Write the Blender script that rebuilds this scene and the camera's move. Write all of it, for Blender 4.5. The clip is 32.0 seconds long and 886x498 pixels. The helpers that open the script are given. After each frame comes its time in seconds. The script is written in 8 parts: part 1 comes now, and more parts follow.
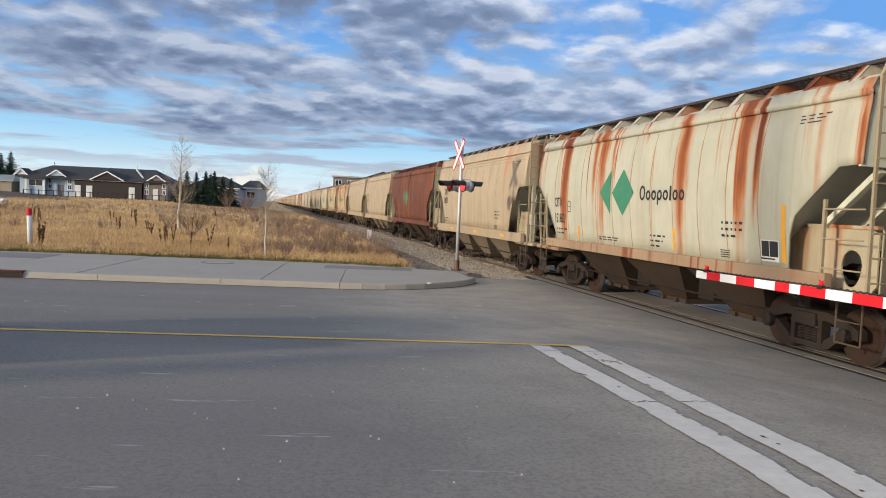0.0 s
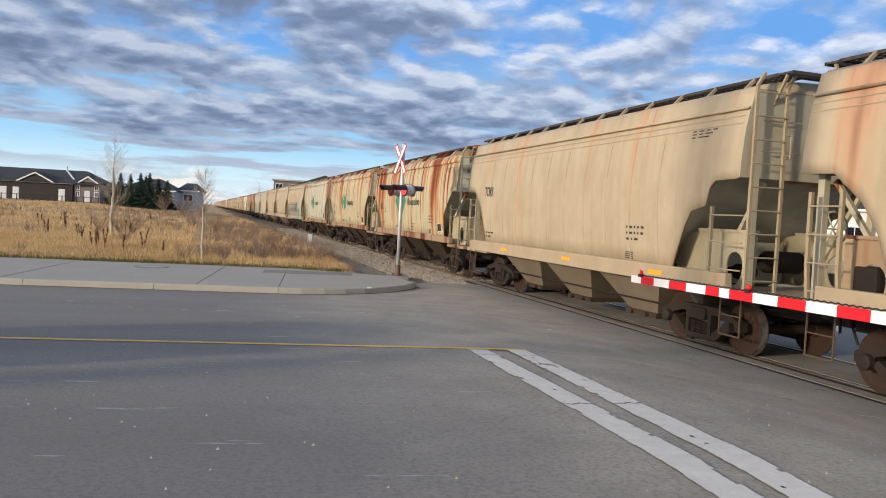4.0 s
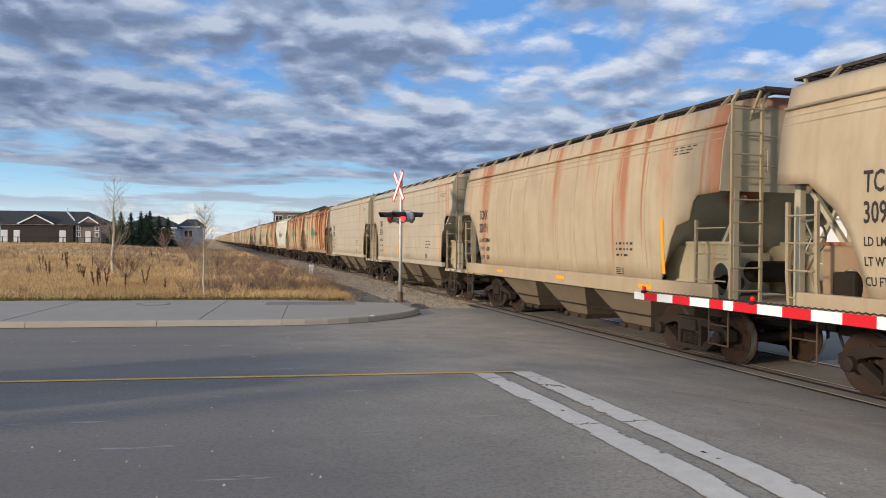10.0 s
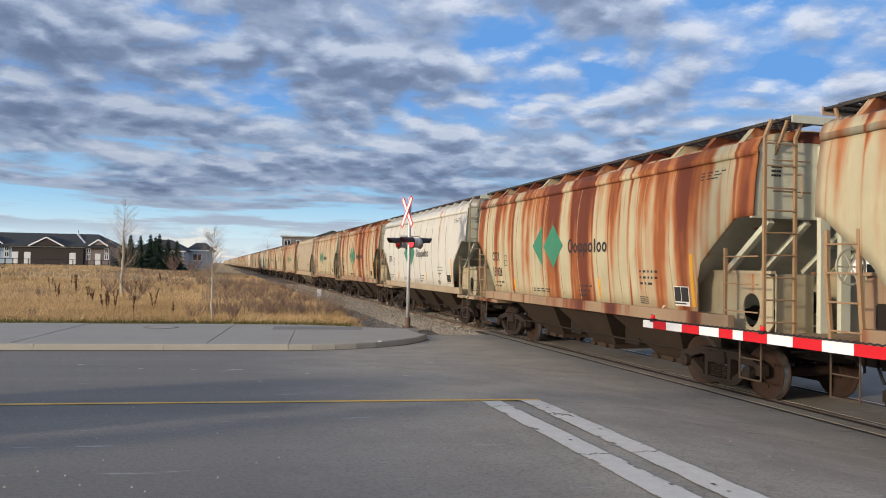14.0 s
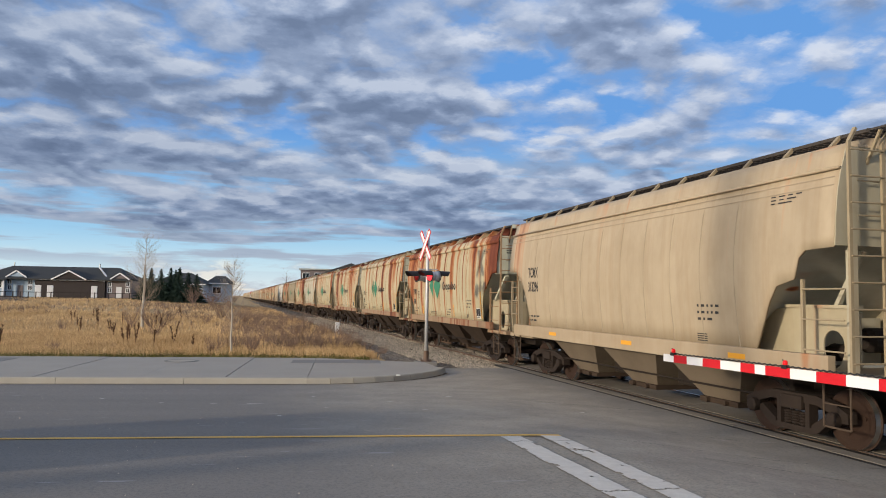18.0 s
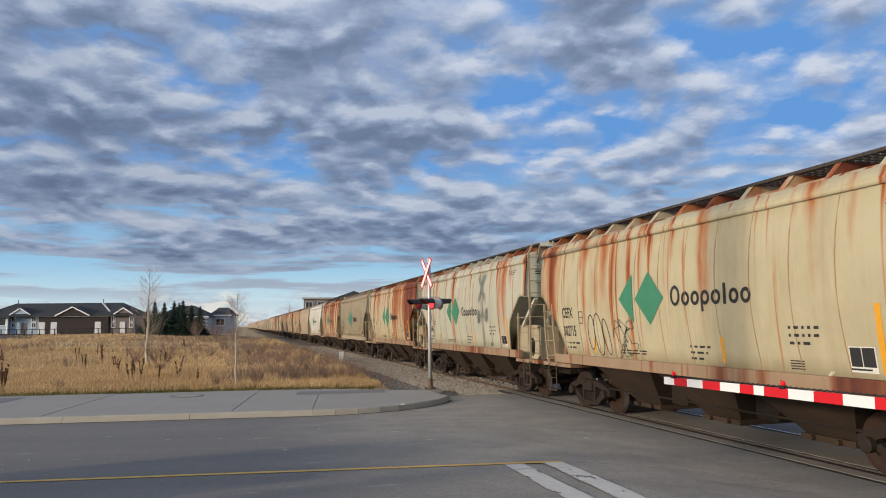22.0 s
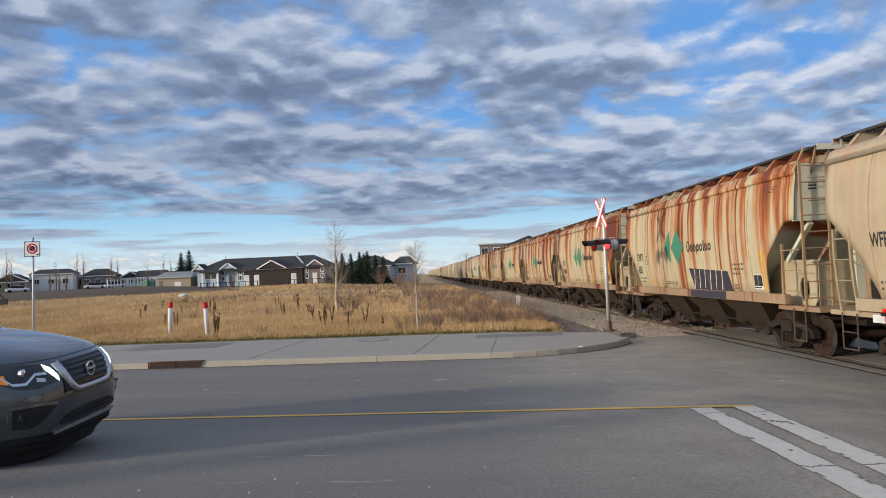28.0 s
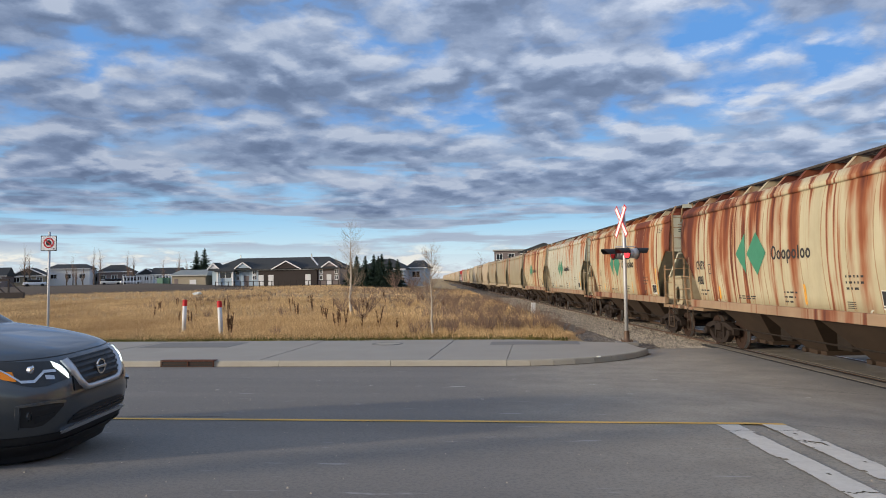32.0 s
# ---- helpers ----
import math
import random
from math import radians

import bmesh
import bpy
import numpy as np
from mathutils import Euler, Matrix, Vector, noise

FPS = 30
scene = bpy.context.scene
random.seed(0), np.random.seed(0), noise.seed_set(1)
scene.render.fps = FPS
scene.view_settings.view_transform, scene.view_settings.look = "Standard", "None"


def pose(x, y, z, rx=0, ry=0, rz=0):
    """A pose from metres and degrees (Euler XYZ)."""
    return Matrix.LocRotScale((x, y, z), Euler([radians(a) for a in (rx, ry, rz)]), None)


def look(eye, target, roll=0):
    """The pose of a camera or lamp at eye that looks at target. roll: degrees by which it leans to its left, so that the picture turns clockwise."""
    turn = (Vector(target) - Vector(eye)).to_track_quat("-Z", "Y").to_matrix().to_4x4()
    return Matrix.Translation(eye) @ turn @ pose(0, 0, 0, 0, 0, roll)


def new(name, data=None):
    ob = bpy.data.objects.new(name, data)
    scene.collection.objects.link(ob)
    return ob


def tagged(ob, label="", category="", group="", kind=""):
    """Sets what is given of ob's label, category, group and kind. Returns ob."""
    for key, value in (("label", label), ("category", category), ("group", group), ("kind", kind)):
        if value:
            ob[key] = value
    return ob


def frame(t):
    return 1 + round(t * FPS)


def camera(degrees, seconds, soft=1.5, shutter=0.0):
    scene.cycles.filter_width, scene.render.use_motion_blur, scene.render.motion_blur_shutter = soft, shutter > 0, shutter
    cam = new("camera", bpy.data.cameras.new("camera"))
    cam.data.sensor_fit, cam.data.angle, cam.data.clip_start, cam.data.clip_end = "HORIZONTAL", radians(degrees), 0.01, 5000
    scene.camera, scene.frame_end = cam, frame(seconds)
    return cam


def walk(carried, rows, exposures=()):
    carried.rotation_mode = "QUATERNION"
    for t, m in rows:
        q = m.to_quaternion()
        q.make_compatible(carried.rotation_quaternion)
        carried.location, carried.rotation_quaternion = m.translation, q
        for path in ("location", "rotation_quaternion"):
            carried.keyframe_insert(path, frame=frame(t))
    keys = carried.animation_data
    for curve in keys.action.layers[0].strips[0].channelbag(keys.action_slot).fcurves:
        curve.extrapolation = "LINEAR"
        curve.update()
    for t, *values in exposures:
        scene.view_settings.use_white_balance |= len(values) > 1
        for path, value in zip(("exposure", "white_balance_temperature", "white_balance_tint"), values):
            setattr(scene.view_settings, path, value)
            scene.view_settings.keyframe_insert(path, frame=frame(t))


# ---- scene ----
cam = camera(61.37, 32.0, soft=1.0)
# seconds, place of the eye, yaw to the left, pitch up, roll
PATH = [
    (0.0, -0.059, -0.020, 2.143, -5.12, -3.09, -2.57),
    (0.5, -0.051, -0.022, 2.141, -5.52, -2.86, -3.05),
    (1.0, -0.032, -0.013, 2.138, -8.22, -2.63, -3.46),
    (1.5, -0.010, -0.025, 2.125, -10.26, -2.96, -3.24),
    (2.0, -0.023, -0.045, 2.136, -11.58, -3.12, -3.23),
    (2.5, -0.021, -0.042, 2.130, -11.67, -3.23, -3.23),
    (3.0, -0.023, -0.044, 2.129, -10.73, -2.87, -3.40),
    (3.5, -0.020, -0.028, 2.137, -10.02, -2.57, -3.35),
    (5.5, -0.016, -0.005, 2.129, -8.50, -2.36, -1.97),
    (6.0, -0.007, 0.003, 2.127, -8.82, -1.82, -1.62),
    (6.5, -0.006, -0.003, 2.126, -9.41, -1.35, -1.28),
    (7.0, -0.003, 0.000, 2.128, -9.23, -0.89, -1.09),
    (7.5, -0.009, 0.001, 2.130, -8.60, -0.93, -0.93),
    (8.0, 0.005, -0.001, 2.123, -8.76, -1.43, -0.82),
    (8.5, 0.009, 0.007, 2.122, -9.21, -1.36, -0.86),
    (9.0, 0.005, -0.001, 2.125, -9.45, -0.92, -0.83),
    (9.5, 0.011, 0.002, 2.128, -9.45, -0.85, -0.63),
    (10.0, -0.004, -0.006, 2.131, -9.49, -0.59, -0.51),
    (10.5, 0.006, -0.005, 2.123, -9.98, -0.68, 0.70),
    (11.0, 0.012, 0.001, 2.113, -10.58, -0.68, 1.20),
    (11.5, -0.002, 0.003, 2.115, -10.78, -0.03, 0.52),
    (12.0, -0.007, 0.000, 2.126, -10.67, 0.26, -0.20),
    (12.5, -0.001, -0.013, 2.119, -10.93, 0.30, -0.49),
    (13.0, -0.001, -0.001, 2.119, -10.56, 0.42, -0.47),
    (13.5, 0.003, 0.001, 2.128, -9.70, 0.85, -0.50),
    (14.0, -0.012, -0.008, 2.141, -8.89, 1.37, -1.03),
    (14.5, -0.011, -0.004, 2.145, -7.81, 1.54, -1.11),
    (16.5, 0.016, -0.048, 2.148, -9.05, 3.56, -0.54),
    (17.0, -0.008, -0.052, 2.157, -8.72, 3.75, -0.33),
    (17.5, -0.021, -0.055, 2.166, -8.14, 3.92, -0.29),
    (18.0, -0.032, -0.062, 2.165, -7.52, 3.83, -0.92),
    (18.5, -0.048, -0.057, 2.171, -7.22, 3.99, -0.66),
    (19.0, -0.051, -0.039, 2.177, -8.19, 6.70, 0.28),
    (19.5, -0.067, -0.032, 2.175, -12.69, 9.37, -0.01),
    (20.0, -0.066, -0.045, 2.172, -15.11, 8.76, -0.40),
    (20.5, -0.071, -0.064, 2.187, -14.80, 8.28, -0.38),
    (21.0, -0.062, -0.105, 2.189, -13.99, 8.04, 0.01),
    (21.5, -0.005, -0.188, 2.223, -11.66, 7.01, 0.63),
    (22.0, -0.011, -0.271, 2.249, -7.22, 5.72, 0.76),
    (22.5, -0.057, -0.389, 2.258, -2.33, 4.39, 0.33),
    (23.0, -0.110, -0.414, 2.274, -1.61, 4.06, 0.82),
    (23.5, -0.123, -0.407, 2.273, -2.67, 4.13, 1.15),
    (24.0, -0.155, -0.398, 2.275, -3.66, 3.95, 1.53),
    (24.5, -0.012, -0.364, 2.248, -3.49, 3.41, 2.28),
    (25.0, 0.128, -0.299, 2.238, -0.53, 2.25, 1.90),
    (25.5, 0.113, -0.213, 2.227, 2.77, 1.92, 2.15),
    (27.5, 0.032, -0.122, 2.228, 5.61, 2.53, 2.47),
    (28.0, 0.046, -0.111, 2.220, 6.22, 1.85, 2.45),
    (28.5, 0.096, -0.114, 2.208, 7.64, 1.57, 2.79),
    (29.0, 0.127, -0.048, 2.209, 9.39, 1.13, 4.09),
    (29.5, 0.050, -0.011, 2.200, 8.71, 0.88, 3.14),
    (30.0, -0.065, 0.054, 2.211, 7.97, 1.88, 2.35),
    (30.5, -0.071, 0.101, 2.217, 7.43, 2.35, 1.68),
    (31.0, -0.060, 0.122, 2.216, 7.46, 2.44, 1.38),
    (31.5, -0.067, 0.134, 2.220, 7.47, 2.51, 0.73),
    (32.0, -0.073, 0.144, 2.220, 7.26, 2.25, 0.97),
]
walk(cam, [(t, pose(x, y, z, 90 + p, r, a)) for t, x, y, z, a, p, r in PATH],
     exposures=[(0, 0.16), (1.5, 0.22), (3, 0.22), (6, 0.14), (14, 0.05), (18, 0.0), (19.6, -0.16), (21.4, -0.16), (23, 0.0), (32, 0.05)])

# ---- light ----
SUN_DIR = Vector((0.855, 0.475, -0.190)).normalized()   # the way the light travels


def nodes_of(owner):
    owner.use_nodes = True
    nt = owner.node_tree
    nt.nodes.clear()
    return nt, nt.nodes, nt.links


def make_world():
    w = bpy.data.worlds.new("sky")
    scene.world = w
    nt, N, L = nodes_of(w)

    def nd(kind, **kw):
        n = N.new(kind)
        for k, v in kw.items():
            n.inputs[k].default_value = v
        return n

    def mth(op, a, b=None, clamp=False):
        n = N.new("ShaderNodeMath")
        n.operation, n.use_clamp = op, clamp
        for i, v in enumerate((a, b)):
            if v is None:
                continue
            if isinstance(v, (int, float)):
                n.inputs[i].default_value = v
            else:
                L.new(v, n.inputs[i])
        return n.outputs[0]

    def ramp(src, stops):
        n = N.new("ShaderNodeValToRGB")
        el = n.color_ramp.elements
        el[0].position, el[0].color = stops[0][0], (*stops[0][1], 1)
        el[1].position, el[1].color = stops[-1][0], (*stops[-1][1], 1)
        for p, c in stops[1:-1]:
            e = el.new(p)
            e.color = (*c, 1)
        L.new(src, n.inputs[0])
        return n.outputs[0]

    def mix(fac, a, b):
        n = N.new("ShaderNodeMix")
        n.data_type = "RGBA"
        for i, v in ((0, fac), (6, a), (7, b)):
            if isinstance(v, (int, float)):
                n.inputs[i].default_value = v
            elif isinstance(v, tuple):
                n.inputs[i].default_value = (*v, 1)
            else:
                L.new(v, n.inputs[i])
        return n.outputs[2]

    out, bg = N.new("ShaderNodeOutputWorld"), N.new("ShaderNodeBackground")
    sky = N.new("ShaderNodeTexSky")
    sky.sky_type, sky.sun_disc = "NISHITA", False
    sky.sun_elevation, sky.sun_rotation = radians(11), math.atan2(-SUN_DIR.x, -SUN_DIR.y)
    co = N.new("ShaderNodeTexCoord")
    sep = N.new("ShaderNodeSeparateXYZ")
    L.new(co.outputs["Generated"], sep.inputs[0])
    zz = mth("MAXIMUM", sep.outputs[2], 0.0)
    den = mth("ADD", zz, 0.19)
    comb = N.new("ShaderNodeCombineXYZ")
    L.new(mth("DIVIDE", sep.outputs[0], den), comb.inputs[0])
    L.new(mth("DIVIDE", sep.outputs[1], den), comb.inputs[1])
    flat = comb.outputs[0]

    def vec(op, a, b=None, k=None):
        n = N.new("ShaderNodeVectorMath")
        n.operation = op
        for i, v in enumerate((a, b)):
            if isinstance(v, tuple):
                n.inputs[i].default_value = v
            elif v is not None:
                L.new(v, n.inputs[i])
        if k is not None:
            n.inputs[3].default_value = k
        return n.outputs["Value"] if op == "LENGTH" else n.outputs[0]

    def opening(az, el, wide, high):
        """1 in the middle of a gap in the clouds, 0 outside it."""
        a, e = radians(az), radians(el)
        c = (math.sin(a) * math.cos(e), math.cos(a) * math.cos(e), math.sin(e))
        q = vec("MULTIPLY", vec("SUBTRACT", co.outputs["Generated"], c), (1 / radians(wide), 1 / radians(wide), 1 / radians(high)))
        return mth("SUBTRACT", 1.0, vec("LENGTH", q), True)

    def cloud(nearer):
        p = vec("ADD", vec("SCALE", flat, None, nearer), (5.3, 2.1, 0.0))
        big = nd("ShaderNodeTexNoise", Scale=0.62, Detail=2.0, Roughness=0.5)
        swirl = nd("ShaderNodeTexNoise", Scale=2.4, Detail=6.0, Roughness=0.60)
        for n in (big, swirl):
            L.new(p, n.inputs["Vector"])
        w = vec("ADD", p, vec("SCALE", vec("SUBTRACT", swirl.outputs[1], (0.5, 0.5, 0.5)), None, 0.40))
        mid = nd("ShaderNodeTexNoise", Scale=2.5, Detail=9.0, Roughness=0.55)
        L.new(w, mid.inputs["Vector"])
        puff = N.new("ShaderNodeTexVoronoi")
        puff.feature = "SMOOTH_F1"
        puff.inputs["Scale"].default_value, puff.inputs["Smoothness"].default_value = 7.4, 0.35
        L.new(w, puff.inputs["Vector"])
        d = mth("ADD", mth("MULTIPLY", big.outputs[0], 0.45), mth("MULTIPLY", mid.outputs[0], 0.75))
        return mth("ADD", mth("SUBTRACT", d, mth("MULTIPLY", puff.outputs[0], 0.36)), 0.082)

    d0, d1 = cloud(1.0), cloud(0.955)
    gaps = 0.0
    for spot in ((15.5, 24.0, 7.0, 4.0), (12.0, 17.8, 4.0, 3.2), (20.5, 15.5, 6.0, 3.0), (33.0, 14.5, 7.0, 3.0), (14.0, 11.3, 7.0, 2.4), (25.0, 21.0, 4.0, 3.5),
                 (-23.0, 11.6, 6.0, 1.8), (-5.0, 24.0, 5.0, 2.6), (-9.5, 16.8, 7.0, 2.2), (-7.0, 12.0, 7.0, 1.4), (2.5, 9.0, 8.0, 1.5), (30.0, 28.0, 9.0, 4.0)):
        g = opening(*spot)
        gaps = g if gaps == 0.0 else mth("MAXIMUM", gaps, g)
    side = mth("MULTIPLY", mth("MINIMUM", sep.outputs[0], 0.45), 0.05)
    thick = mth("SUBTRACT", mth("SUBTRACT", d0, mth("MULTIPLY", gaps, 0.105)), side)
    cover = ramp(thick, [(0.0, (0, 0, 0)), (0.27, (0, 0, 0)), (0.36, (0.38, 0.38, 0.38)), (0.43, (0.80, 0.80, 0.80)), (0.50, (1, 1, 1)), (1.0, (1, 1, 1))])
    lit = mth("ADD", mth("MULTIPLY", mth("SUBTRACT", d0, d1), 3.1), 0.42, True)
    thin = ramp(thick, [(0.0, (1, 1, 1)), (0.30, (1, 1, 1)), (0.43, (0.58, 0.58, 0.58)), (0.58, (0.14, 0.14, 0.14)), (1.0, (0, 0, 0))])
    lum = mth("ADD", mth("MULTIPLY", lit, 0.62), mth("MULTIPLY", thin, 0.38), True)
    cl = ramp(lum, [(0.0, (0.158, 0.215, 0.340)), (0.25, (0.236, 0.308, 0.462)), (0.46, (0.365, 0.450, 0.622)), (0.72, (0.62, 0.685, 0.815)), (1.0, (0.86, 0.89, 0.94))])
    dim = ramp(mth("ADD", zz, mth("MULTIPLY", sep.outputs[0], 0.35)), [(0.0, (0.72, 0.74, 0.77)), (0.18, (0.82, 0.84, 0.86)), (0.40, (1, 1, 1)), (1.0, (1, 1, 1))])
    cl = vec("MULTIPLY", cl, dim)                # thicker, darker cloud far off towards the town
    blue = mix(0.85, sky.outputs[0], (1.55, 4.25, 9.6))
    skyc = N.new("ShaderNodeVectorMath")
    skyc.operation = "SCALE"
    skyc.inputs[3].default_value = 0.085
    L.new(blue, skyc.inputs[0])
    low = ramp(zz, [(0.0, (1, 1, 1)), (0.05, (0.92, 0.92, 0.92)), (0.12, (0.55, 0.55, 0.55)), (0.22, (0.0, 0.0, 0.0)), (1.0, (0, 0, 0))])
    haze = mix(low, skyc.outputs[0], ramp(zz, [(0.0, (0.78, 0.83, 0.84)), (0.035, (0.62, 0.80, 0.87)), (0.08, (0.40, 0.69, 0.88)), (1.0, (0.40, 0.69, 0.88))]))
    # low bank of clouds over the horizon, stretched along it
    mb = N.new("ShaderNodeMapping")
    mb.inputs["Scale"].default_value = (2.6, 2.6, 34.0)
    L.new(co.outputs["Generated"], mb.inputs[0])
    bank = nd("ShaderNodeTexNoise", Scale=1.5, Detail=6.0, Roughness=0.55)
    heap = nd("ShaderNodeTexNoise", Scale=5.5, Detail=5.0, Roughness=0.55)
    mh = N.new("ShaderNodeMapping")
    mh.inputs["Scale"].default_value = (2.6, 2.6, 9.0)
    L.new(co.outputs["Generated"], mh.inputs[0])
    L.new(mb.outputs[0], bank.inputs["Vector"])
    L.new(mh.outputs[0], heap.inputs["Vector"])
    heapm = mth("MULTIPLY", ramp(heap.outputs[0], [(0.0, (0, 0, 0)), (0.44, (0, 0, 0)), (0.53, (0.9, 0.9, 0.9)), (1.0, (1, 1, 1))]), ramp(zz, [(0.0, (0.9, 0.9, 0.9)), (0.03, (0.9, 0.9, 0.9)), (0.055, (0, 0, 0)), (1.0, (0, 0, 0))]))
    haze = mix(heapm, haze, ramp(heap.outputs[0], [(0.0, (0.46, 0.52, 0.60)), (0.52, (0.50, 0.55, 0.62)), (0.60, (0.90, 0.84, 0.74)), (1.0, (0.90, 0.84, 0.74))]))
    bankm = mth("MULTIPLY", ramp(bank.outputs[0], [(0.0, (0, 0, 0)), (0.45, (0, 0, 0)), (0.53, (1, 1, 1)), (1.0, (1, 1, 1))]), ramp(zz, [(0.0, (0, 0, 0)), (0.03, (0.15, 0.15, 0.15)), (0.05, (0.95, 0.95, 0.95)), (0.16, (0.9, 0.9, 0.9)), (0.20, (0, 0, 0)), (1.0, (0, 0, 0))]))
    haze = mix(bankm, haze, ramp(zz, [(0.0, (0.50, 0.56, 0.64)), (0.05, (0.40, 0.47, 0.58)), (0.10, (0.32, 0.385, 0.51)), (1.0, (0.32, 0.385, 0.51))]))
    cover2 = mth("MULTIPLY", cover, ramp(mth("ADD", zz, mth("MULTIPLY", mth("SUBTRACT", bank.outputs[0], 0.5), 0.16)), [(0.0, (0, 0, 0)), (0.065, (0, 0, 0)), (0.11, (1, 1, 1)), (1.0, (1, 1, 1))]))
    allc = mix(cover2, haze, cl)
    # veil of bright cloud round the low sun, out of view, added as fill
    dot = N.new("ShaderNodeVectorMath")
    dot.operation = "DOT_PRODUCT"
    L.new(co.outputs["Generated"], dot.inputs[0])
    dot.inputs[1].default_value = tuple(-SUN_DIR)
    veil = mth("POWER", mth("MAXIMUM", dot.outputs["Value"], 0.0), 7.0)
    vc = N.new("ShaderNodeMix")
    vc.data_type, vc.blend_type, vc.clamp_factor = "RGBA", "ADD", False
    vc.inputs[7].default_value = (2.2, 1.85, 1.4, 1)
    L.new(veil, vc.inputs[0])
    L.new(allc, vc.inputs[6])
    allc = vc.outputs[2]
    L.new(allc, bg.inputs[0])
    bg.inputs[1].default_value = 1.0
    L.new(bg.outputs[0], out.inputs[0])
    return w


make_world()
sun = new("sun", bpy.data.lights.new("sun", "SUN"))
sun.data.energy, sun.data.angle, sun.data.color = 3.25, radians(3.5), (1.0, 0.84, 0.64)
sun.matrix_world = look((-60, -30, 20), Vector((-60, -30, 20)) + SUN_DIR)

# ---- materials ----
class Mat:
    """A small builder for procedural node materials."""

    def __init__(self, name, rough=0.7, metal=0.0, spec=0.3):
        self.m = bpy.data.materials.new(name)
        self.nt, self.N, self.L = nodes_of(self.m)
        self.out = self.N.new("ShaderNodeOutputMaterial")
        self.b = self.N.new("ShaderNodeBsdfPrincipled")
        self.L.new(self.b.outputs[0], self.out.inputs[0])
        self.b.inputs["Roughness"].default_value = rough
        self.b.inputs["Metallic"].default_value = metal
        self.b.inputs["Specular IOR Level"].default_value = spec
        self.co = self.N.new("ShaderNodeTexCoord").outputs["Object"]

    def vary(self, amount=50.0):
        """Shift the pattern for each object."""
        info = self.N.new("ShaderNodeObjectInfo")
        sc = self.N.new("ShaderNodeVectorMath")
        sc.operation = "ADD"
        self.L.new(self.co, sc.inputs[0])
        self.L.new(self.math("MULTIPLY", info.outputs["Random"], amount), sc.inputs[1])
        self.co = sc.outputs[0]
        return self

    def world(self):
        g = self.N.new("ShaderNodeNewGeometry")
        self.co = g.outputs["Position"]
        return self

    def val(self, sock, v):
        if isinstance(v, (int, float)):
            sock.default_value = v
        elif isinstance(v, tuple):
            sock.default_value = (*v, 1) if len(sock.default_value) == 4 and len(v) == 3 else v
        else:
            self.L.new(v, sock)

    def math(self, op, a, b=None, c=None, clamp=False):
        n = self.N.new("ShaderNodeMath")
        n.operation, n.use_clamp = op, clamp
        for i, v in enumerate((a, b, c)):
            if v is not None:
                self.val(n.inputs[i], v)
        return n.outputs[0]

    def noise(self, scale, detail=4.0, rough=0.55, stretch=(1, 1, 1), dist=0.0):
        m = self.N.new("ShaderNodeMapping")
        m.inputs["Scale"].default_value = stretch
        self.L.new(self.co, m.inputs[0])
        n = self.N.new("ShaderNodeTexNoise")
        self.L.new(m.outputs[0], n.inputs["Vector"])
        for k, v in (("Scale", scale), ("Detail", detail), ("Roughness", rough), ("Distortion", dist)):
            n.inputs[k].default_value = v
        return n.outputs[0]

    def ramp(self, src, *stops):
        n = self.N.new("ShaderNodeValToRGB")
        el = n.color_ramp.elements
        full = [(p, c if isinstance(c, tuple) else (c, c, c)) for p, c in stops]
        el[0].position, el[0].color = full[0][0], (*full[0][1], 1)
        el[1].position, el[1].color = full[-1][0], (*full[-1][1], 1)
        for p, c in full[1:-1]:
            el.new(p).color = (*c, 1)
        self.val(n.inputs[0], src)
        return n.outputs[0]

    def mix(self, fac, a, b, blend="MIX"):
        n = self.N.new("ShaderNodeMix")
        n.data_type, n.blend_type = "RGBA", blend
        self.val(n.inputs[0], fac), self.val(n.inputs[6], a), self.val(n.inputs[7], b)
        return n.outputs[2]

    def xyz(self):
        s = self.N.new("ShaderNodeSeparateXYZ")
        self.L.new(self.co, s.inputs[0])
        return s.outputs

    def color(self, v):
        self.val(self.b.inputs["Base Color"], v)
        return self

    def bump(self, h, strength=0.3, dist=0.01):
        n = self.N.new("ShaderNodeBump")
        n.inputs["Strength"].default_value, n.inputs["Distance"].default_value = strength, dist
        self.val(n.inputs["Height"], h)
        self.L.new(n.outputs[0], self.b.inputs["Normal"])
        return self

    def rough(self, v):
        self.val(self.b.inputs["Roughness"], v)
        return self


def plain(name, c1, c2, scale=4.0, rough=0.7, metal=0.0, bump=0.15, vary=True, spec=0.3, fine=40.0):
    m = Mat(name, rough, metal, spec)
    if vary:
        m.vary()
    n = m.noise(scale, 5.0)
    f = m.noise(fine, 3.0)
    m.color(m.mix(m.math("ADD", m.math("MULTIPLY", n, 0.75), m.math("MULTIPLY", f, 0.35), None, True), c1, c2))
    m.bump(m.math("ADD", n, f), bump, 0.008)
    return m.m


def glow(name, c, strength):
    m = Mat(name, 0.3)
    m.color(c)
    m.val(m.b.inputs["Emission Color"], c)
    m.b.inputs["Emission Strength"].default_value = strength
    return m.m


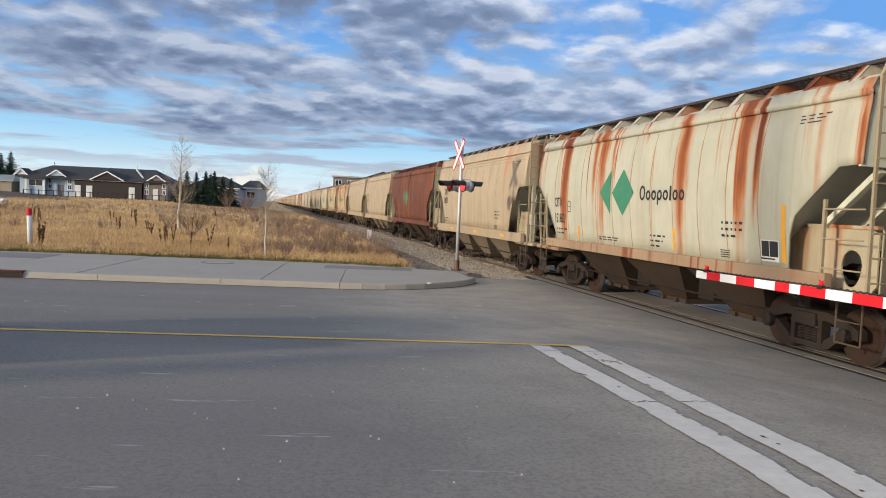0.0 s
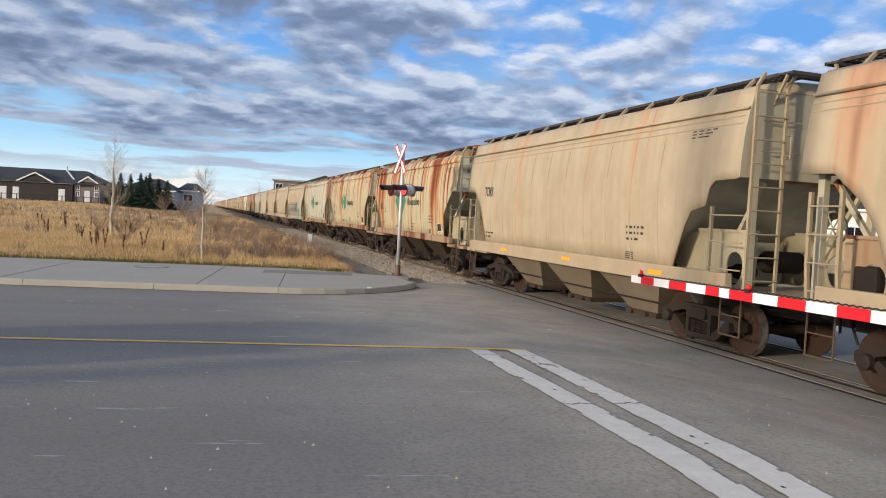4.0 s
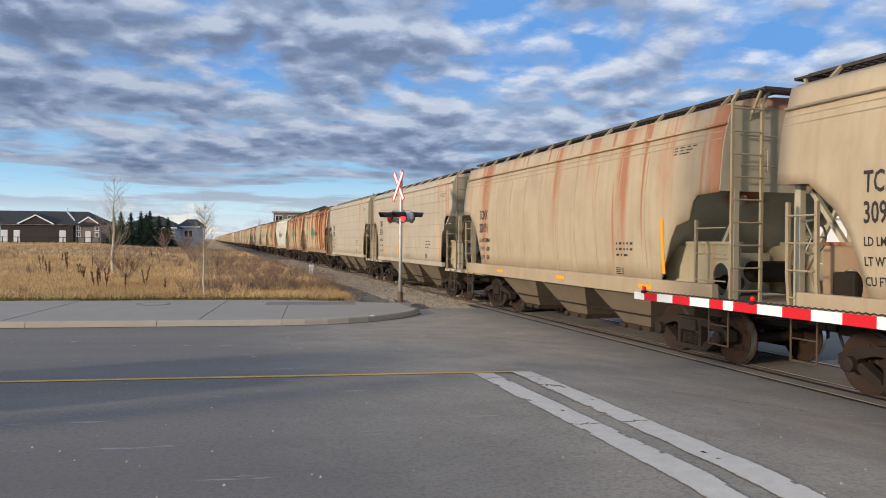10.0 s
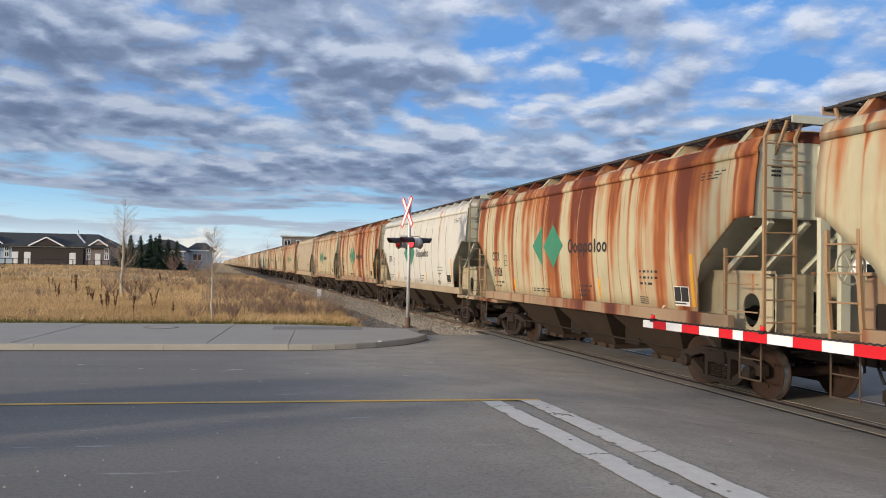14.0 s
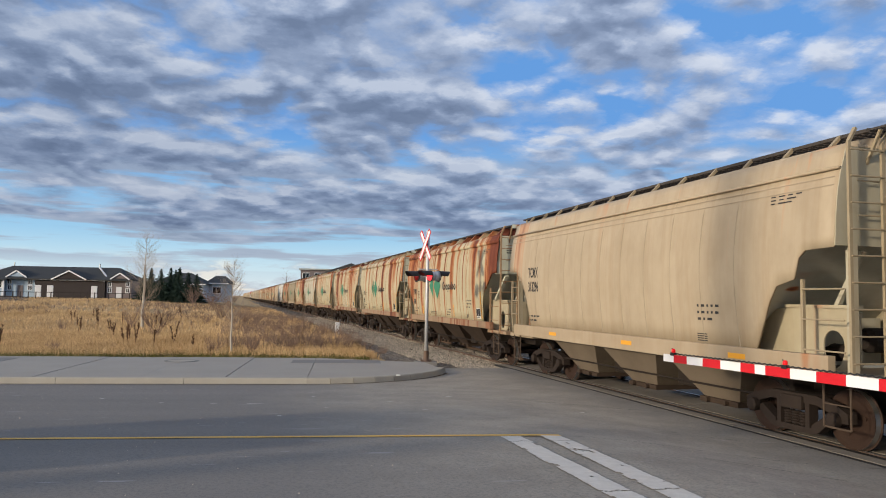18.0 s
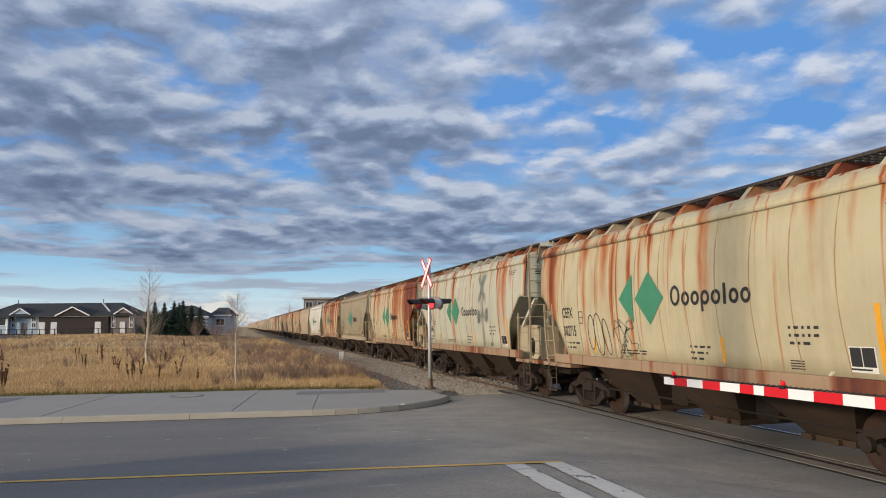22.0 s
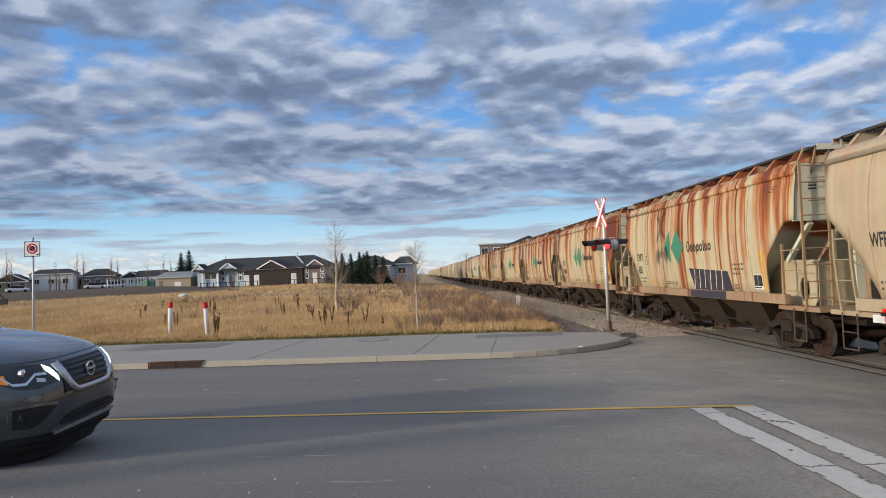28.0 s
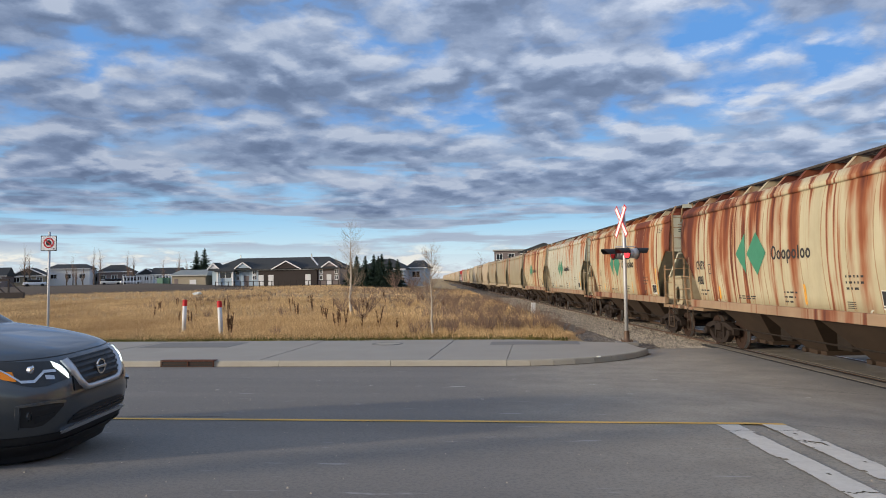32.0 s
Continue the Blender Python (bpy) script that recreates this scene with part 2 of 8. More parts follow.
def rusty_paint(name, base, base2, rust, bright=(0.36, 0.125, 0.042), dark=(0.145, 0.042, 0.024), dirt=0.35):
    """Car paint with vertical rust runs of many widths; rust from 0 to 1."""
    m = Mat(name, 0.62, 0.0, 0.25)
    height = m.xyz()[2]
    m.vary(37.0)
    body = m.mix(m.ramp(m.noise(0.9, 5.0, 0.6), (0.3, 0.0), (0.7, 1.0)), base, base2)
    grime = m.noise(2.2, 6.0, 0.65, (1, 1, 0.35))
    body = m.mix(m.math("MULTIPLY", m.ramp(grime, (0.45, 0.0), (0.8, 1.0)), dirt), body, (0.24, 0.185, 0.12))
    film = m.noise(6.0, 4.0, 0.6, (0.3, 1, 0.03))
    body = m.mix(m.math("MULTIPLY", m.ramp(film, (0.5, 0.0), (0.75, 1.0)), dirt * 0.8), body, (0.30, 0.20, 0.11))
    # each run keeps its own length and width
    wide = m.noise(1.05, 3.0, 0.5, (0.3, 1, 0.018), 0.10)
    thin = m.noise(4.4, 2.5, 0.5, (0.3, 1, 0.022), 0.12)
    where = m.noise(0.34, 2.0, 0.5, (0.3, 1, 0.05))
    reach = m.ramp(m.noise(1.8, 3.0, 0.6, (0.3, 1, 0.30)), (0.30, -0.0), (0.68, 1.0))
    level = m.math("ADD", wide, m.math("MULTIPLY", m.math("SUBTRACT", where, 0.5), 0.17))
    level = m.math("MAXIMUM", level, m.math("SUBTRACT", m.math("ADD", thin, m.math("MULTIPLY", m.math("SUBTRACT", where, 0.5), 0.17)), 0.055))
    level = m.math("ADD", level, m.math("MULTIPLY", m.math("SUBTRACT", reach, 1.0), 0.075))
    level = m.math("ADD", level, m.math("MULTIPLY", m.math("SUBTRACT", m.noise(11.0, 4.0, 0.6, (0.3, 1, 0.06)), 0.5), 0.055))
    level = m.math("ADD", level, m.math("MULTIPLY", m.math("SUBTRACT", height, 3.1), 0.032))
    cut = 0.70 - 0.215 * rust
    halo = tuple(0.55 * a_ + 0.45 * b_ for a_, b_ in zip(base2, bright))
    amt = m.ramp(level, (cut - 0.085, 0.0), (cut - 0.025, 0.72), (cut + 0.015, 1.0))
    core = m.ramp(level, (cut - 0.08, halo), (cut - 0.005, bright), (cut + 0.075, dark), (cut + 0.19, tuple(0.8 * v for v in dark)))
    m.color(m.mix(amt, body, core))
    m.bump(m.math("ADD", m.noise(30, 4.0), m.math("MULTIPLY", amt, 0.5)), 0.12, 0.006)
    m.rough(m.math("MULTIPLY_ADD", amt, 0.25, 0.55))
    return m.m


def make_materials():
    M = {}
    # road surface with tyre-polished lanes along x, stains and stones
    m = Mat("asphalt", 0.85, 0.0, 0.35).world()
    big = m.noise(0.22, 4.0, 0.6, (0.35, 1, 1))
    band = m.noise(0.75, 2.0, 0.5, (0.03, 1, 1))
    fine = m.noise(90, 3.0, 0.7)
    spots = m.noise(7.0, 4.0, 0.6)
    c = m.mix(m.ramp(big, (0.3, 0.0), (0.7, 1.0)), (0.170, 0.152, 0.129), (0.228, 0.205, 0.175))
    c = m.mix(m.math("MULTIPLY", m.ramp(band, (0.35, 1.0), (0.6, 0.0)), 0.4), c, (0.112, 0.102, 0.093))
    c = m.mix(m.math("MULTIPLY", m.ramp(fine, (0.35, 0.0), (0.75, 1.0)), 0.45), c, (0.30, 0.29, 0.28))
    c = m.mix(m.math("MULTIPLY", m.ramp(spots, (0.66, 0.0), (0.78, 1.0)), 0.35), c, (0.08, 0.08, 0.082))
    px, py, _ = m.xyz()
    la = m.math("ADD", m.math("MULTIPLY", px, 0.990), m.math("MULTIPLY", py, 0.139))
    la = m.math("ADD", la, m.math("MULTIPLY", m.math("SUBTRACT", m.noise(0.45, 6.0, 0.65), 0.5), 4.2))
    c = m.mix(m.ramp(m.math("MULTIPLY", la, 0.1), (0.04, 0.0), (0.32, 1.0), (0.66, 1.0), (0.86, 0.35)), c, m.mix(m.ramp(m.noise(1.1, 6.0, 0.62), (0.35, 0.0), (0.65, 1.0)), (0.28, 0.252, 0.207), (0.367, 0.332, 0.273)))
    grit = m.noise(28, 3.0, 0.7)
    c = m.mix(m.math("MULTIPLY", m.ramp(grit, (0.40, 1.0), (0.52, 0.0)), 0.35), c, (0.09, 0.09, 0.093))
    scratch = m.noise(7.5, 3.0, 0.65, (0.16, 1, 1))
    c = m.mix(m.math("MULTIPLY", m.ramp(scratch, (0.675, 0.0), (0.715, 1.0)), 0.6), c, (0.40, 0.39, 0.38))
    seam = m.ramp(m.math("ABSOLUTE", m.math("SUBTRACT", m.noise(0.35, 5.0, 0.6, (1, 0.7, 1)), 0.5)), (0.0, 1.0), (0.0018, 0.0))
    patch = m.ramp(m.noise(0.15, 2.0, 0.5), (0.52, 0.0), (0.56, 1.0))
    c = m.mix(m.math("MULTIPLY", m.math("MULTIPLY", seam, patch), 0.22), c, (0.05, 0.05, 0.05))
    m.color(c).bump(m.math("ADD", fine, grit), 0.35, 0.006)
    M["asphalt"] = m.m
    # older, sandy asphalt round the rails
    m = Mat("asphalt_crossing", 0.9, 0.0, 0.3).world()
    c = m.mix(m.ramp(m.noise(0.5, 5.0, 0.6), (0.3, 0.0), (0.7, 1.0)), (0.182, 0.164, 0.138), (0.25, 0.225, 0.188))
    fine = m.noise(80, 3.0, 0.7)
    blot = m.noise(1.6, 5.0, 0.65)
    c = m.mix(m.math("MULTIPLY", m.ramp(blot, (0.56, 0.0), (0.68, 1.0)), 0.5), c, (0.11, 0.10, 0.09))
    crk = m.ramp(m.math("ABSOLUTE", m.math("SUBTRACT", m.noise(0.9, 6.0, 0.62), 0.5)), (0.0, 1.0), (0.004, 0.0))
    c = m.mix(m.math("MULTIPLY", crk, 0.6), c, (0.06, 0.055, 0.05))
    c = m.mix(m.math("MULTIPLY", fine, 0.4), c, (0.30, 0.27, 0.23))
    m.color(c).bump(fine, 0.4, 0.006)
    M["crossing"] = m.m
    M["concrete"] = plain("concrete", (0.28, 0.26, 0.226), (0.375, 0.35, 0.306), 0.8, 0.9, 0, 0.2)
    M["curb"] = plain("curb_concrete", (0.29, 0.27, 0.225), (0.41, 0.385, 0.325), 2.5, 0.9, 0, 0.35)
    M["dark_slab"] = plain("damp_concrete", (0.17, 0.16, 0.15), (0.24, 0.23, 0.215), 2.0, 0.85)
    M["paint_white"] = plain("worn_white_paint", (0.45, 0.425, 0.375), (0.73, 0.70, 0.635), 9.0, 0.8, 0, 0.3, False)
    M["paint_yellow"] = plain("worn_yellow_paint", (0.60, 0.36, 0.085), (0.80, 0.50, 0.13), 7.0, 0.8, 0, 0.3, False)
    M["crack"] = plain("crack_filler", (0.03, 0.03, 0.03), (0.05, 0.048, 0.045), 8.0, 0.9)
    # dry field soil under the grass
    m = Mat("dry_field", 0.95, 0.0, 0.1).world()
    c = m.mix(m.ramp(m.noise(0.09, 5.0, 0.6), (0.35, 0.0), (0.65, 1.0)), (0.42, 0.295, 0.155), (0.54, 0.40, 0.225))
    c = m.mix(m.ramp(m.noise(0.5, 5.0, 0.65), (0.55, 0.0), (0.72, 0.55)), c, (0.27, 0.195, 0.115))
    fine = m.noise(9.0, 5.0, 0.7)
    c = m.mix(m.math("MULTIPLY", fine, 0.5), c, (0.52, 0.40, 0.23))
    m.color(c).bump(fine, 0.9, 0.08)
    M["field"] = m.m
    M["verge"] = plain("short_verge_grass", (0.10, 0.10, 0.035), (0.20, 0.16, 0.06), 1.5, 0.95, 0, 0.6)
    M["dark_soil"] = plain("bare_dark_soil", (0.075, 0.055, 0.038), (0.13, 0.095, 0.065), 0.4, 0.95, 0, 0.6)
    m = Mat("ballast_bed", 0.95, 0.0, 0.2).world()
    vor = m.N.new("ShaderNodeTexVoronoi")
    vor.inputs["Scale"].default_value = 13.0
    m.L.new(m.co, vor.inputs["Vector"])
    tone = m.N.new("ShaderNodeSeparateColor")
    m.L.new(vor.outputs["Color"], tone.inputs[0])
    c = m.mix(tone.outputs[0], (0.17, 0.148, 0.124), (0.48, 0.425, 0.35))
    c = m.mix(m.math("MULTIPLY", m.ramp(m.noise(0.6, 4.0, 0.6), (0.4, 0.0), (0.65, 1.0)), 0.55), c, (0.30, 0.225, 0.135))
    # colour runs to near black in the gaps between stones
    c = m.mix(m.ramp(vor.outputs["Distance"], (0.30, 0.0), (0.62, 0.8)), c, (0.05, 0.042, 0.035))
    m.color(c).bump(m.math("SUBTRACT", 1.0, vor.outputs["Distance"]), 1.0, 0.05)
    M["ballast"] = m.m
    for i, (a, b) in enumerate((((0.34, 0.30, 0.245), (0.48, 0.42, 0.34)), ((0.19, 0.17, 0.145), (0.31, 0.275, 0.23)))):
        M["stone%d" % i] = plain("ballast_stone", a, b, 5.0, 0.9)
    M["rail"] = plain("rail_steel", (0.10, 0.07, 0.05), (0.17, 0.11, 0.08), 5.0, 0.6, 0.4)
    M["railhead"] = plain("polished_rail_head", (0.46, 0.45, 0.43), (0.62, 0.6, 0.58), 3.0, 0.42, 0.9, 0.03)
    M["tie"] = plain("creosoted_wood", (0.06, 0.045, 0.035), (0.12, 0.09, 0.07), 3.0, 0.9)
    M["rubber"] = plain("black_rubber", (0.015, 0.015, 0.016), (0.03, 0.03, 0.03), 8.0, 0.8)
    # grass blades
    for key, cols in (("grass", ((0.36, 0.225, 0.100), (0.95, 0.70, 0.39))), ("brush", ((0.15, 0.105, 0.085), (0.36, 0.265, 0.195))),
                      ("weed", ((0.09, 0.05, 0.03), (0.17, 0.095, 0.055))), ("green", ((0.09, 0.10, 0.03), (0.20, 0.17, 0.06)))):
        m = Mat(key + "_blades", 0.9, 0.0, 0.1)
        g = m.N.new("ShaderNodeNewGeometry")
        blade = m.mix(g.outputs["Random Per Island"], *cols)
        m.world()
        tint = m.ramp(m.noise(0.22, 6.0, 0.65, (1, 0.5, 1)), (0.40, 0.0), (0.62, 1.0))
        m.color(m.mix(m.math("MULTIPLY", tint, 0.52), blade, tuple(0.62 * v * w for v, w in zip(cols[0], (1.0, 0.94, 0.9)))))
        M[key] = m.m
    M["bark_pale"] = plain("pale_bark", (0.36, 0.32, 0.26), (0.55, 0.50, 0.42), 6.0, 0.9)
    M["twig"] = plain("bare_twigs", (0.17, 0.115, 0.085), (0.28, 0.19, 0.14), 6.0, 0.9)
    m = Mat("spruce_needles", 0.85, 0.0, 0.15)
    g = m.N.new("ShaderNodeNewGeometry")
    m.color(m.mix(g.outputs["Random Per Island"], (0.020, 0.036, 0.026), (0.055, 0.085, 0.06)))
    M["needles"] = m.m
    M["trunk"] = plain("brown_bark", (0.07, 0.05, 0.035), (0.13, 0.095, 0.065), 6.0, 0.9)
    # train
    pale, pale2 = (0.40, 0.405, 0.325), (0.47, 0.47, 0.38)
    cream, cream2 = (0.41, 0.37, 0.245), (0.485, 0.44, 0.30)
    tan, tan2 = (0.375, 0.305, 0.212), (0.44, 0.365, 0.26)
    M["pale_light"] = rusty_paint("pale_paint_few_rust_runs", pale, pale2, 0.52)
    M["cream_mid"] = rusty_paint("cream_paint_rust_runs", cream, cream2, 0.68)
    M["cream_heavy"] = rusty_paint("cream_paint_heavy_rust", cream, cream2, 0.87)
    M["maroon_heavy"] = rusty_paint("cream_paint_maroon_rust", cream, cream2, 0.97, (0.27, 0.088, 0.036), (0.105, 0.031, 0.020))
    M["white_clean"] = rusty_paint("clean_white_paint", (0.54, 0.535, 0.49), (0.60, 0.59, 0.545), 0.0, dirt=0.15)
    M["grey_clean"] = rusty_paint("grey_green_paint", (0.245, 0.215, 0.145), (0.305, 0.27, 0.185), 0.25, dirt=0.4)
    M["tan"] = rusty_paint("tan_paint", tan, tan2, 0.13, (0.45, 0.27, 0.17), (0.30, 0.17, 0.11), 0.4)
    M["tan_pink"] = rusty_paint("tan_paint_red_smear", tan, tan2, 0.36, (0.36, 0.18, 0.11), (0.30, 0.14, 0.09), 0.4)
    M["greytan"] = rusty_paint("grey_tan_paint", (0.38, 0.34, 0.275), (0.45, 0.405, 0.335), 0.08, (0.40, 0.26, 0.18), (0.3, 0.2, 0.14), 0.35)
    M["redbrown"] = rusty_paint("red_brown_paint", (0.095, 0.030, 0.021), (0.145, 0.048, 0.031), 0.62, (0.22, 0.080, 0.034), (0.060, 0.022, 0.017), 0.25)
    M["end_pale"] = rusty_paint("end_panel_paint", (0.53, 0.545, 0.44), (0.61, 0.62, 0.52), 0.12, dirt=0.3)
    M["end_tan"] = rusty_paint("end_panel_tan", (0.36, 0.335, 0.25), (0.44, 0.41, 0.315), 0.2)
    M["end_web"] = rusty_paint("end_web_paint", (0.36, 0.315, 0.215), (0.45, 0.40, 0.285), 0.42)
    M["sill_rust"] = rusty_paint("side_sill_rusted", (0.25, 0.165, 0.105), (0.34, 0.245, 0.16), 0.80, (0.22, 0.085, 0.045), (0.105, 0.036, 0.024))
    M["sill_tan"] = rusty_paint("side_sill_tan", (0.33, 0.26, 0.175), (0.40, 0.325, 0.23), 0.2)
    # grimy underparts, their colours darkened further for the shade beneath the cars
    M["grime"] = plain("undercarriage_grime_shade", (0.010, 0.008, 0.007), (0.028, 0.020, 0.015), 3.0, 0.85)
    M["seam_rust"] = plain("seam_rust", (0.24, 0.13, 0.07), (0.42, 0.30, 0.18), 2.0, 0.75)
    M["seam_grime"] = plain("seam_grime", (0.26, 0.21, 0.15), (0.40, 0.34, 0.25), 2.0, 0.75)
    # chutes, trucks and wheels: dirt and rust with underbody shade in the colour
    M["chute"] = plain("hopper_chute_grime_shade", (0.012, 0.009, 0.007), (0.062, 0.040, 0.026), 1.5, 0.85)
    M["truck"] = plain("cast_steel_grime_shade", (0.011, 0.008, 0.007), (0.034, 0.023, 0.017), 4.0, 0.8)
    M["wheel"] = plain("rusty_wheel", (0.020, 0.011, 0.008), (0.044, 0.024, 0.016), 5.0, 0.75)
    M["tread"] = plain("bright_tread", (0.5, 0.5, 0.5), (0.65, 0.65, 0.65), 3.0, 0.3, 0.9, 0.02)
    M["grating"] = plain("roof_walk_grating", (0.035, 0.03, 0.028), (0.07, 0.06, 0.052), 6.0, 0.7)
    M["ladder"] = plain("ladder_paint", (0.24, 0.19, 0.12), (0.37, 0.31, 0.21), 6.0, 0.65)
    M["ladder_rust"] = plain("ladder_rusted", (0.24, 0.14, 0.075), (0.38, 0.26, 0.15), 6.0, 0.7)
    M["ink"] = plain("black_lettering", (0.018, 0.018, 0.02), (0.04, 0.04, 0.042), 9.0, 0.7)
    M["green_mark"] = plain("faded_green_mark", (0.035, 0.17, 0.10), (0.06, 0.24, 0.15), 5.0, 0.7)
    M["orange_mark"] = plain("orange_reflective", (0.62, 0.28, 0.02), (0.75, 0.38, 0.04), 6.0, 0.5)
    M["white_mark"] = plain("white_decal", (0.6, 0.6, 0.56), (0.72, 0.72, 0.68), 6.0, 0.6)
    M["teal"] = plain("teal_spray_paint", (0.03, 0.24, 0.32), (0.06, 0.36, 0.44), 5.0, 0.6)
    M["spray_dark"] = plain("black_spray_paint", (0.02, 0.02, 0.03), (0.05, 0.05, 0.07), 5.0, 0.6)
    # signals, signs, cars
    M["gal"] = plain("galvanised_steel", (0.42, 0.43, 0.44), (0.55, 0.56, 0.57), 5.0, 0.5, 0.35, 0.05)
    M["gate_white"] = plain("gate_white", (0.74, 0.75, 0.76), (0.82, 0.82, 0.83), 5.0, 0.4, 0, 0.03)
    M["gate_red"] = plain("gate_red", (0.52, 0.012, 0.02), (0.64, 0.02, 0.03), 5.0, 0.4, 0, 0.03)
    M["sign_red"] = plain("sign_red", (0.50, 0.02, 0.025), (0.60, 0.03, 0.035), 5.0, 0.5, 0, 0.03)
    M["black"] = plain("black_metal", (0.012, 0.012, 0.013), (0.03, 0.03, 0.03), 6.0, 0.55)
    M["lens_on"] = glow("lit_red_lens", (1.0, 0.03, 0.04), 2.2)
    m = Mat("dark_red_lens", 0.15)
    m.color((0.16, 0.008, 0.01))
    M["lens_off"] = m.m
    m = Mat("grey_car_paint", 0.28, 0.55, 0.5)
    m.color(m.mix(m.noise(300, 1.0), (0.056, 0.066, 0.076), (0.088, 0.102, 0.115)))
    m.b.inputs["Coat Weight"].default_value = 1.0
    m.b.inputs["Coat Roughness"].default_value = 0.06
    M["carpaint"] = m.m
    M["chrome"] = plain("chrome", (0.62, 0.63, 0.65), (0.7, 0.71, 0.72), 3.0, 0.12, 1.0, 0.0)
    M["silver"] = plain("satin_silver", (0.5, 0.5, 0.51), (0.6, 0.6, 0.61), 3.0, 0.3, 0.8, 0.0)
    M["trim"] = plain("black_plastic_trim", (0.015, 0.016, 0.017), (0.03, 0.031, 0.033), 12.0, 0.55, 0, 0.05)
    M["tyre"] = plain("tyre_rubber", (0.018, 0.018, 0.019), (0.035, 0.035, 0.035), 12.0, 0.85, 0, 0.2)
    M["amber"] = plain("amber_lens", (0.75, 0.22, 0.02), (0.85, 0.3, 0.03), 8.0, 0.2, 0, 0.0)
    M["led"] = glow("running_light", (0.85, 0.95, 0.88), 1.6)
    m = Mat("lamp_housing", 0.12, 0.0, 0.5)
    m.color((0.03, 0.033, 0.036))
    M["lamp_dark"] = m.m
    m = Mat("tinted_glass", 0.03, 0.0, 0.5)
    m.color((0.01, 0.012, 0.014))
    M["glass_dark"] = m.m
    # houses
    M["siding_blue"] = plain("blue_grey_siding", (0.33, 0.43, 0.52), (0.40, 0.50, 0.59), 1.2, 0.8)
    M["siding_brown"] = plain("dark_brown_siding", (0.030, 0.024, 0.024), (0.046, 0.038, 0.036), 1.2, 0.8)
    M["siding_taupe"] = plain("taupe_siding", (0.15, 0.125, 0.125), (0.20, 0.17, 0.165), 1.2, 0.8)
    M["siding_white"] = plain("white_siding", (0.58, 0.60, 0.62), (0.68, 0.69, 0.70), 1.2, 0.8)
    M["siding_tan"] = plain("tan_siding", (0.27, 0.24, 0.18), (0.35, 0.31, 0.24), 1.2, 0.8)
    M["roof_dark"] = plain("charcoal_shingles", (0.03, 0.034, 0.037), (0.055, 0.059, 0.062), 3.0, 0.95, 0, 0.6)
    M["roof_metal"] = plain("pale_metal_roof", (0.34, 0.36, 0.33), (0.46, 0.47, 0.44), 2.0, 0.5, 0.3)
    M["house_trim"] = plain("white_trim", (0.72, 0.74, 0.76), (0.8, 0.81, 0.82), 3.0, 0.6)
    M["pane"] = M["glass_dark"]
    M["hydrant_white"] = plain("white_post_paint", (0.62, 0.63, 0.64), (0.72, 0.73, 0.73), 6.0, 0.6)
    M["rust_iron"] = plain("rusted_iron", (0.065, 0.024, 0.015), (0.13, 0.048, 0.029), 8.0, 0.85, 0.1, 0.4)
    M["loco_red"] = plain("locomotive_red", (0.35, 0.03, 0.03), (0.45, 0.05, 0.04), 2.0, 0.5)
    M["loco_dark"] = plain("locomotive_grime", (0.03, 0.03, 0.03), (0.06, 0.055, 0.05), 2.0, 0.6)
    return M


M = make_materials()

# ---- shape helpers ----
def thing(name, label="", category="", group="", kind="", m=None):
    ob = new(name)
    ob.empty_display_size = 0.2
    if m is not None:
        ob.matrix_basis = m
    return tagged(ob, label, category, group, kind)


def mesh_of(bm, material, smooth=False):
    me = bpy.data.meshes.new("mesh")
    bm.normal_update()
    bm.to_mesh(me)
    bm.free()
    for mt in material if isinstance(material, (list, tuple)) else (material,):
        me.materials.append(mt)
    if smooth:
        me.polygons.foreach_set("use_smooth", [True] * len(me.polygons))
    return me


def part(name, bm, material, parent=None, label="", smooth=False):
    me = bm if isinstance(bm, bpy.types.Mesh) else mesh_of(bm, material, smooth)
    ob = new(name, me)
    if parent is not None:
        ob.parent = parent
    return tagged(ob, label)


def box(bm, x0, x1, y0, y1, z0, z1, bevel=0.0):
    vs = [bm.verts.new((x, y, z)) for x in (x0, x1) for y in (y0, y1) for z in (z0, z1)]
    fs = [bm.faces.new([vs[i] for i in f]) for f in ((0, 1, 3, 2), (4, 6, 7, 5), (0, 4, 5, 1), (2, 3, 7, 6), (0, 2, 6, 4), (1, 5, 7, 3))]
    if bevel:
        bmesh.ops.bevel(bm, geom=list({e for f in fs for e in f.edges}), offset=bevel, segments=2, affect="EDGES", profile=0.6)
    return bm


def bx(*a, bevel=0.0):
    return box(bmesh.new(), *a, bevel=bevel)


def rod(bm, p, q, r, n=8, r2=None):
    """A round bar from p to q."""
    p, q = Vector(p), Vector(q)
    d = (q - p).normalized()
    u = d.orthogonal().normalized()
    v = d.cross(u)
    rings = []
    for c, rad in ((p, r), (q, r if r2 is None else r2)):
        rings.append([bm.verts.new(c + (u * math.cos(6.28319 * i / n) + v * math.sin(6.28319 * i / n)) * rad) for i in range(n)])
    for i in range(n):
        j = (i + 1) % n
        bm.faces.new((rings[0][i], rings[0][j], rings[1][j], rings[1][i]))
    bm.faces.new(rings[0][::-1])
    bm.faces.new(rings[1])
    return bm


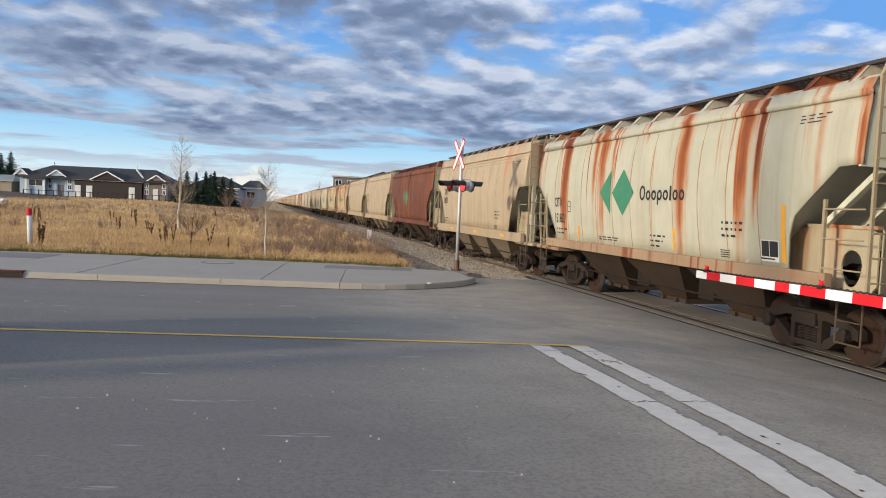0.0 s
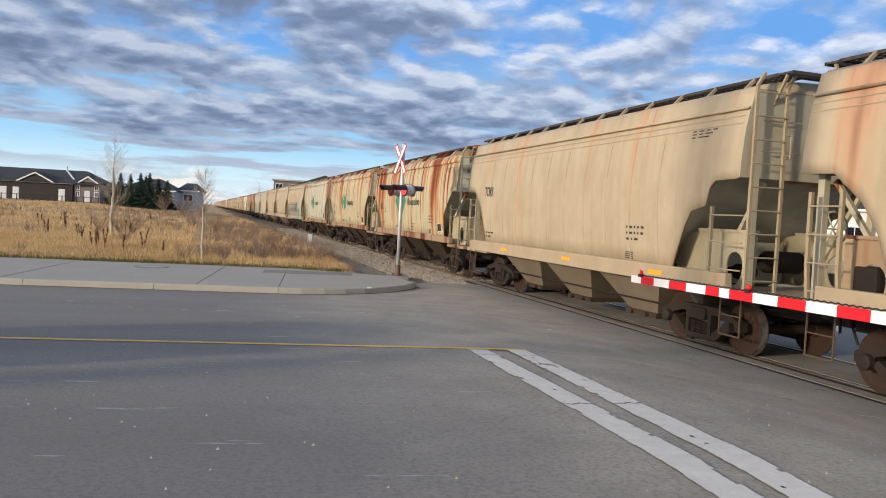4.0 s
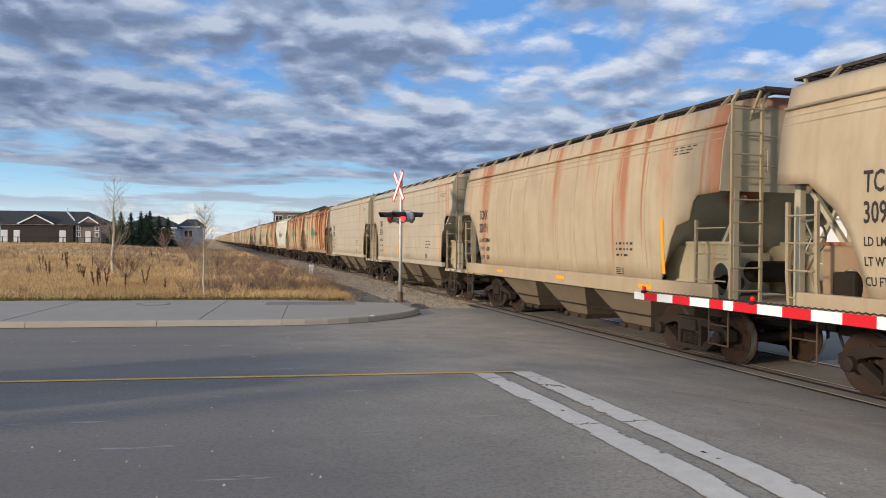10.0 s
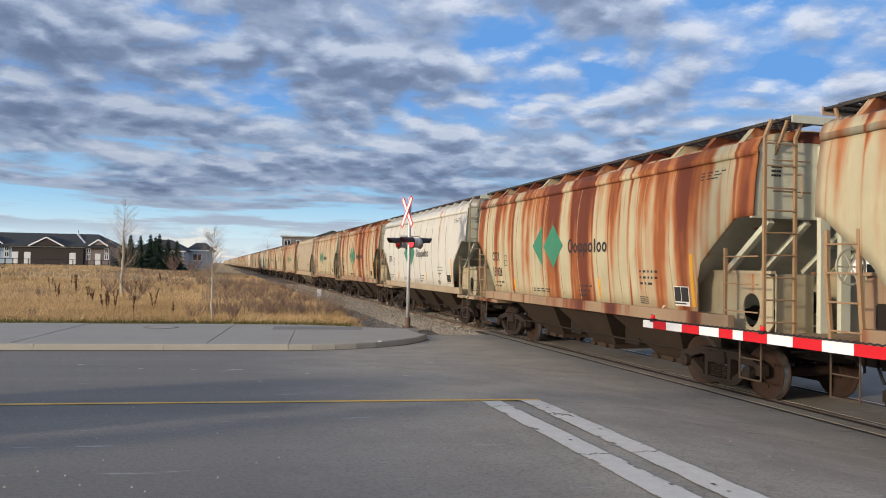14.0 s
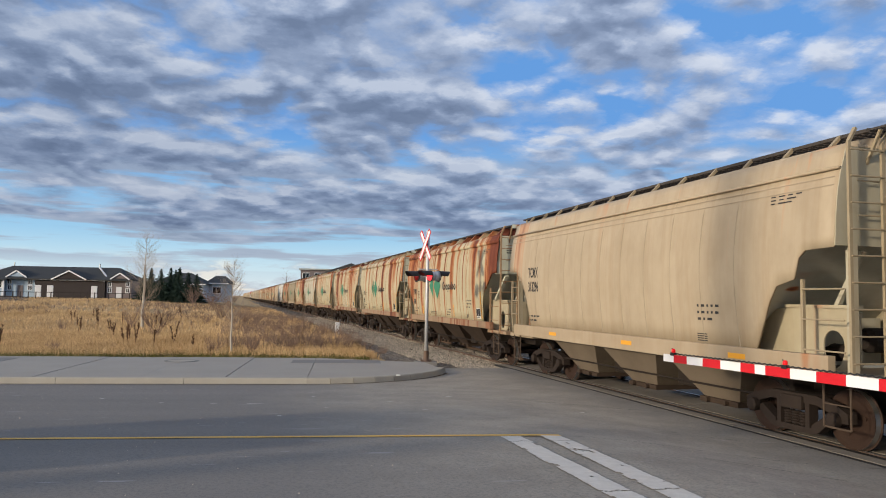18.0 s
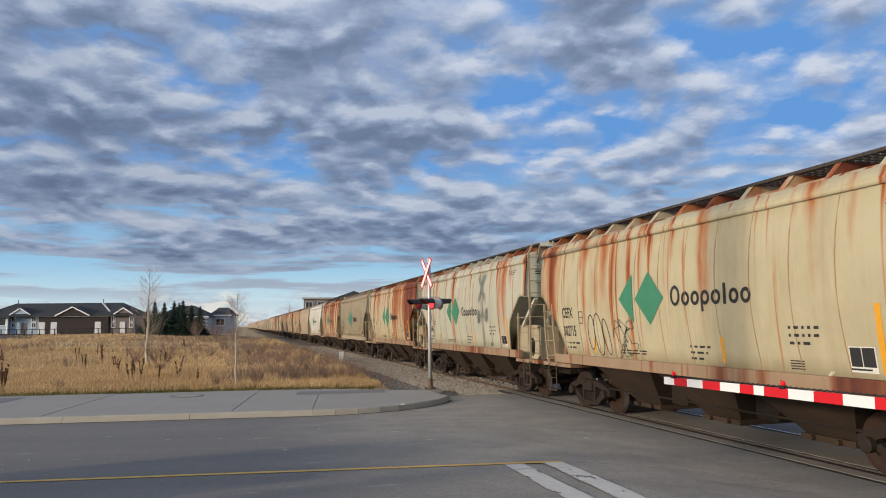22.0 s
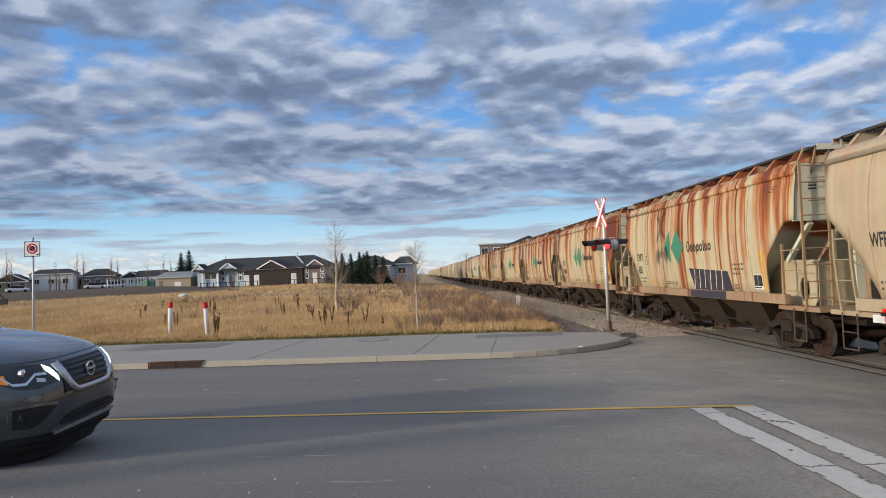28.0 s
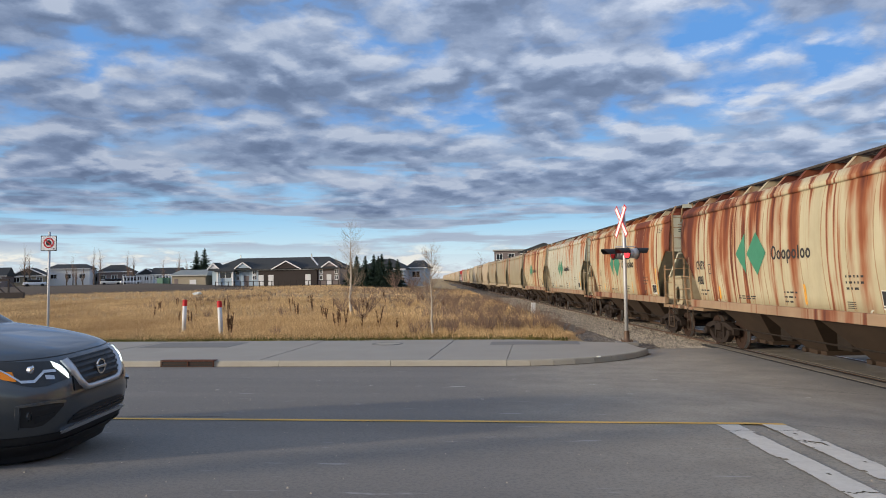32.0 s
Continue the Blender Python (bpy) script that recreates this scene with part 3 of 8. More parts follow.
def beam(bm, p, q, w, h):
    """A square bar from p to q, w wide and h high."""
    p, q = Vector(p), Vector(q)
    d = (q - p).normalized()
    side = d.cross(Vector((0, 0, 1)))
    side = side.normalized() if side.length > 1e-4 else Vector((1, 0, 0))
    up = side.cross(d)
    ring = [[bm.verts.new(c + side * a * w / 2 + up * b * h / 2) for a, b in ((-1, -1), (1, -1), (1, 1), (-1, 1))] for c in (p, q)]
    for i in range(4):
        j = (i + 1) % 4
        bm.faces.new((ring[0][i], ring[0][j], ring[1][j], ring[1][i]))
    bm.faces.new(ring[0][::-1])
    bm.faces.new(ring[1])
    return bm


def prism(bm, outline, axis, a, b):
    """A closed outline of (u, v) pushed from a to b along axis x, y or z."""
    def at(u, v, w):
        return {"x": (w, u, v), "y": (u, w, v), "z": (u, v, w)}[axis]
    lo, hi = [bm.verts.new(at(u, v, a)) for u, v in outline], [bm.verts.new(at(u, v, b)) for u, v in outline]
    n = len(outline)
    bm.faces.new(lo[::-1])
    bm.faces.new(hi)
    for i in range(n):
        j = (i + 1) % n
        bm.faces.new((lo[i], lo[j], hi[j], hi[i]))
    return bm


def lathe(bm, prof, axis="z", at=(0, 0, 0), n=24, hollow=False):
    """Turns a profile of (radius, along) about an axis through at."""
    rings = []
    for r, w in prof:
        ring = []
        for i in range(n):
            a = 6.28319 * i / n
            u, v = r * math.cos(a), r * math.sin(a)
            c = {"z": (u, v, w), "x": (w, u, v), "y": (v, w, u)}[axis]
            ring.append(bm.verts.new(Vector(at) + Vector(c)))
        rings.append(ring)
    for a, b in zip(rings, rings[1:]):
        for i in range(n):
            j = (i + 1) % n
            bm.faces.new((a[i], a[j], b[j], b[i]))
    if hollow:
        for i in range(n):
            j = (i + 1) % n
            bm.faces.new((rings[-1][i], rings[-1][j], rings[0][j], rings[0][i]))
    else:
        bm.faces.new(rings[0][::-1])
        bm.faces.new(rings[-1])
    bmesh.ops.recalc_face_normals(bm, faces=bm.faces)
    return bm


def step(a, b, x):
    t = min(1.0, max(0.0, (x - a) / (b - a)))
    return t * t * (3 - 2 * t)


# ---- the plan ----
TURN = 8.0                                   # the track's heading, left of +y
UA = Vector((-math.sin(radians(TURN)), math.cos(radians(TURN)), 0))
NA = Vector((math.cos(radians(TURN)), math.sin(radians(TURN)), 0))
TRACK = 9.75                                 # the eye's distance from the track's middle
CURB_Y = 18.95


def on_track(s, lat=TRACK, z=0.0):
    return UA * s + NA * lat + Vector((0, 0, z))


def lat_of(x, y):
    return x * NA.x + y * NA.y


def road_z(x, y):
    """The road falls from the near lane to the far kerb, and to the rails."""
    return 0.044 * min(14.0, max(0.0, 18.5 - y)) * (1 - step(3.8, 8.3, lat_of(x, y)))


def field_z(x, y):
    la = lat_of(x, y)
    side = 1 - step(-16.0, 6.5, la) if la < TRACK else 1 - step(-45, -13, -la)
    rise = 0.0112 * max(0.0, min(y, 142.0) - 27.0)
    bump = 0.10 * noise.noise(Vector((x * 0.06, y * 0.06, 0.3))) + 0.05 * noise.noise(Vector((x * 0.25, y * 0.25, 4.0)))
    near = step(25.5, 34.0, y)
    lim = 6.0 - (0.7 + 0.8 * step(27.0, 45.0, y) if la < TRACK else 0.0)
    dip = -0.40 * (1 - step(lim - 1.7, lim, abs(la - TRACK)))
    return 0.05 + rise * side * 1.0 + bump * near + dip + 0.07 * (1 - step(1.0, 7.5, la))


def sheet(name, xs, ys, zf, mat, lift=0.0, keep=None):
    bm = bmesh.new()
    grid = [[bm.verts.new((x, y, zf(x, y) + lift)) for x in xs] for y in ys]
    for j in range(len(ys) - 1):
        for i in range(len(xs) - 1):
            if keep is None or keep((xs[i] + xs[i + 1]) / 2, (ys[j] + ys[j + 1]) / 2):
                bm.faces.new((grid[j][i], grid[j][i + 1], grid[j + 1][i + 1], grid[j + 1][i]))
    bmesh.ops.delete(bm, geom=[v for v in bm.verts if not v.link_faces], context="VERTS")
    return part(name, bm, mat, None, "", True)


def spread(*stops):
    """Values between stops of (value, step)."""
    out = []
    for (a, st), (b, _) in zip(stops, stops[1:]):
        n = max(1, round((b - a) / st))
        out += [a + (b - a) * i / n for i in range(n)]
    return out + [stops[-1][0]]


def curb_path():
    """The far kerb's face: straight along the road, then round the corner towards the rails."""
    pts = [(x, CURB_Y - 0.02 * max(0.0, -x - 2) * 0) for x in spread((-60.0, 3.0), (-0.9, 1.0))]
    cx, cy, r = -0.9, CURB_Y + 4.0, 4.0
    for i in range(1, 10):
        a = radians(-90 + i * 8.4)
        pts.append((cx + r * math.cos(a), cy + r * math.sin(a)))
    return pts


def build_ground():
    xs = spread((-2200.0, 400.0), (-420.0, 40.0), (-100.0, 6.0), (-40.0, 1.6), (20.0, 4.0), (60.0, 30.0), (300.0, 300.0), (1500.0, 300.0))
    ys = spread((-900.0, 200.0), (-100.0, 10.0), (-10.0, 4.0), (18.95, 0.5), (30.0, 1.6), (70.0, 4.0), (150.0, 12.0), (300.0, 60.0), (900.0, 300.0), (3500.0, 300.0))

    def zf(x, y):
        if y <= CURB_Y - 0.01:
            return road_z(x, y) - 0.06
        return field_z(x, y) if y > 21 else -0.06
    g = sheet("ground", xs, ys, zf, M["field"])
    tagged(g, "dry golden prairie field reaching the horizon", "ground", kind="structure")
    # road
    rx = spread((-220.0, 20.0), (-40.0, 1.0), (20.0, 5.0), (60.0, 30.0), (220.0, 30.0))
    ry = spread((2.2, 0.6), (20.2, 0.6), (24.0, 0.6))
    path = curb_path()

    def inside(x, y):
        if y < CURB_Y:
            return True
        if x < -0.9:
            return False
        return math.hypot(x + 0.9, y - CURB_Y - 4.0) > 3.7 and y < CURB_Y + 4.2 and x > 0.4
    r = sheet("road", rx, ry, road_z, M["asphalt"], 0.0, lambda x, y: inside(x, y) and abs(lat_of(x, y) - TRACK) > 0.0)
    tagged(r, "grey worn asphalt two-lane road with tyre-polished bands", "road", kind="structure")
    # sidewalk and kerb as separate pieces
    side_ob = thing("sidewalk", "pale concrete sidewalk with scored joints beside the kerb", "sidewalk", kind="structure")
    back_y = lambda x: 25.2 - max(0.0, x + 1.0) * 0.42
    cuts = [-60, -40, -30, -24, -20, -16, -13.2, -11.6, -9.4, -7.4, -5.75, -4.95, -2.9, -0.9]
    cnt = 0
    for a, b in zip(cuts, cuts[1:]):
        bm = bmesh.new()
        box(bm, a + 0.005, b - 0.005, CURB_Y + 0.17, back_y(-5), -0.1, 0.145 + 0.004 * (cnt % 3), bevel=0.008)
        part("slab", bm, M["concrete"], side_ob)
        cnt += 1
    cpts = [p for p in path if p[0] > -0.91]
    outl = [(-0.89, back_y(-1.0)), (-0.89, CURB_Y + 0.17)] + [(-0.9 + (p[0] + 0.9) * 0.955, CURB_Y + 4 + (p[1] - CURB_Y - 4) * 0.955) for p in cpts[1:]]
    outl += [(2.55, 23.7), (1.2, 24.3)]
    part("slab", prism(bmesh.new(), outl, "z", -0.1, 0.146), M["concrete"], side_ob)
    bm = bmesh.new()
    box(bm, -1.6, 1.15, 23.25, 24.35, 0.146, 0.152)
    part("patch", bm, M["dark_slab"], side_ob, "darker repaired patch in the concrete")
    bm = bmesh.new()
    box(bm, -12.9, -9.9, 22.8, 24.6, 0.149, 0.157)
    part("patch", bm, M["dark_slab"], side_ob, "darker paved patch in the concrete")
    curb = thing("curb", "worn concrete kerb with a rounded corner at the crossing", "kerb", kind="structure")
    for (x0, y0), (x1, y1) in zip(path, path[1:]):
        d = Vector((x1 - x0, y1 - y0, 0)).normalized()
        n = Vector((-d.y, d.x, 0))
        bm = bmesh.new()
        a, b = Vector((x0, y0, 0)) + d * 0.006, Vector((x1, y1, 0)) - d * 0.006
        ring = []
        for c in (a, b):
            ring.append([bm.verts.new(c + n * w + Vector((0, 0, z))) for w, z in ((-0.02, -0.1), (-0.02, 0.005), (0.015, 0.125), (0.04, 0.15), (0.175, 0.152), (0.175, -0.1))])
        for i in range(6):
            bm.faces.new((ring[0][i], ring[1][i], ring[1][(i + 1) % 6], ring[0][(i + 1) % 6]))
        bm.faces.new(ring[0])
        bm.faces.new(ring[1][::-1])
        part("curb_stone", bm, M["curb"], curb)
    # dirt gathered in the gutter
    bm = bmesh.new()
    prev = None
    gut = [p for p in path if p[0] > -26]
    for (x0, y0), (x1, y1) in zip(gut, gut[1:]):
        d = Vector((x1 - x0, y1 - y0, 0)).normalized()
        nn = Vector((d.y, -d.x, 0))
        for f in (0.0, 0.2, 0.4, 0.6, 0.8):
            c = Vector((x0 + (x1 - x0) * f, y0 + (y1 - y0) * f, 0)) + nn * 0.022
            w = 0.05 + 0.07 * abs(noise.noise(Vector((c.x * 1.3, c.y * 1.3, 8)))) + random.uniform(0, 0.03)
            row = [bm.verts.new((v.x, v.y, road_z(v.x, v.y) + 0.006)) for v in (c, c + nn * w)]
            if prev:
                bm.faces.new((prev[0], prev[1], row[1], row[0]))
            prev = row
    tagged(part("gutter_dirt", bm, M["dark_soil"], None), "thin line of dirt gathered along the kerb", "dirt", kind="stuff")
    # near kerb behind the camera's lane
    bm = bx(-60, 7.4, 2.0, 2.2, -0.1, 0.68)
    tagged(part("curb_near", bm, M["curb"], None), "plain concrete kerb on the near side of the road", "kerb", kind="structure")
    # markings
    def strip(name, pts, w, mat, label, wear=0.0):
        bm = bmesh.new()
        prev = None
        for i, (p, q) in enumerate(zip(pts, pts[1:])):
            p, q = Vector((*p, 0)), Vector((*q, 0))
            n = max(1, int((q - p).length / 0.35))
            d = (q - p).normalized()
            sd = Vector((-d.y, d.x, 0))
            for k in range(n + 1):
                c = p.lerp(q, k / n)
                ja, jb = (random.uniform(-wear, wear) for _ in range(2))
                row = [bm.verts.new((v.x, v.y, road_z(v.x, v.y) + 0.007)) for v in (c - sd * (w / 2 + ja), c + sd * (w / 2 + jb))]
                if prev and not (k == 0):
                    bm.faces.new((prev[0], row[0], row[1], prev[1]))
                prev = row
        tagged(part(name, bm, mat, None), label, "road marking", kind="structure")
    strip("centre_line", [(-60, 9.92), (2.85, 9.70)], 0.13, M["paint_yellow"], "worn yellow centre line on the asphalt", 0.008)
    def worn_line(p, q, w, label):
        bm = bmesh.new()
        p, q = Vector((*p, 0)), Vector((*q, 0))
        d = (q - p).normalized()
        sd = Vector((-d.y, d.x, 0))
        n, across = int((q - p).length / 0.03), 9
        rnd = random.Random(int(p.x * 100))
        edge = [[0.0, 0.0] for _ in range(n + 1)]
        for k in range(n + 1):
            for e in (0, 1):
                edge[k][e] = 0.015 * noise.noise(Vector((k * 0.09, e * 7.0, p.x * 9))) + rnd.uniform(-0.006, 0.006)
        rows = []
        for k in range(n + 1):
            c = p.lerp(q, k / n)
            row = []
            for i in range(across + 1):
                v = c + sd * ((i / across - 0.5) * w + (edge[k][0] if i == 0 else edge[k][1] if i == across else rnd.uniform(-0.004, 0.004))) + d * (0.006 * noise.noise(Vector((i * 0.8, k * 0.3, 2))))
                row.append(bm.verts.new((v.x, v.y, road_z(v.x, v.y) + 0.009)))
            rows.append(row)
        for k in range(n):
            for i in range(across):
                bare = noise.noise(Vector((k * 0.08, i * 0.3, p.x * 5))) + 0.6 * noise.noise(Vector((k * 0.25, i * 0.7, p.x * 3)))
                if bare > (0.74 if 0 < i < across - 1 else 0.44):
                    continue
                if (k + int(3.4 * noise.noise(Vector((i * 0.3, k // 97, p.x * 4))))) % 97 == 15:
                    continue                 # cracks across the paint
                bm.faces.new((rows[k][i], rows[k + 1][i], rows[k + 1][i + 1], rows[k][i + 1]))
        bmesh.ops.delete(bm, geom=[v for v in bm.verts if not v.link_faces], context="VERTS")
        tagged(part("stop_line", bm, M["paint_white"], None), label, "road marking", kind="structure")
    def crack(p, q, w, seed):
        rnd = random.Random(seed)
        bm = bmesh.new()
        p, q = Vector((*p, 0)), Vector((*q, 0))
        n = int((q - p).length / 0.12)
        sd = Vector((-(q - p).y, (q - p).x, 0)).normalized()
        prev, off = None, 0.0
        for k in range(n + 1):
            off = 0.85 * off + rnd.uniform(-0.035, 0.035)
            c, h = p.lerp(q, k / n) + sd * off, w * rnd.uniform(0.25, 1.0) / 2
            row = [bm.verts.new((v.x, v.y, road_z(v.x, v.y) + 0.006)) for v in (c - sd * h, c + sd * h)]
            if prev:
                bm.faces.new((prev[0], row[0], row[1], prev[1]))
            prev = row
        tagged(part("road_crack", bm, M["crack"], None), "thin dark crack in the worn asphalt", "road crack", kind="structure")
    crack((3.05, 9.68), (7.6, 9.15), 0.022, 1)
    crack((4.3, 8.55), (5.9, 8.2), 0.03, 2)
    crack((5.2, 11.6), (7.4, 10.3), 0.02, 3)
    crack((-9.2, 18.6), (-11.0, 16.6), 0.022, 4)
    crack((3.6, 15.4), (6.3, 14.2), 0.022, 5)
    crack((-7.0, 9.93), (-4.4, 9.95), 0.03, 6)
    rnd = random.Random(21)
    bm = bmesh.new()
    for x, y, ln in ((-1.6, 14.06, 0.32), (-2.35, 14.15, 0.14), (-3.3, 14.3, 0.1), (0.9, 14.5, 0.16), (-0.6, 15.6, 0.1), (1.4, 12.9, 0.12), (-4.6, 15.2, 0.12), (-0.3, 13.3, 0.08), (2.2, 15.6, 0.14), (-6.0, 13.4, 0.1), (4.4, 13.5, 0.1), (-1.0, 12.1, 0.07)):
        z = road_z(x, y) + 0.006
        bm.faces.new([bm.verts.new((x + u * ln / 2, y + v * 0.022 + rnd.uniform(-0.006, 0.006), z)) for u, v in ((-1, -0.4), (0.1, -1), (1, -0.3), (0.8, 0.6), (-0.2, 1), (-0.9, 0.5))])
    tagged(part("paint_flecks", bm, M["paint_white"], None), "scattered pale scuffs on the asphalt", "scuff", kind="stuff")
    worn_line((2.155, 9.58), (2.47, 3.0), 0.27, "worn white stop line with ragged edges and bare spots")
    worn_line((2.705, 9.62), (2.89, 3.0), 0.275, "worn white stop line with ragged edges and bare spots")


build_ground()

# ---- track ----
def build_track():
    tr = thing("railway_track", "single railway track with rusty rails on ballast", "railway track", kind="structure")
    for la in (TRACK - 0.7535, TRACK + 0.7535):
        for a, b in ((-70, 1.5), (1.5, 26), (26, 120), (120, 1200)):
            bm = bmesh.new()
            prof = [(-0.07, -0.17), (0.07, -0.17), (0.07, -0.155), (0.012, -0.13), (0.012, -0.045), (0.036, -0.03), (0.036, -0.004), (0.028, 0.0), (-0.028, 0.0), (-0.036, -0.004), (-0.036, -0.03), (-0.012, -0.045), (-0.012, -0.13), (-0.07, -0.155)]
            lo = [bm.verts.new(on_track(a, la + u, v + 0.016)) for u, v in prof]
            hi = [bm.verts.new(on_track(b, la + u, v + 0.016)) for u, v in prof]
            for i in range(len(prof)):
                j = (i + 1) % len(prof)
                f = bm.faces.new((lo[i], lo[j], hi[j], hi[i]))
                f.material_index = 1 if i == 7 else 0
            part("rail", bm, [M["rail"], M["railhead"]], tr)
    # panels between and beside the rails where the road crosses
    for k in range(9):
        s0 = 2.0 + k * 2.42
        # groove strips lie flat; their black stands for shade in the open grooves
        for l0, l1, zz, mt in ((TRACK - 0.61, TRACK + 0.61, 0.010, "crossing"), (TRACK - 0.71, TRACK - 0.615, 0.004, "rubber"), (TRACK + 0.615, TRACK + 0.71, 0.004, "rubber"),
                               (TRACK - 0.95, TRACK - 0.795, 0.004, "rubber"), (TRACK + 0.795, TRACK + 0.86, 0.008, "rubber"), (TRACK - 1.24, TRACK - 0.955, 0.012, "crossing"), (TRACK - 1.34, TRACK - 1.245, 0.006, "rubber")):
            bm = bmesh.new()
            lo = [on_track(s, la) for s, la in ((s0, l0), (s0 + 2.40, l0), (s0 + 2.40, l1), (s0, l1))]
            vs = [bm.verts.new((p.x, p.y, z)) for z in (-0.2, zz) for p in lo]
            for f in ((3, 2, 1, 0), (4, 5, 6, 7), (0, 1, 5, 4), (1, 2, 6, 5), (2, 3, 7, 6), (3, 0, 4, 7)):
                bm.faces.new([vs[i] for i in f])
            part("crossing_panel" if mt == "crossing" else "groove_strip", bm, M[mt], tr)
    # ballast bed
    bm = bmesh.new()
    prof = [(-4.9, -0.12), (-4.1, 0.02), (-3.2, 0.0), (-2.4, -0.06), (-1.3, -0.09), (0, -0.10), (1.3, -0.09), (2.2, -0.12), (4.0, -0.45)]
    ss = spread((22.6, 1.2), (60.0, 4.0), (200.0, 40.0), (1200.0, 40.0))
    rows = []
    for s in ss:
        row = []
        for la, z in prof:
            slim = 1.0 - 0.14 * step(27.0, 45.0, s) if la < -2 else 1.0
            p = on_track(s, TRACK + la * slim)
            wob = 0.05 * noise.noise(Vector((s * 0.8, la * 1.5, 7)))
            row.append(bm.verts.new((p.x, p.y, z + wob)))
        rows.append(row)
    for a, b in zip(rows, rows[1:]):
        for i in range(len(prof) - 1):
            bm.faces.new((a[i], a[i + 1], b[i + 1], b[i]))
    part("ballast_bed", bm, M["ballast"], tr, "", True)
    tie = bx(-1.3, 1.3, -0.11, 0.11, -0.28, -0.115, bevel=0.01)
    me = mesh_of(tie, M["tie"])
    for i in range(120):
        ob = part("tie", me, None, tr)
        ob.matrix_basis = Matrix.Translation(on_track(25.3 + i * 0.55)) @ pose(0, 0, random.uniform(-0.006, 0.006), 0, 0, TURN + random.uniform(-0.6, 0.6))


build_track()

# ---- train ----
PITCH, FRONT = 14.4, 6.45


def travelled(t):
    """Metres that the train has run since the start, gathering speed a little."""
    lead = float(np.interp(t, (0, 19, 21, 22, 24, 25, 29, 31, 32), (0, 0.02, 0.32, 0.30, 0.55, 0.32, 0.25, -0.12, -0.08)))
    return 14.079 * t + 0.015748 * t ** 2 + 0.0001845 * t ** 3 + lead


def lat_a(z):
    """Half width of the curved side at height z."""
    return float(np.interp(z, (1.2, 1.5, 2.0, 2.6, 3.2, 3.7, 4.05, 4.12, 4.32), (1.47, 1.50, 1.56, 1.60, 1.60, 1.565, 1.50, 1.545, 1.44)))


def lat_b(z):
    return float(np.interp(z, (1.1, 1.45, 2.0, 2.6, 3.2, 3.8, 4.15, 4.2, 4.5), (1.50, 1.53, 1.58, 1.61, 1.60, 1.54, 1.47, 1.44, 1.36)))


def lat_c(z):
    return float(np.interp(z, (1.1, 4.2, 4.25, 4.45), (1.58, 1.58, 1.53, 1.46)))


KINDS = {
    # side's lower edge from the front end to the rear end as (y, z); the top; half width
    "a": dict(low=[(-6.40, 3.05), (-5.95, 3.03), (-5.02, 2.28), (-4.90, 1.95), (-4.86, 1.36), (5.2, 1.36), (5.3, 1.6), (5.75, 2.25), (6.55, 2.92), (6.70, 2.95)], top=4.30, lat=lat_a, sill=(1.19, 1.42, 1.585), sillend=(-5.8, 5.9)),
    "b": dict(low=[(-6.35, 3.0), (-5.78, 2.98), (-5.62, 2.85), (-5.55, 2.55), (-5.15, 2.45), (-4.97, 2.2), (-4.95, 1.40), (5.1, 1.40), (5.35, 2.2), (5.6, 2.6), (6.1, 3.0), (6.70, 3.02)], top=4.48, lat=lat_b, sill=(1.12, 1.44, 1.60), sillend=(-6.2, 6.3)),
    "c": dict(low=[(-6.35, 3.02), (-5.65, 3.05), (-5.45, 2.9), (-5.40, 2.55), (-5.15, 2.4), (-5.05, 1.28), (5.25, 1.28), (5.5, 2.3), (6.0, 3.0), (6.70, 3.02)], top=4.42, lat=lat_c, sill=(1.2, 1.36, 1.60), sillend=(-5.3, 5.5)),
}


def side_sheet(kd, sgn):
    """One side plate with its cut-away ends, 4 cm thick."""
    ys = spread((-6.40 if kd["low"][0][0] < -6.38 else -6.35, 0.35), (6.70, 0.35))
    ys = sorted(set([round(y, 3) for y in ys] + [p[0] for p in kd["low"]]))
    ys = [y for i, y in enumerate(ys) if i == 0 or y - ys[i - 1] > 0.03]
    ly, lz = zip(*kd["low"])
    zs = [0.0, 0.12, 0.25, 0.4, 0.55, 0.7, 0.82, 0.9, 0.935, 0.95, 1.0]
    bm = bmesh.new()
    outer, inner = [], []
    for y in ys:
        lo = float(np.interp(y, ly, lz))
        col = []
        for f in zs:
            z = lo + (kd["top"] - lo) * f
            if f > 0.88:
                z = kd["top"] - (1.0 - f) / 0.1 * 0.25
            col.append(z)
        outer.append([bm.verts.new((sgn * kd["lat"](z), y, z)) for z in col])
        inner.append([bm.verts.new((sgn * (kd["lat"](z) - 0.04), y, z)) for z in col])
    n = len(zs)
    for a, b, c, d in zip(outer, outer[1:], inner, inner[1:]):
        for i in range(n - 1):
            bm.faces.new((a[i], b[i], b[i + 1], a[i + 1]))
            bm.faces.new((c[i], c[i + 1], d[i + 1], d[i]))
        bm.faces.new((a[0], c[0], d[0], b[0]))
        bm.faces.new((a[-1], b[-1], d[-1], c[-1]))
    for a, c in ((outer[0], inner[0]), (outer[-1], inner[-1])):
        for i in range(n - 1):
            bm.faces.new((a[i], a[i + 1], c[i + 1], c[i]))
    bmesh.ops.recalc_face_normals(bm, faces=bm.faces)
    return bm


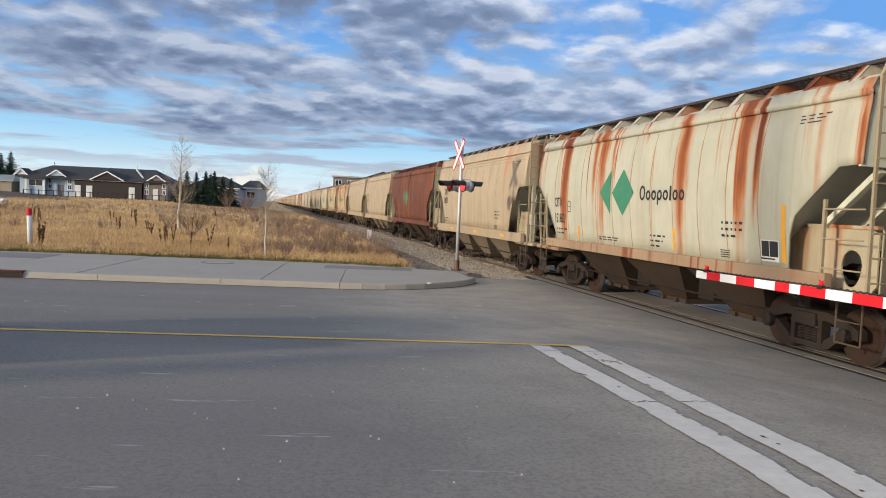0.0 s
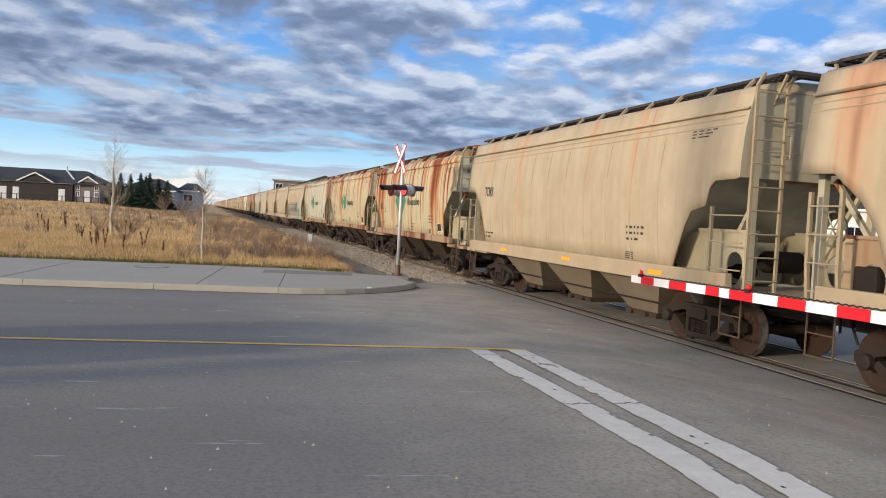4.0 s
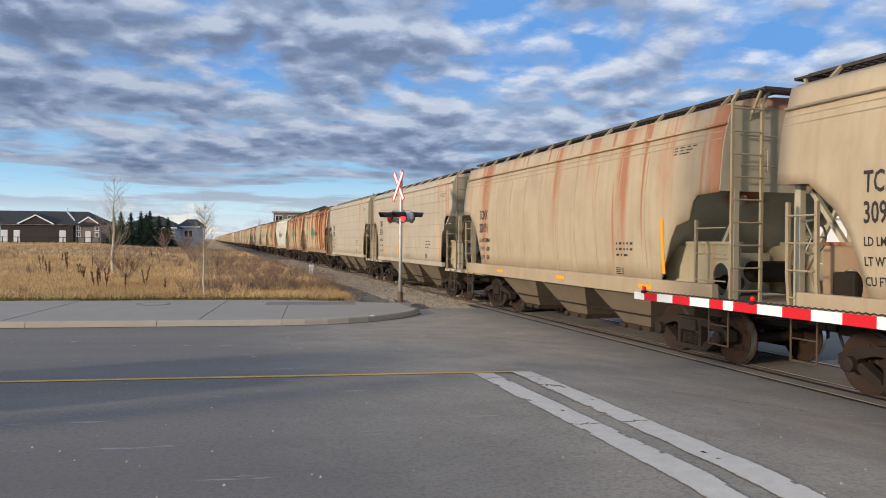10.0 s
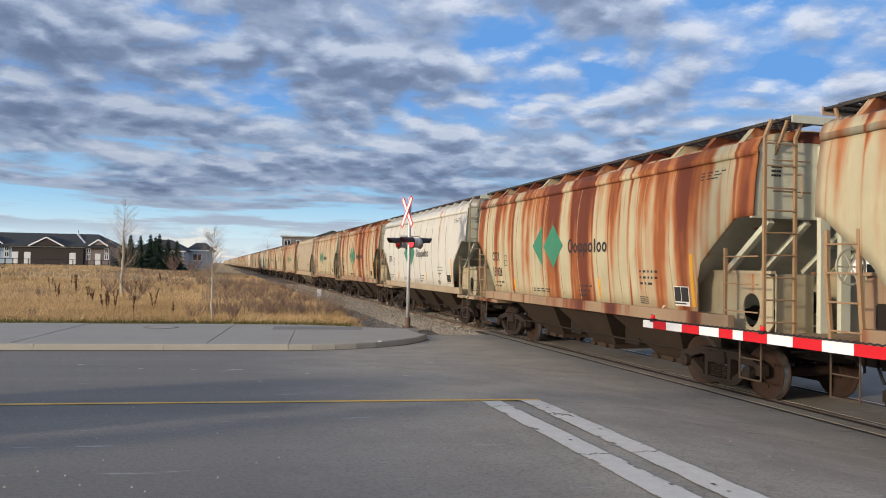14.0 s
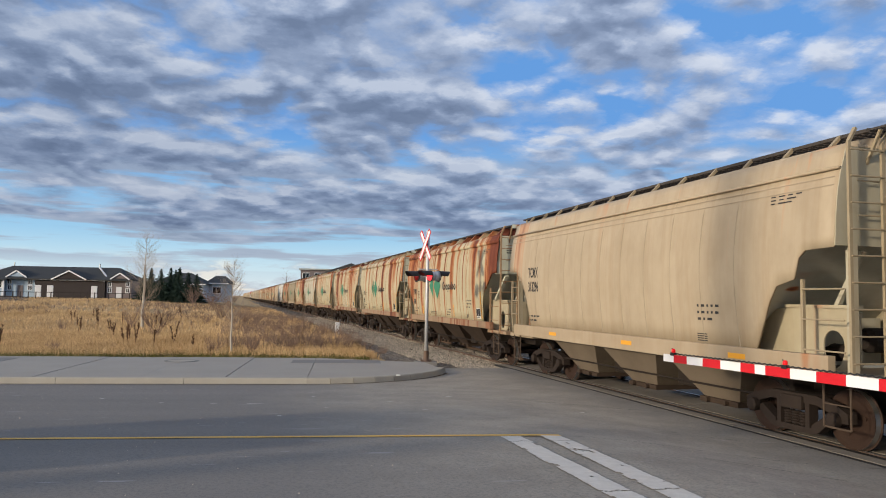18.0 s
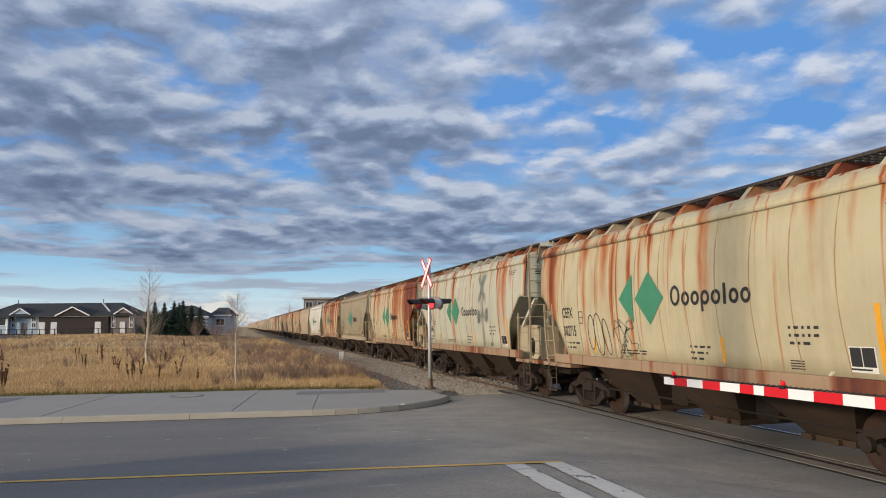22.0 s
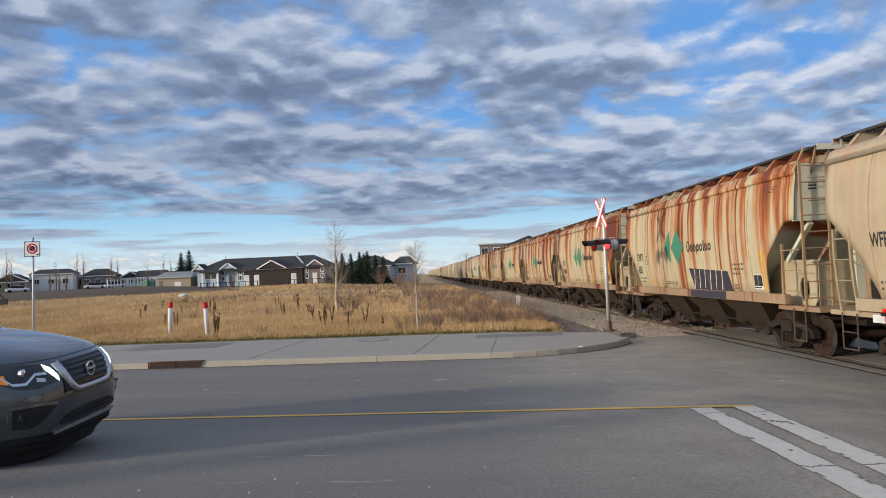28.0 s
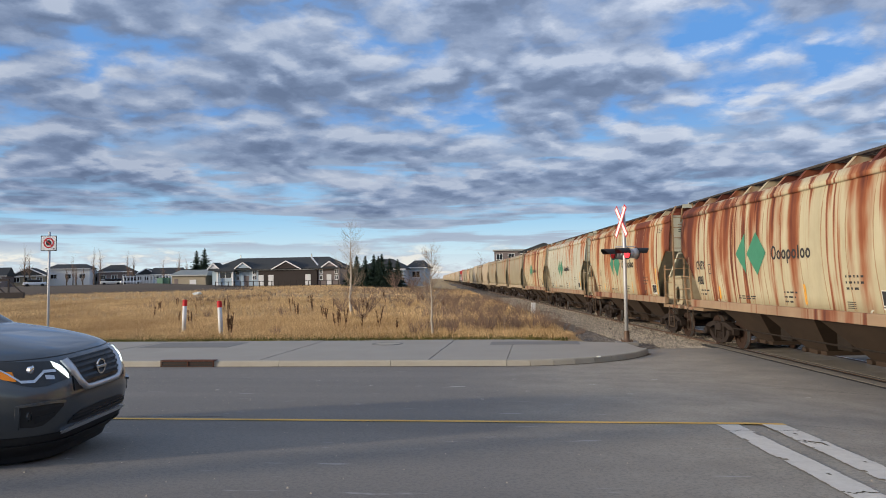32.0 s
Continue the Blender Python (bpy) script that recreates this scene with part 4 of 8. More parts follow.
def text_mesh(word, size, lat, y0, z0, mat, narrow=0.62):
    """Lettering laid on the near side; y0 is the far end of the word, from which it reads towards the front."""
    cu = bpy.data.curves.new("lettering", "FONT")
    cu.body, cu.size, cu.resolution_u = word, size, 2
    cu.offset = size * 0.018
    ob = bpy.data.objects.new("lettering", cu)
    scene.collection.objects.link(ob)
    dg = bpy.context.evaluated_depsgraph_get()
    me = bpy.data.meshes.new_from_object(ob.evaluated_get(dg))
    bpy.data.objects.remove(ob)
    for v in me.vertices:
        x, y = v.co.x, v.co.y
        z = z0 + y
        v.co = (-(lat(z) + 0.006), y0 - x * narrow, z)
    me.materials.clear()
    me.materials.append(mat)
    return me


def flat_on_side(shapes, lat, off=0.006):
    """Plain shapes of (y, z) corners laid on the near side, following its curve."""
    bm = bmesh.new()
    for sh in shapes:
        bm.faces.new([bm.verts.new((0.0, y, z)) for y, z in sh])
    zs = [v.co.z for v in bm.verts]
    for k in range(math.ceil(min(zs) / 0.15), math.floor(max(zs) / 0.15) + 1):
        bmesh.ops.bisect_plane(bm, geom=bm.verts[:] + bm.edges[:] + bm.faces[:], plane_co=(0, 0, k * 0.15), plane_no=(0, 0, 1))
    for v in bm.verts:
        v.co.x = -(lat(v.co.z) + off)
    return bm


def oval(yc, zc, hw, hh, b, n=14):
    """A plain oval outline of stroke b as quads."""
    out = []
    for i in range(n):
        a0, a1 = 6.28319 * i / n, 6.28319 * (i + 1) / n
        out.append([(yc + (hw - d) * math.cos(a), zc + (hh - d) * math.sin(a)) for a, d in ((a0, 0), (a1, 0), (a1, b), (a0, b))])
    return out


def bars(y0, z0, rows, lengths, h, gap):
    out = []
    for i in range(rows):
        z, y = z0 - i * (h + gap), y0
        for ln in lengths[i % len(lengths)]:
            out.append([(y, z), (y - ln, z), (y - ln, z + h), (y, z + h)])
            y -= ln + 0.07
    return out


def wheel_mesh():
    """A wheelset centred on its axle."""
    bm = bmesh.new()
    for sgn in (-1, 1):
        c = sgn * 0.7535
        prof = [(0.05, -0.12), (0.11, -0.11), (0.115, -0.04), (0.16, -0.015), (0.30, -0.03), (0.375, -0.055), (0.43, -0.06), (0.448, -0.055), (0.452, 0.035), (0.475, 0.045), (0.472, 0.065), (0.42, 0.07), (0.375, 0.06), (0.30, 0.035), (0.15, 0.02), (0.11, 0.08), (0.05, 0.085)]
        lathe(bm, [(r, c - sgn * w) for r, w in prof], "x", (0, 0, 0), 32)
    for f in bm.faces:
        c = f.calc_center_median()
        f.material_index = 1 if 0.4465 < math.hypot(c.y, c.z) < 0.4525 else 0
    rod(bm, (-1.0, 0, 0), (1.0, 0, 0), 0.085, 12)
    for sgn in (-1, 1):
        for a in (20, 140, 260):
            p = Vector((sgn * 0.80, 0.24 * math.cos(radians(a)), 0.24 * math.sin(radians(a))))
            rod(bm, p - Vector((sgn * 0.04, 0, 0)), p, 0.03, 8)
    return mesh_of(bm, [M["wheel"], M["tread"]])


def side_frame_mesh(sgn):
    """A cast truck side frame: arched top bar, sloping lower bar, pedestals at both axles."""
    bm = bmesh.new()
    x0, x1 = (sgn * 0.93, sgn * 1.10) if sgn > 0 else (-1.10, -0.93)
    # upper bar, lower bar and columns leave the openings free
    def bar(pts):
        prism(bm, pts, "x", x0, x1)
    bar([(-1.12, 0.42), (-1.12, 0.57), (-0.93, 0.66), (-0.5, 0.76), (-0.5, 0.62), (-0.78, 0.54), (-0.84, 0.42)])
    bar([(0.5, 0.76), (0.93, 0.66), (1.12, 0.57), (1.12, 0.42), (0.84, 0.42), (0.78, 0.54), (0.5, 0.62)])
    bar([(-0.5, 0.62), (-0.5, 0.76), (0.5, 0.76), (0.5, 0.62)])
    bar([(-0.84, 0.43), (-0.72, 0.50), (-0.40, 0.30), (-0.40, 0.16), (-0.52, 0.19)])
    bar([(0.40, 0.16), (0.40, 0.30), (0.72, 0.50), (0.84, 0.43), (0.52, 0.19)])
    bar([(-0.40, 0.16), (-0.40, 0.25), (0.40, 0.25), (0.40, 0.16)])
    bar([(-0.36, 0.25), (-0.36, 0.62), (-0.27, 0.62), (-0.27, 0.25)])
    bar([(0.27, 0.25), (0.27, 0.62), (0.36, 0.62), (0.36, 0.25)])
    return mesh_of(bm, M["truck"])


def spring_mesh(sgn):
    bm = bmesh.new()
    x = sgn * 1.02
    for y in (-0.17, 0.0, 0.17):
        prof = []
        for i in range(11):
            prof.append((0.085 if i % 2 else 0.062, 0.255 + i * 0.021))
        lathe(bm, prof, "z", (x, y, 0), 10)
    return mesh_of(bm, M["truck"])


TRUCK = {}


def add_truck(car, y, sgn_cars):
    if not TRUCK:
        TRUCK["wheel"] = wheel_mesh()
        for s in (-1, 1):
            TRUCK["frame%d" % s] = side_frame_mesh(s)
            TRUCK["spring%d" % s] = spring_mesh(s)
        bm = bmesh.new()
        box(bm, -1.15, 1.15, -0.24, 0.24, 0.50, 0.72, bevel=0.03)
        TRUCK["bolster"] = mesh_of(bm, M["truck"])
        for s in (-1, 1):
            bm = lathe(bmesh.new(), [(0.02, 0), (0.10, 0), (0.115, s * 0.03), (0.115, s * 0.13), (0.08, s * 0.15), (0.02, s * 0.155)], "x", (s * 1.06, 0, 0.455), 14)
            TRUCK["cap%d" % s] = mesh_of(bm, M["truck"])
    tk = new("truck")
    tk.parent = car
    tk.matrix_basis = pose(0, y, 0)
    for s in (-1, 1):
        part("side_frame", TRUCK["frame%d" % s], None, tk)
        part("spring_nest", TRUCK["spring%d" % s], None, tk)
        for dy in (-0.89, 0.89):
            part("bearing_cap", TRUCK["cap%d" % s], None, tk).matrix_basis = pose(0, dy, 0)
    part("bolster", TRUCK["bolster"], None, tk)
    for dy in (-0.89, 0.89):
        part("wheelset", TRUCK["wheel"], None, tk).matrix_basis = pose(0, dy, 0.455)
    return tk


def ladder_mesh(kd, y0, y1, z0, z1, rungs, x_in=0.0, r=0.028):
    """Meshes of the stiles and one rung that follow the side's slope."""
    lat = lambda z: -(min(kd["lat"](z), 1.56) + 0.02 - x_in)
    st = []
    for y in (y0, y1):
        bm = bmesh.new()
        zs = spread((z0, 0.5), (z1, 0.5))
        rings = [[bm.verts.new((lat(z) + u, y + v, z)) for u, v in ((-0.025, -0.028), (0.025, -0.028), (0.025, 0.028), (-0.025, 0.028))] for z in zs]
        for a, b in zip(rings, rings[1:]):
            for i in range(4):
                bm.faces.new((a[i], a[(i + 1) % 4], b[(i + 1) % 4], b[i]))
        bm.faces.new(rings[0][::-1])
        bm.faces.new(rings[-1])
        st.append(bm)
    rg = []
    for i in range(rungs):
        z = z0 + (i + 0.5) * (z1 - z0) / rungs
        rg.append(rod(bmesh.new(), (lat(z) - 0.03, y0, z), (lat(z) - 0.03, y1, z), 0.014, 6))
    return st, rg


def roof_mesh(kd, kind):
    top, w = kd["top"], kd["lat"](kd["top"])
    bm = bmesh.new()
    n = 9
    rows = []
    for y in (-6.38, 6.68):
        rows.append([bm.verts.new((w * math.sin(a), y, top - 0.02 + 0.20 * (math.cos(a) - math.cos(math.pi / 2)))) for a in [math.pi * (i / (n - 1) - 0.5) for i in range(n)]])
    for i in range(n - 1):
        bm.faces.new((rows[0][i], rows[0][i + 1], rows[1][i + 1], rows[1][i]))
    bm.faces.new(rows[0][::-1])
    bm.faces.new(rows[1])
    return bm


PROTO = {}


def hopper_proto(kind, body, sill, ladder, endm):
    """A covered hopper car of one kind in given paints; later cars share its meshes."""
    key = (kind, body.name)
    if key in PROTO:
        return PROTO[key]
    kd = KINDS[kind]
    L = []                                   # (name, mesh, parent index or None, label)

    def put(name, bm, mat, parent=None, label="", smooth=False):
        L.append((name, bm if isinstance(bm, bpy.types.Mesh) else mesh_of(bm, mat, smooth), parent, label))
        return len(L) - 1
    cz0, cz1 = {"a": (4.04, 4.14), "b": (4.13, 4.17), "c": (4.18, 4.26)}[kind]
    for sgn in (-1, 1):
        sheet_bm = side_sheet(kd, sgn)
        a, b = sorted((sgn * (kd["lat"](cz0) - 0.02), sgn * (kd["lat"](cz0) + 0.045)))
        box(sheet_bm, a, b, -6.36, 6.68, cz0, cz1)
        side = put("side_wall", sheet_bm, body, None, "", True)
        if sgn < 0:
            near = side
    lat = kd["lat"]
    # seams on the near side
    if kind in "ab":
        for i in range(11):
            y = -4.2 + i * (0.94 if kind == "a" else 0.98)
            if abs(y) > 5.2:
                continue
            bm = bmesh.new()
            zs = spread((1.44, 0.45), (kd["top"] - 0.28, 0.45))
            bow = 0.10 * (1 if kind == "a" else 0.7)
            pts = [Vector((-(lat(z) + 0.001), y + bow * math.sin((z - 1.4) / 2.7 * 3.1416), z)) for z in zs]
            rings = [[bm.verts.new(p + Vector((u, v, 0))) for u, v in ((0.004, -0.011), (0.004, 0.011), (-0.007, 0.006), (-0.007, -0.006))] for p in pts]
            for a, b in zip(rings, rings[1:]):
                for j in range(4):
                    bm.faces.new((a[j], b[j], b[(j + 1) % 4], a[(j + 1) % 4]))
            put("weld_seam", bm, body if body is M["redbrown"] else M["seam_rust"] if kind == "a" else M["seam_grime"], near)
    if kind == "b":
        for z in (3.90, 4.02):
            put("weld_seam", bx(-(lat(z) + 0.008), -lat(z) + 0.012, -6.3, 6.66, z, z + 0.015), M["seam_grime"], near)
    if kind == "c":
        for z in (1.85, 2.3, 2.75, 3.2, 3.6, 3.95):
            f, r = (-5.0 if z < 2.4 else -6.3), (5.2 if z < 2.4 else 6.66)
            put("weld_seam", bx(-(lat(z) + 0.010), -lat(z) + 0.01, f, r, z, z + 0.016), M["seam_grime"], near)
    # sill
    s0, s1, sx = kd["sill"]
    for sgn in (-1, 1):
        a, b = sorted((sgn * (sx - 0.14), sgn * sx))
        put("side_sill", bx(a, b, kd["sillend"][0], kd["sillend"][1], s0, s1, bevel=0.015), sill)
    # roof with hatches, walk and its supports
    roof = put("roof", roof_mesh(kd, kind), body, None, "", True)
    if kind == "a":
        for i in range(13):
            y = -5.9 + i * 1.0
            for sgn in (-1,):
                bm = bmesh.new()
                prism(bm, [(-1.42, 4.27), (-0.55, 4.36), (-0.55, 4.56), (-1.15, 4.57)], "y", y - 0.02, y + 0.02)
                beam(bm, (-1.42, y + 0.05, 4.28), (-1.15, y + 0.05, 4.565), 0.14, 0.02)
                put("walk_bracket", bm, body, roof)
        wx0, wx1, wz = 0.45, 1.18, 4.61
    elif kind == "b":
        for i in range(13):
            y = -5.9 + i * 1.0
            for sgn in (-1,):
                put("walk_bracket", beam(bmesh.new(), (sgn * 1.30, y, 4.44), (sgn * 1.02, y, 4.72), 0.06, 0.05), ladder, roof)
        wx0, wx1, wz = 0.55, 1.05, 4.72
    else:
        for i in range(10):
            y = -5.9 + i * 1.3
            for sgn in (-1,):
                put("walk_bracket", beam(bmesh.new(), (sgn * 1.36, y + 0.18, 4.40), (sgn * 0.98, y, 4.68), 0.06, 0.05), ladder, roof)
        wx0, wx1, wz = 0.55, 1.0, 4.68
    for sgn in (-1, 1):
        bm = bmesh.new()
        a, b = sorted((sgn * wx0, sgn * wx1))
        for x in (a, b - 0.03):
            box(bm, x, x + 0.03, -6.45, 6.72, wz - 0.04, wz + 0.01)
        nb = 5
        for i in range(1, nb):
            x = a + (b - a) * i / nb
            box(bm, x - 0.012, x + 0.012, -6.45, 6.72, wz - 0.025, wz)
        for i in range(88):
            y = -6.44 + i * 0.15
            box(bm, a, b, y, y + 0.02, wz - 0.03, wz + 0.002)
        put("roof_walk", bm, M["grating"], roof)
    for y in (-4.5, -1.5, 1.5, 4.5):
        bm = bx(-0.34, 0.34, y - 1.35, y + 1.35, 4.42, 4.62, bevel=0.04)
        put("hatch_cover", bm, body, roof)
    # ends
    for sgn, y in ((-1, -6.37), (1, 6.66)):
        yy = sorted((y, y - sgn * 0.05))
        zs_ = (3.02, 3.4, 3.8, 4.05, kd["top"] - 0.02)
        right = [(kd["lat"](z) - 0.012, z) for z in zs_]
        put("end_panel", prism(bmesh.new(), right + [(0.0, kd["top"] + 0.16)] + [(-x_, z) for x_, z in right[::-1]], "y", yy[0], yy[1]), endm)
        # slope sheet
        bm = bmesh.new()
        rise = {"a": 0.80, "b": 0.78, "c": 0.72}[kind]
        near_y, near_z = (4.92, 2.32) if kind == "a" else (5.0, 2.42)
        at = lambda yy_: near_z + (abs(yy_) - near_y) * rise
        y_in, y_out = sgn * 3.75, y - sgn * 0.06
        prism(bm, [(y_out, at(y_out)), (y_out, at(y_out) + 0.06), (y_in, at(y_in) + 0.06), (y_in, at(y_in))], "x", -1.50, 1.50)
        bmesh.ops.recalc_face_normals(bm, faces=bm.faces)
        put("slope_sheet", bm, M["end_shade"])
        # platform and end sill
        yo = sorted((sgn * 5.2, sgn * 7.0))
        put("end_platform", bx(-1.45, 1.45, yo[0], yo[1], 1.06, 1.16, bevel=0.01), sill)
        # diagonal struts and posts
        for x in (-1.05, 1.05):
            if kind == "a":
                for xs in (x * 1.12, x * 0.42):
                    put("strut", beam(bmesh.new(), (xs, y - sgn * 0.06, 2.98), (xs, sgn * 5.28, 2.16), 0.11, 0.09), endm)
                put("end_post", bx(x * 0.2 - 0.10, x * 0.2 + 0.10, *sorted((y + sgn * 0.004, y + sgn * 0.09)), 1.16, kd["top"] - 0.06, bevel=0.008), endm)
                a, b = sorted((x * 0.32, x * 1.02))
                put("bulkhead", bx(a, b, *sorted((sgn * 6.31, sgn * 6.34)), 1.16, 2.12), M["end_web"])
            else:
                put("strut", beam(bmesh.new(), (x, y - sgn * 0.06, 2.95), (x, sgn * 5.2, 1.18), 0.07, 0.07), endm)
                put("end_post", beam(bmesh.new(), (x * 1.2, y - sgn * 0.05, 3.05), (x * 1.2, y - sgn * 0.05, 1.16), 0.10, 0.12), endm)
        # inset web plate with a round opening
        for x in (-1.1, 1.1):
            bm = bmesh.new()
            n, cy, cz, rr = 24, sgn * 5.80, 1.56, 0.23
            y0, y1, z0, z1 = sgn * 4.1, sgn * 6.30, 1.16, 2.12
            hole, edge = [], []
            for i in range(n):
                a = 6.28319 * i / n
                dy, dz = math.cos(a) * sgn, math.sin(a)
                hole.append((cy + rr * dy * 0.9, cz + (rr if dz > 0 else 0.34) * dz))
                far = min(((y1 if dy * sgn > 0 else y0) - cy) / dy if abs(dy) > 1e-6 else 99, ((z1 if dz > 0 else z0) - cz) / dz if abs(dz) > 1e-6 else 99)
                edge.append((cy + far * dy, cz + far * dz))
            vh = [[bm.verts.new((x + o, *p)) for p in hole] for o in (-0.015, 0.015)]
            ve = [[bm.verts.new((x + o, *p)) for p in edge] for o in (-0.015, 0.015)]
            for i in range(n):
                j = (i + 1) % n
                bm.faces.new((vh[0][i], vh[0][j], ve[0][j], ve[0][i]))
                bm.faces.new((vh[1][i], ve[1][i], ve[1][j], vh[1][j]))
                bm.faces.new((vh[0][i], vh[1][i], vh[1][j], vh[0][j]))
                bm.faces.new((ve[0][i], ve[0][j], ve[1][j], ve[1][i]))
            bmesh.ops.recalc_face_normals(bm, faces=bm.faces)
            put("web_plate", bm, M["end_web"] if sgn < 0 else M["sill_rust"])
            yy = sorted((sgn * 4.8, sgn * 6.30))
            put("plate_cap", bx(x - 0.05, x + 0.05, yy[0], yy[1], 2.12, 2.17), M["end_web"] if sgn < 0 else M["sill_rust"])
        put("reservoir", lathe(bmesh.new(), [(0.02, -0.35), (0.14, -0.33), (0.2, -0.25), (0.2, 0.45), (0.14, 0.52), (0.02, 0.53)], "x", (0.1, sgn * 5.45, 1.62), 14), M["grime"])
        put("shear_plate", bx(-0.95, 0.95, sgn * 4.62 - 0.02, sgn * 4.62 + 0.02, 1.16, 1.95), M["end_shade"])
        # coupler
        bm = bmesh.new()
        yy = sorted((sgn * 6.7, sgn * 7.19))
        box(bm, -0.09, 0.09, yy[0], yy[1], 0.78, 0.98, bevel=0.02)
        yk = sorted((sgn * 7.0, sgn * 7.19))
        box(bm, -0.16, 0.16, yk[0], yk[1], 0.72, 1.02, bevel=0.04)
        put("coupler", bm, M["truck"])
        put("uncoupling_lever", rod(bmesh.new(), (-1.4, sgn * 7.03, 0.95), (-0.1, sgn * 7.05, 0.9), 0.014, 6), M["truck"])
        put("air_hose", rod(bmesh.new(), (0.35, sgn * 6.9, 0.8), (0.28, sgn * 7.15, 0.42), 0.025, 8), M["rubber"])
    # ladders: tall at the front of the near side, short at its rear; mirrored on the far side
    def ladder_at(y0, y1, z0, z1, n, inset=0.0):
        st, rg = ladder_mesh(kd, y0, y1, z0, z1, n, inset)
        base = put("ladder_stile", st[0], ladder)
        put("ladder_stile", st[1], ladder)
        for r in rg:
            put("rung", r, ladder, base)
    # end ladder at the near front corner, its stiles bent over to the roof walk
    xs_ = (-(lat(3.0) - 0.13), -(lat(3.0) - 0.72))
    lb_ = None
    for x in xs_:
        bm = bmesh.new()
        beam(bm, (x, -6.52, 1.10), (x, -6.52, kd["top"] + 0.02), 0.052, 0.042)
        beam(bm, (x, -6.52, kd["top"] + 0.01), (x + 0.14, -6.50, wz - 0.02), 0.052, 0.042)
        i_ = put("ladder_stile", bm, ladder)
        lb_ = i_ if lb_ is None else lb_
    for i in range(9):
        z = 1.35 + i * (kd["top"] - 1.45) / 8
        put("rung", rod(bmesh.new(), (xs_[0], -6.55, z), (xs_[1], -6.55, z), 0.014, 6), ladder, lb_)
    for sgn, ya in ((-1, -6.78), (1, 6.66)):
        bm = bmesh.new()
        for yy in (ya, ya + 0.30):
            box(bm, -wx1, wx1, yy, yy + 0.03, wz - 0.045, wz + 0.005)
        for k in range(25):
            xx = -wx1 + k * (2 * wx1 - 0.02) / 24
            box(bm, xx, xx + 0.02, ya, ya + 0.33, wz - 0.03, wz)
        put("end_walk", bm, M["grating"], roof)
        if kind == "a":
            edge_y = ya - 0.024 if sgn < 0 else ya + 0.334
            put("walk_fascia", bx(-wx1 - 0.02, wx1 + 0.02, edge_y, edge_y + 0.02, wz - 0.11, wz + 0.015), endm, roof)
        for xx in (-wx1 + 0.05, wx1 - 0.05):
            put("walk_bracket", beam(bmesh.new(), (xx, ya + 0.16, wz - 0.04), (xx, sgn * 6.3 + (0.0 if sgn < 0 else 0.3), kd["top"] - 0.35), 0.04, 0.04), ladder, roof)
    hoop = bmesh.new()
    for z in (3.35, 3.72):
        rod(hoop, (xs_[1] - 0.02, -6.58, z), (xs_[1] + 0.07, -6.58, z), 0.012, 6)
    rod(hoop, (xs_[1] + 0.07, -6.58, 3.35), (xs_[1] + 0.07, -6.58, 3.72), 0.012, 6)
    put("handhold", hoop, ladder)
    if kind == "a":
        bm = bmesh.new()
        for i, w in enumerate((0.22, 0.2, 0.19)):
            for j in range(4):
                box(bm, -1.22 + j * w / 4, -1.22 + (j + 0.8) * w / 4, -6.378, -6.3745, 3.84 - i * 0.07, 3.875 - i * 0.07)
        put("end_stencil", bm, M["ink"])
    for z in (3.45, 3.95):
        put("handhold", rod(bmesh.new(), (xs_[0] + 0.2, -6.47, z), (xs_[1] + 0.35, -6.47, z), 0.012, 6), ladder)
    ladder_at(5.95, 6.5, 1.15, 2.75, 4)
    # brake gear and handholds in the front cut-away
    put("corner_post", beam(bmesh.new(), (-1.50, -5.62, 1.15), (-1.50, -5.62, 2.55), 0.05, 0.05), ladder)
    for z in (1.5, 1.95, 2.4):
        put("handhold", rod(bmesh.new(), (-1.53, -5.62, z), (-1.53, -6.45, z), 0.013, 6), ladder)
    for y0, y1 in ((-6.0, -6.5), (6.0, 6.5)):
        bm = bmesh.new()
        rod(bm, (-1.5, y0, 1.12), (-1.5, y0, 0.42), 0.016, 6)
        rod(bm, (-1.5, y1, 1.12), (-1.5, y1, 0.42), 0.016, 6)
        rod(bm, (-1.5, y0, 0.42), (-1.5, y1, 0.42), 0.016, 6)
        rod(bm, (-1.5, y0, 0.75), (-1.5, y1, 0.75), 0.012, 6)
        put("stirrup_step", bm, M["step_rust"])
    bm = bmesh.new()
    lathe(bm, [(0.25, -0.012), (0.28, -0.012), (0.28, 0.012), (0.25, 0.012)], "y", (-0.75, 6.9, 2.25), 20, True)
    for a in range(0, 180, 60):
        c, s = 0.26 * math.cos(radians(a)), 0.26 * math.sin(radians(a))
        rod(bm, (-0.75 - c, 6.9, 2.25 - s), (-0.75 + c, 6.9, 2.25 + s), 0.012, 6)
    put("brake_wheel", bm, M["end_shade"])
    put("brake_cylinder", lathe(bmesh.new(), [(0.02, -0.3), (0.13, -0.28), (0.14, 0.1), (0.09, 0.2), (0.04, 0.45)], "y", (-0.55, -5.3, 1.42), 14), M["grime"])
    put("brake_valve", bx(-1.15, -0.8, 5.7, 6.1, 1.2, 1.75, bevel=0.05), M["grime"])
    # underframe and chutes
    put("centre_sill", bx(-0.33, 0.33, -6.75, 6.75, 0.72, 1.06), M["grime"])
